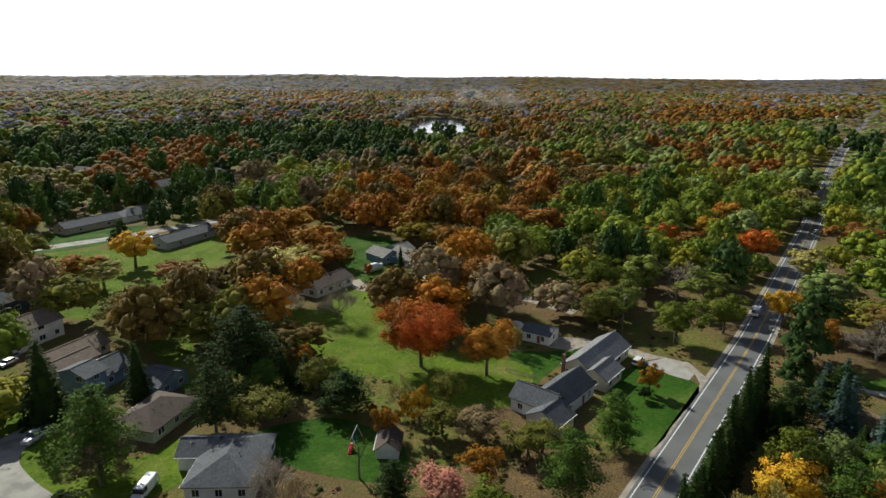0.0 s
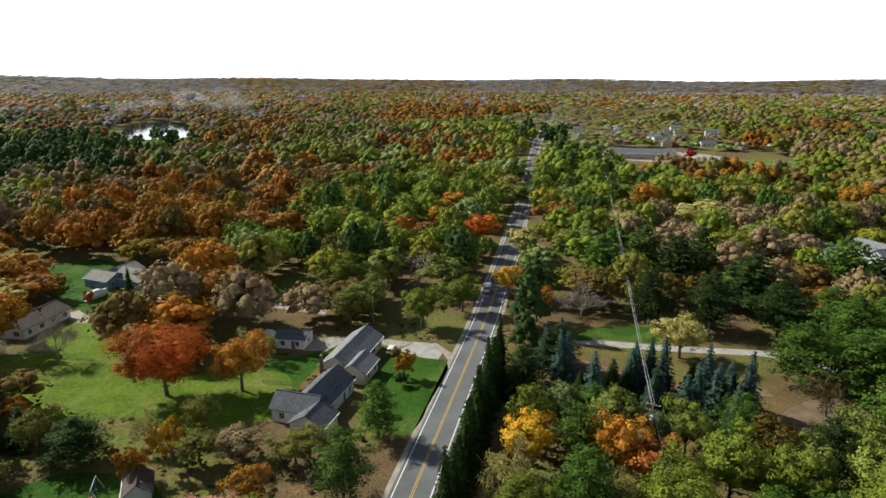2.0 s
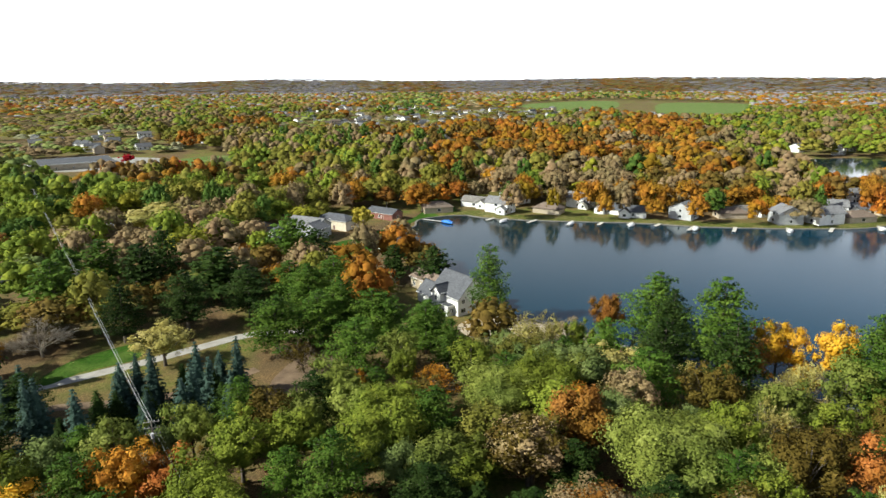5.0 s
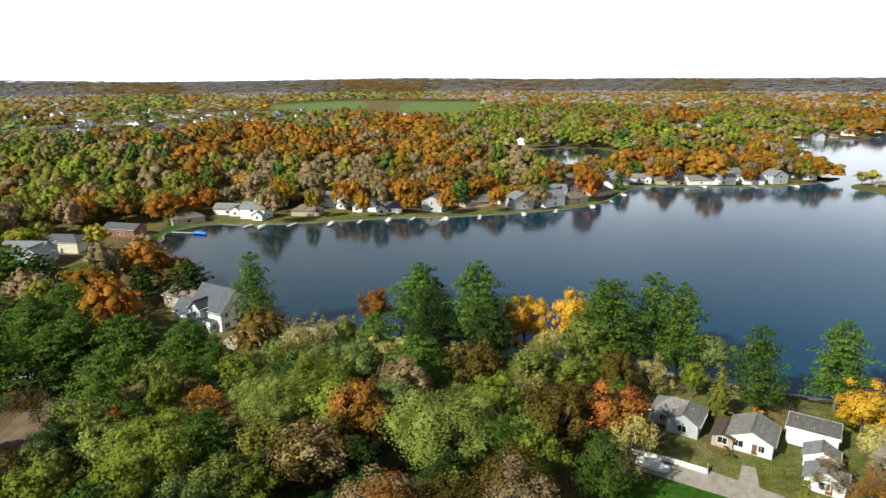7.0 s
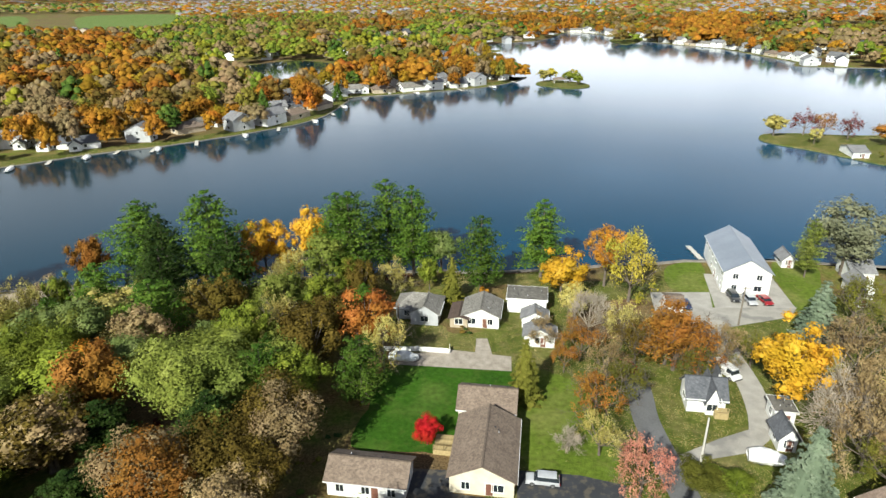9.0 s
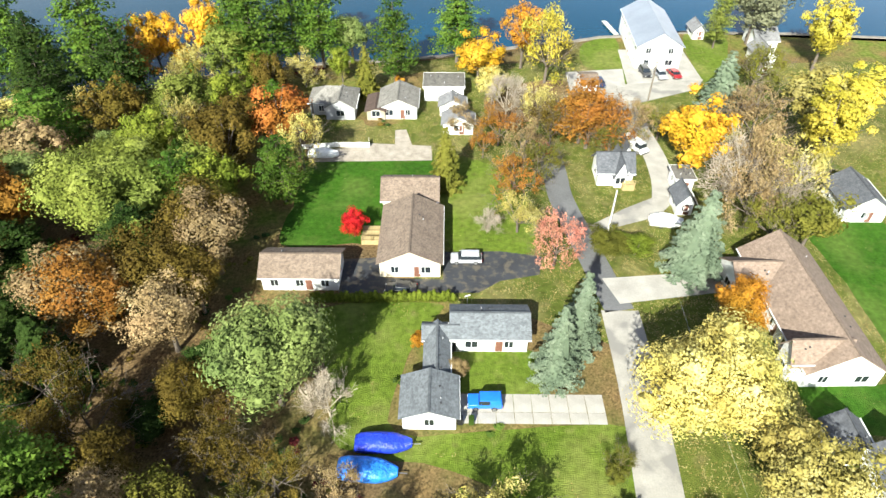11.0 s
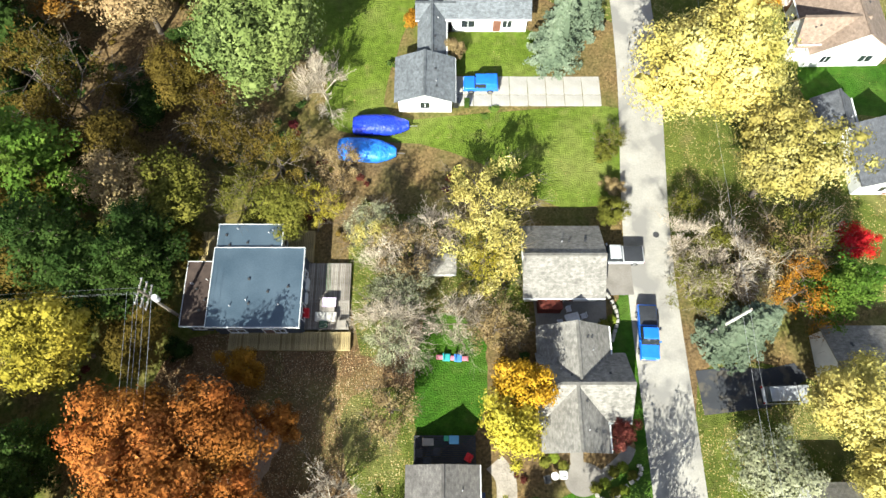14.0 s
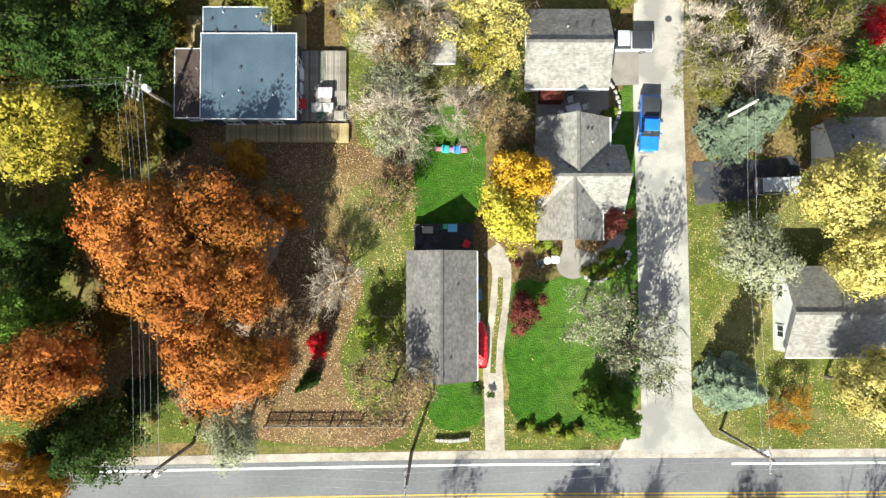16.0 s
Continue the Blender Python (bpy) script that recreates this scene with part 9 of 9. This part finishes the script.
# ---- woods ----
MIXES = {
    "oak": (("copper", 3), ("rust", 4), ("yellow", 1), ("bronze", 4), ("tan", 2), ("pine", 1), ("orange", 1), ("olive", 2), ("green", 1), ("gold", 1), ("tan", 2)),
    "pine": (("rust", 1), ("pine", 5), ("dark", 7), ("olive", 1), ("green", 1)),
    "green": (("dark", 1), ("pine", 2), ("green", 6), ("gold", 3), ("sage", 2), ("olive", 3), ("bronze", 1), ("rust", 1)),
    "town": (("pale", 3), ("sage", 3), ("tan", 4), ("olive", 4), ("green", 2), ("rust", 2), ("pine", 1)),
    "grey": (("tan", 5), ("pale", 1), ("olive", 3), ("bronze", 3), ("sage", 2)),
    # bare and hills: mixes that put distance haze into the canopy colour
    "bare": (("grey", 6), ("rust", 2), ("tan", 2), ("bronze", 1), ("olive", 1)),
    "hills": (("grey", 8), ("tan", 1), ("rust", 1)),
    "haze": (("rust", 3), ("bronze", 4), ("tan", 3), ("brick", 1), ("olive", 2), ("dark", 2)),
    "mixed": (("rust", 3), ("copper", 1), ("bronze", 3), ("tan", 2), ("olive", 4), ("green", 3), ("pine", 2), ("gold", 1), ("tan", 2)),
}
ZONES = [(name, x, y) for name, (x, y) in zip(
    ("pine", "pine", "pine", "green", "oak", "oak", "green", "mixed", "green", "oak", "oak", "mixed", "oak", "town", "town", "grey", "mixed", "oak", "town", "oak", "oak", "mixed", "oak", "oak", "oak", "oak", "mixed", "grey", "mixed", "oak", "mixed", "oak"),
    pairs(-210.6, -474.9, -311.2, -451.4, -349.5, -348.1, -436.9, -963.7, -253.8, -149.6, -267.9, -253.7, -237.3, -87.7, -452.8, -217.8, -574.1, -121.5, -1233.0, -368.8, -632.5, -376.3, -139.2, -364.2,
          -994.7, -1679.4, -1088.1, 37.6, -993.5, 527.2, -1034.6, 715.0, -451.0, 150.2, -479.9, 335.9, -954.0, 97.3, -2549.1, -57.8, -401.7, 433.8, -465.0, 752.1, -442.6, 571.2, -288.1, 260.3,
          -168.2, 359.6, -225.2, 350.4, -338.6, 1036.5, -766.7, 466.7, -534.6, 259.3, 162.6, 853.6, -997.3, 190.5, -183.5, 1944.3))]


def tone_at(x, y, r):
    """Which leaf colour grows here: by the nearest stand, with ragged borders; greyed far out in place of haze."""
    qx = x + 60 * noise.noise(Vector((x / 90, y / 90, 0.3))) * (1 + math.hypot(x, y) / 600)
    qy = y + 60 * noise.noise(Vector((x / 90, y / 90, 9.3))) * (1 + math.hypot(x, y) / 600)
    best = min(ZONES, key=lambda z: (math.atan2(z[1], z[2]) - math.atan2(qx, qy)) ** 2 * 9 + (math.log(math.hypot(z[1], z[2])) - math.log(math.hypot(qx, qy) + 1)) ** 2)
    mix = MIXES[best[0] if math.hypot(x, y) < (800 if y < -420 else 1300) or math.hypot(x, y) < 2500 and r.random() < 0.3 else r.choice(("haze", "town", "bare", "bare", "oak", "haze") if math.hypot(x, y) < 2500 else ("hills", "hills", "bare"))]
    s = 30 + math.hypot(x, y) / 9
    k = min(max(0.5 + 0.8 * noise.noise(Vector((x / s, y / s, 1.7))) + r.uniform(-0.3, 0.3), 0.0), 0.999) * sum(w for _, w in mix)
    for leaf, w in mix:
        k -= w
        if k <= 0:
            return leaf, best[0]
    return mix[0][0], best[0]


def stand_tree(seed, conifer, lumps, n, size, core=0.85):
    """Corners and faces of one tree of the woods, 1 high and 1 wide to each side."""
    g = np.random.default_rng(seed)
    hp = Heap()
    c = []
    for i in range(lumps):
        t = (i + 0.5) / lumps
        a = i * 2.39996 + g.uniform(-0.4, 0.4)
        if conifer:
            d, q, z = 0.62 * (1 - t) ** 0.8 * g.uniform(0.7, 1.1), (0.5 - 0.3 * t) * g.uniform(0.8, 1.2), 0.2 + 0.74 * t
        else:
            d, q, z = 0.68 * math.sqrt(max(1 - (1.5 * t - 0.5) ** 2, 0.0)) * g.uniform(0.75, 1.1), g.uniform(0.3, 0.46), 0.36 + 0.47 * t + g.uniform(-0.06, 0.06)
        c.append((np.array([d * math.cos(a), d * math.sin(a), z / 0.4]), q))
        vs, fs = clump(c[-1][0], q * core, g, 0.22)
        hp.add([(x, y, z * 0.4) for x, y, z in vs], fs)
    if n:
        w = np.array([q * q for _, q in c])
        k = g.choice(len(c), n, p=w / w.sum())
        d = g.normal(size=(n, 3))
        d[:, 2] = np.abs(d[:, 2]) * 0.9 - 0.25
        d /= np.linalg.norm(d, axis=1, keepdims=True)
        p = np.array([c[i][0] for i in k]) + d * (np.array([c[i][1] for i in k]) * g.uniform(0.8, 1.12, n))[:, None]
        nrm = d + g.normal(size=(n, 3)) * 0.35
        nrm /= np.linalg.norm(nrm, axis=1, keepdims=True)
        lv = quads(p, nrm, size * g.uniform(0.6, 1.4, n), g)
        lv[:, 2] *= 0.4
        hp.leaves(lv)
    v = np.array(hp.v)
    v[:, 2] *= 1.0 / v[:, 2].max()
    return v, hp.f


def plant(name, spots, protos, label):
    """One mesh of many trees, a leaf colour each."""
    leaves = sorted(CANOPY)
    V, counts, idx, mats, base = [], [], [], [], 0
    flat = {}
    for key, ps in protos.items():
        flat[key] = [(v, np.array([len(f) for f in fs]), np.array([i for f in fs for i in f])) for v, fs in ps]
    for i, (x, y, z, h, r, leaf) in enumerate(spots):
        v, cnt, ix = flat["conifer" if leaf in ("pine", "dark") and i % 2 else "broad"][i % 3]
        a = i * 1.7
        ca, sa = math.cos(a) * r, math.sin(a) * r
        V.append(np.stack([x + v[:, 0] * ca - v[:, 1] * sa, y + v[:, 0] * sa + v[:, 1] * ca, z + v[:, 2] * h], 1))
        counts.append(cnt)
        idx.append(ix + base)
        mats.append(np.full(len(cnt), leaves.index(leaf)))
        base += len(v)
    V, counts, idx, mats = np.concatenate(V), np.concatenate(counts), np.concatenate(idx), np.concatenate(mats)
    me = bpy.data.meshes.new(name)
    me.vertices.add(len(V))
    me.vertices.foreach_set("co", V.ravel().astype(np.float32))
    me.loops.add(len(idx))
    me.loops.foreach_set("vertex_index", idx.astype(np.int32))
    me.polygons.add(len(counts))
    me.polygons.foreach_set("loop_start", np.concatenate([[0], np.cumsum(counts)[:-1]]).astype(np.int32))
    for k in leaves:
        me.materials.append(CANOPY[k])
    me.polygons.foreach_set("material_index", mats.astype(np.int32))
    me.polygons.foreach_set("use_smooth", np.ones(len(counts), dtype=bool))
    me.update(calc_edges=True)
    return tagged(new(name, me), label, "woods", "", "stuff")


def is_open(x, y):
    return any(inside(o, x, y) for o in OPEN)


def scatter(r0, r1, gap, width, height, seed, sparse=0.0):
    r = random.Random(seed)
    out = []
    n = int(r1 / gap) + 1
    for i in range(-n, n + 1):
        for j in range(-n, n + 1):
            x, y = (i + r.uniform(-0.45, 0.45)) * gap, (j + r.uniform(-0.45, 0.45)) * gap
            d = math.hypot(x, y)
            if not r0 <= d < r1:
                continue
            a = math.degrees(math.atan2(-x, y))
            if (a > 166 or a < -42) and d > 300:
                continue
            if in_water(x, y) and not inside(WOOD_ISLE, x, y):
                continue
            if near_road(x, y, 1.0) or is_open(x, y) or r.random() < sparse:
                continue
            if any((x - p[0]) ** 2 + (y - p[1]) ** 2 < (p[2] + 1.0) ** 2 for p in PLOTS if abs(x - p[0]) < 14):
                continue
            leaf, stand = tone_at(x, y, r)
            if 230 < d < 1300 and any(abs(x * p[1] - y * p[0]) < 6.0 * math.hypot(p[0], p[1]) and 0 < math.hypot(p[0], p[1]) - d < (42 if stand in ("town", "grey") else 32) for p in PLOTS if abs(x - p[0]) < 48 and abs(y - p[1]) < 48):
                continue
            if d < 330 and any((x - p[0]) ** 2 + (y - p[1]) ** 2 < (p[2] * 0.8 + 2.5) ** 2 for p in SPOTS if abs(x - p[0]) < 14):
                continue
            if d > 450 and noise.noise(Vector((x / 110, y / 110, 5.0))) > 0.5:
                continue
            low = stand in ("town", "grey") and d < 1400
            if low and r.random() < 0.42:
                continue
            con = leaf in ("pine", "dark")
            out.append((x, y, rise(x, y) - 0.4, r.uniform(*height) * (1.1 if con else 0.5 if low else 1.0), r.uniform(*width) * (0.8 if con else 1.0), leaf))
    return out


CLOSE = {"broad": [stand_tree(s, False, 22, 460, 0.13, 0.66) for s in (1, 2, 3)], "conifer": [stand_tree(s, True, 20, 420, 0.13, 0.66) for s in (4, 5, 6)]}
MID = {"broad": [stand_tree(s, False, 11, 50, 0.22) for s in (1, 2, 3)], "conifer": [stand_tree(s, True, 11, 50, 0.22) for s in (4, 5, 6)]}
DIM = {"broad": [stand_tree(s, False, 5, 12, 0.34, 1.05) for s in (1, 2, 3)], "conifer": [stand_tree(s, True, 5, 12, 0.34, 1.05) for s in (4, 5, 6)]}
FAR = {"broad": [stand_tree(s, False, 2, 4, 0.5, 1.3) for s in (1, 2, 3)], "conifer": [stand_tree(s, False, 2, 4, 0.5, 1.3) for s in (4, 5, 6)]}
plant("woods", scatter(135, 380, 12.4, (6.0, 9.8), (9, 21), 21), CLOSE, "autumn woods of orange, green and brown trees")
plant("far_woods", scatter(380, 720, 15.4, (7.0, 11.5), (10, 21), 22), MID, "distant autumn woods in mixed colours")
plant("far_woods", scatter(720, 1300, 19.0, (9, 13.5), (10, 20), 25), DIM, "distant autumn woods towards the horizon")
plant("far_woods", scatter(1300, 2600, 27, (12, 18), (10, 16), 23), FAR, "far woods reaching the horizon, greyed to imitate haze")
plant("far_woods", scatter(2600, 4750, 58, (26, 44), (6, 11), 24), FAR, "woods on the low horizon hills, greyed to imitate haze")
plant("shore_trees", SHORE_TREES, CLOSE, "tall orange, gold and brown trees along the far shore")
SHRUB = {"broad": [stand_tree(s, False, 2, 50, 0.36) for s in (7, 8, 9)], "conifer": [stand_tree(s, False, 2, 50, 0.36) for s in (10, 11, 12)]}
r = random.Random(31)
low = []
for i in range(-58, 12):
    for j in range(-48, 58):
        x, y = i * 2.9 + r.uniform(-1.3, 1.3), j * 2.9 + r.uniform(-1.3, 1.3)
        if math.hypot(x, y) > 165 or r.random() < 0.6 or in_water(x, y) or near_road(x, y, 0.5) or any(inside(o, x, y) for o in OPEN) or (x > 12 and y < 100):
            continue
        if any((x - p[0]) ** 2 + (y - p[1]) ** 2 < (p[2] * 0.85 + 0.5) ** 2 for p in PLOTS):
            continue
        # mostly dark colours, which paint in the shaded gaps between the crowns
        low.append((x, y, -0.1, r.uniform(0.4, 1.4), r.uniform(0.7, 1.5), r.choice(("olive", "dark", "bronze", "dark", "maroon", "pine"))))
plant("undergrowth", low, SHRUB, "low tangled undergrowth of brown and green shrubs")
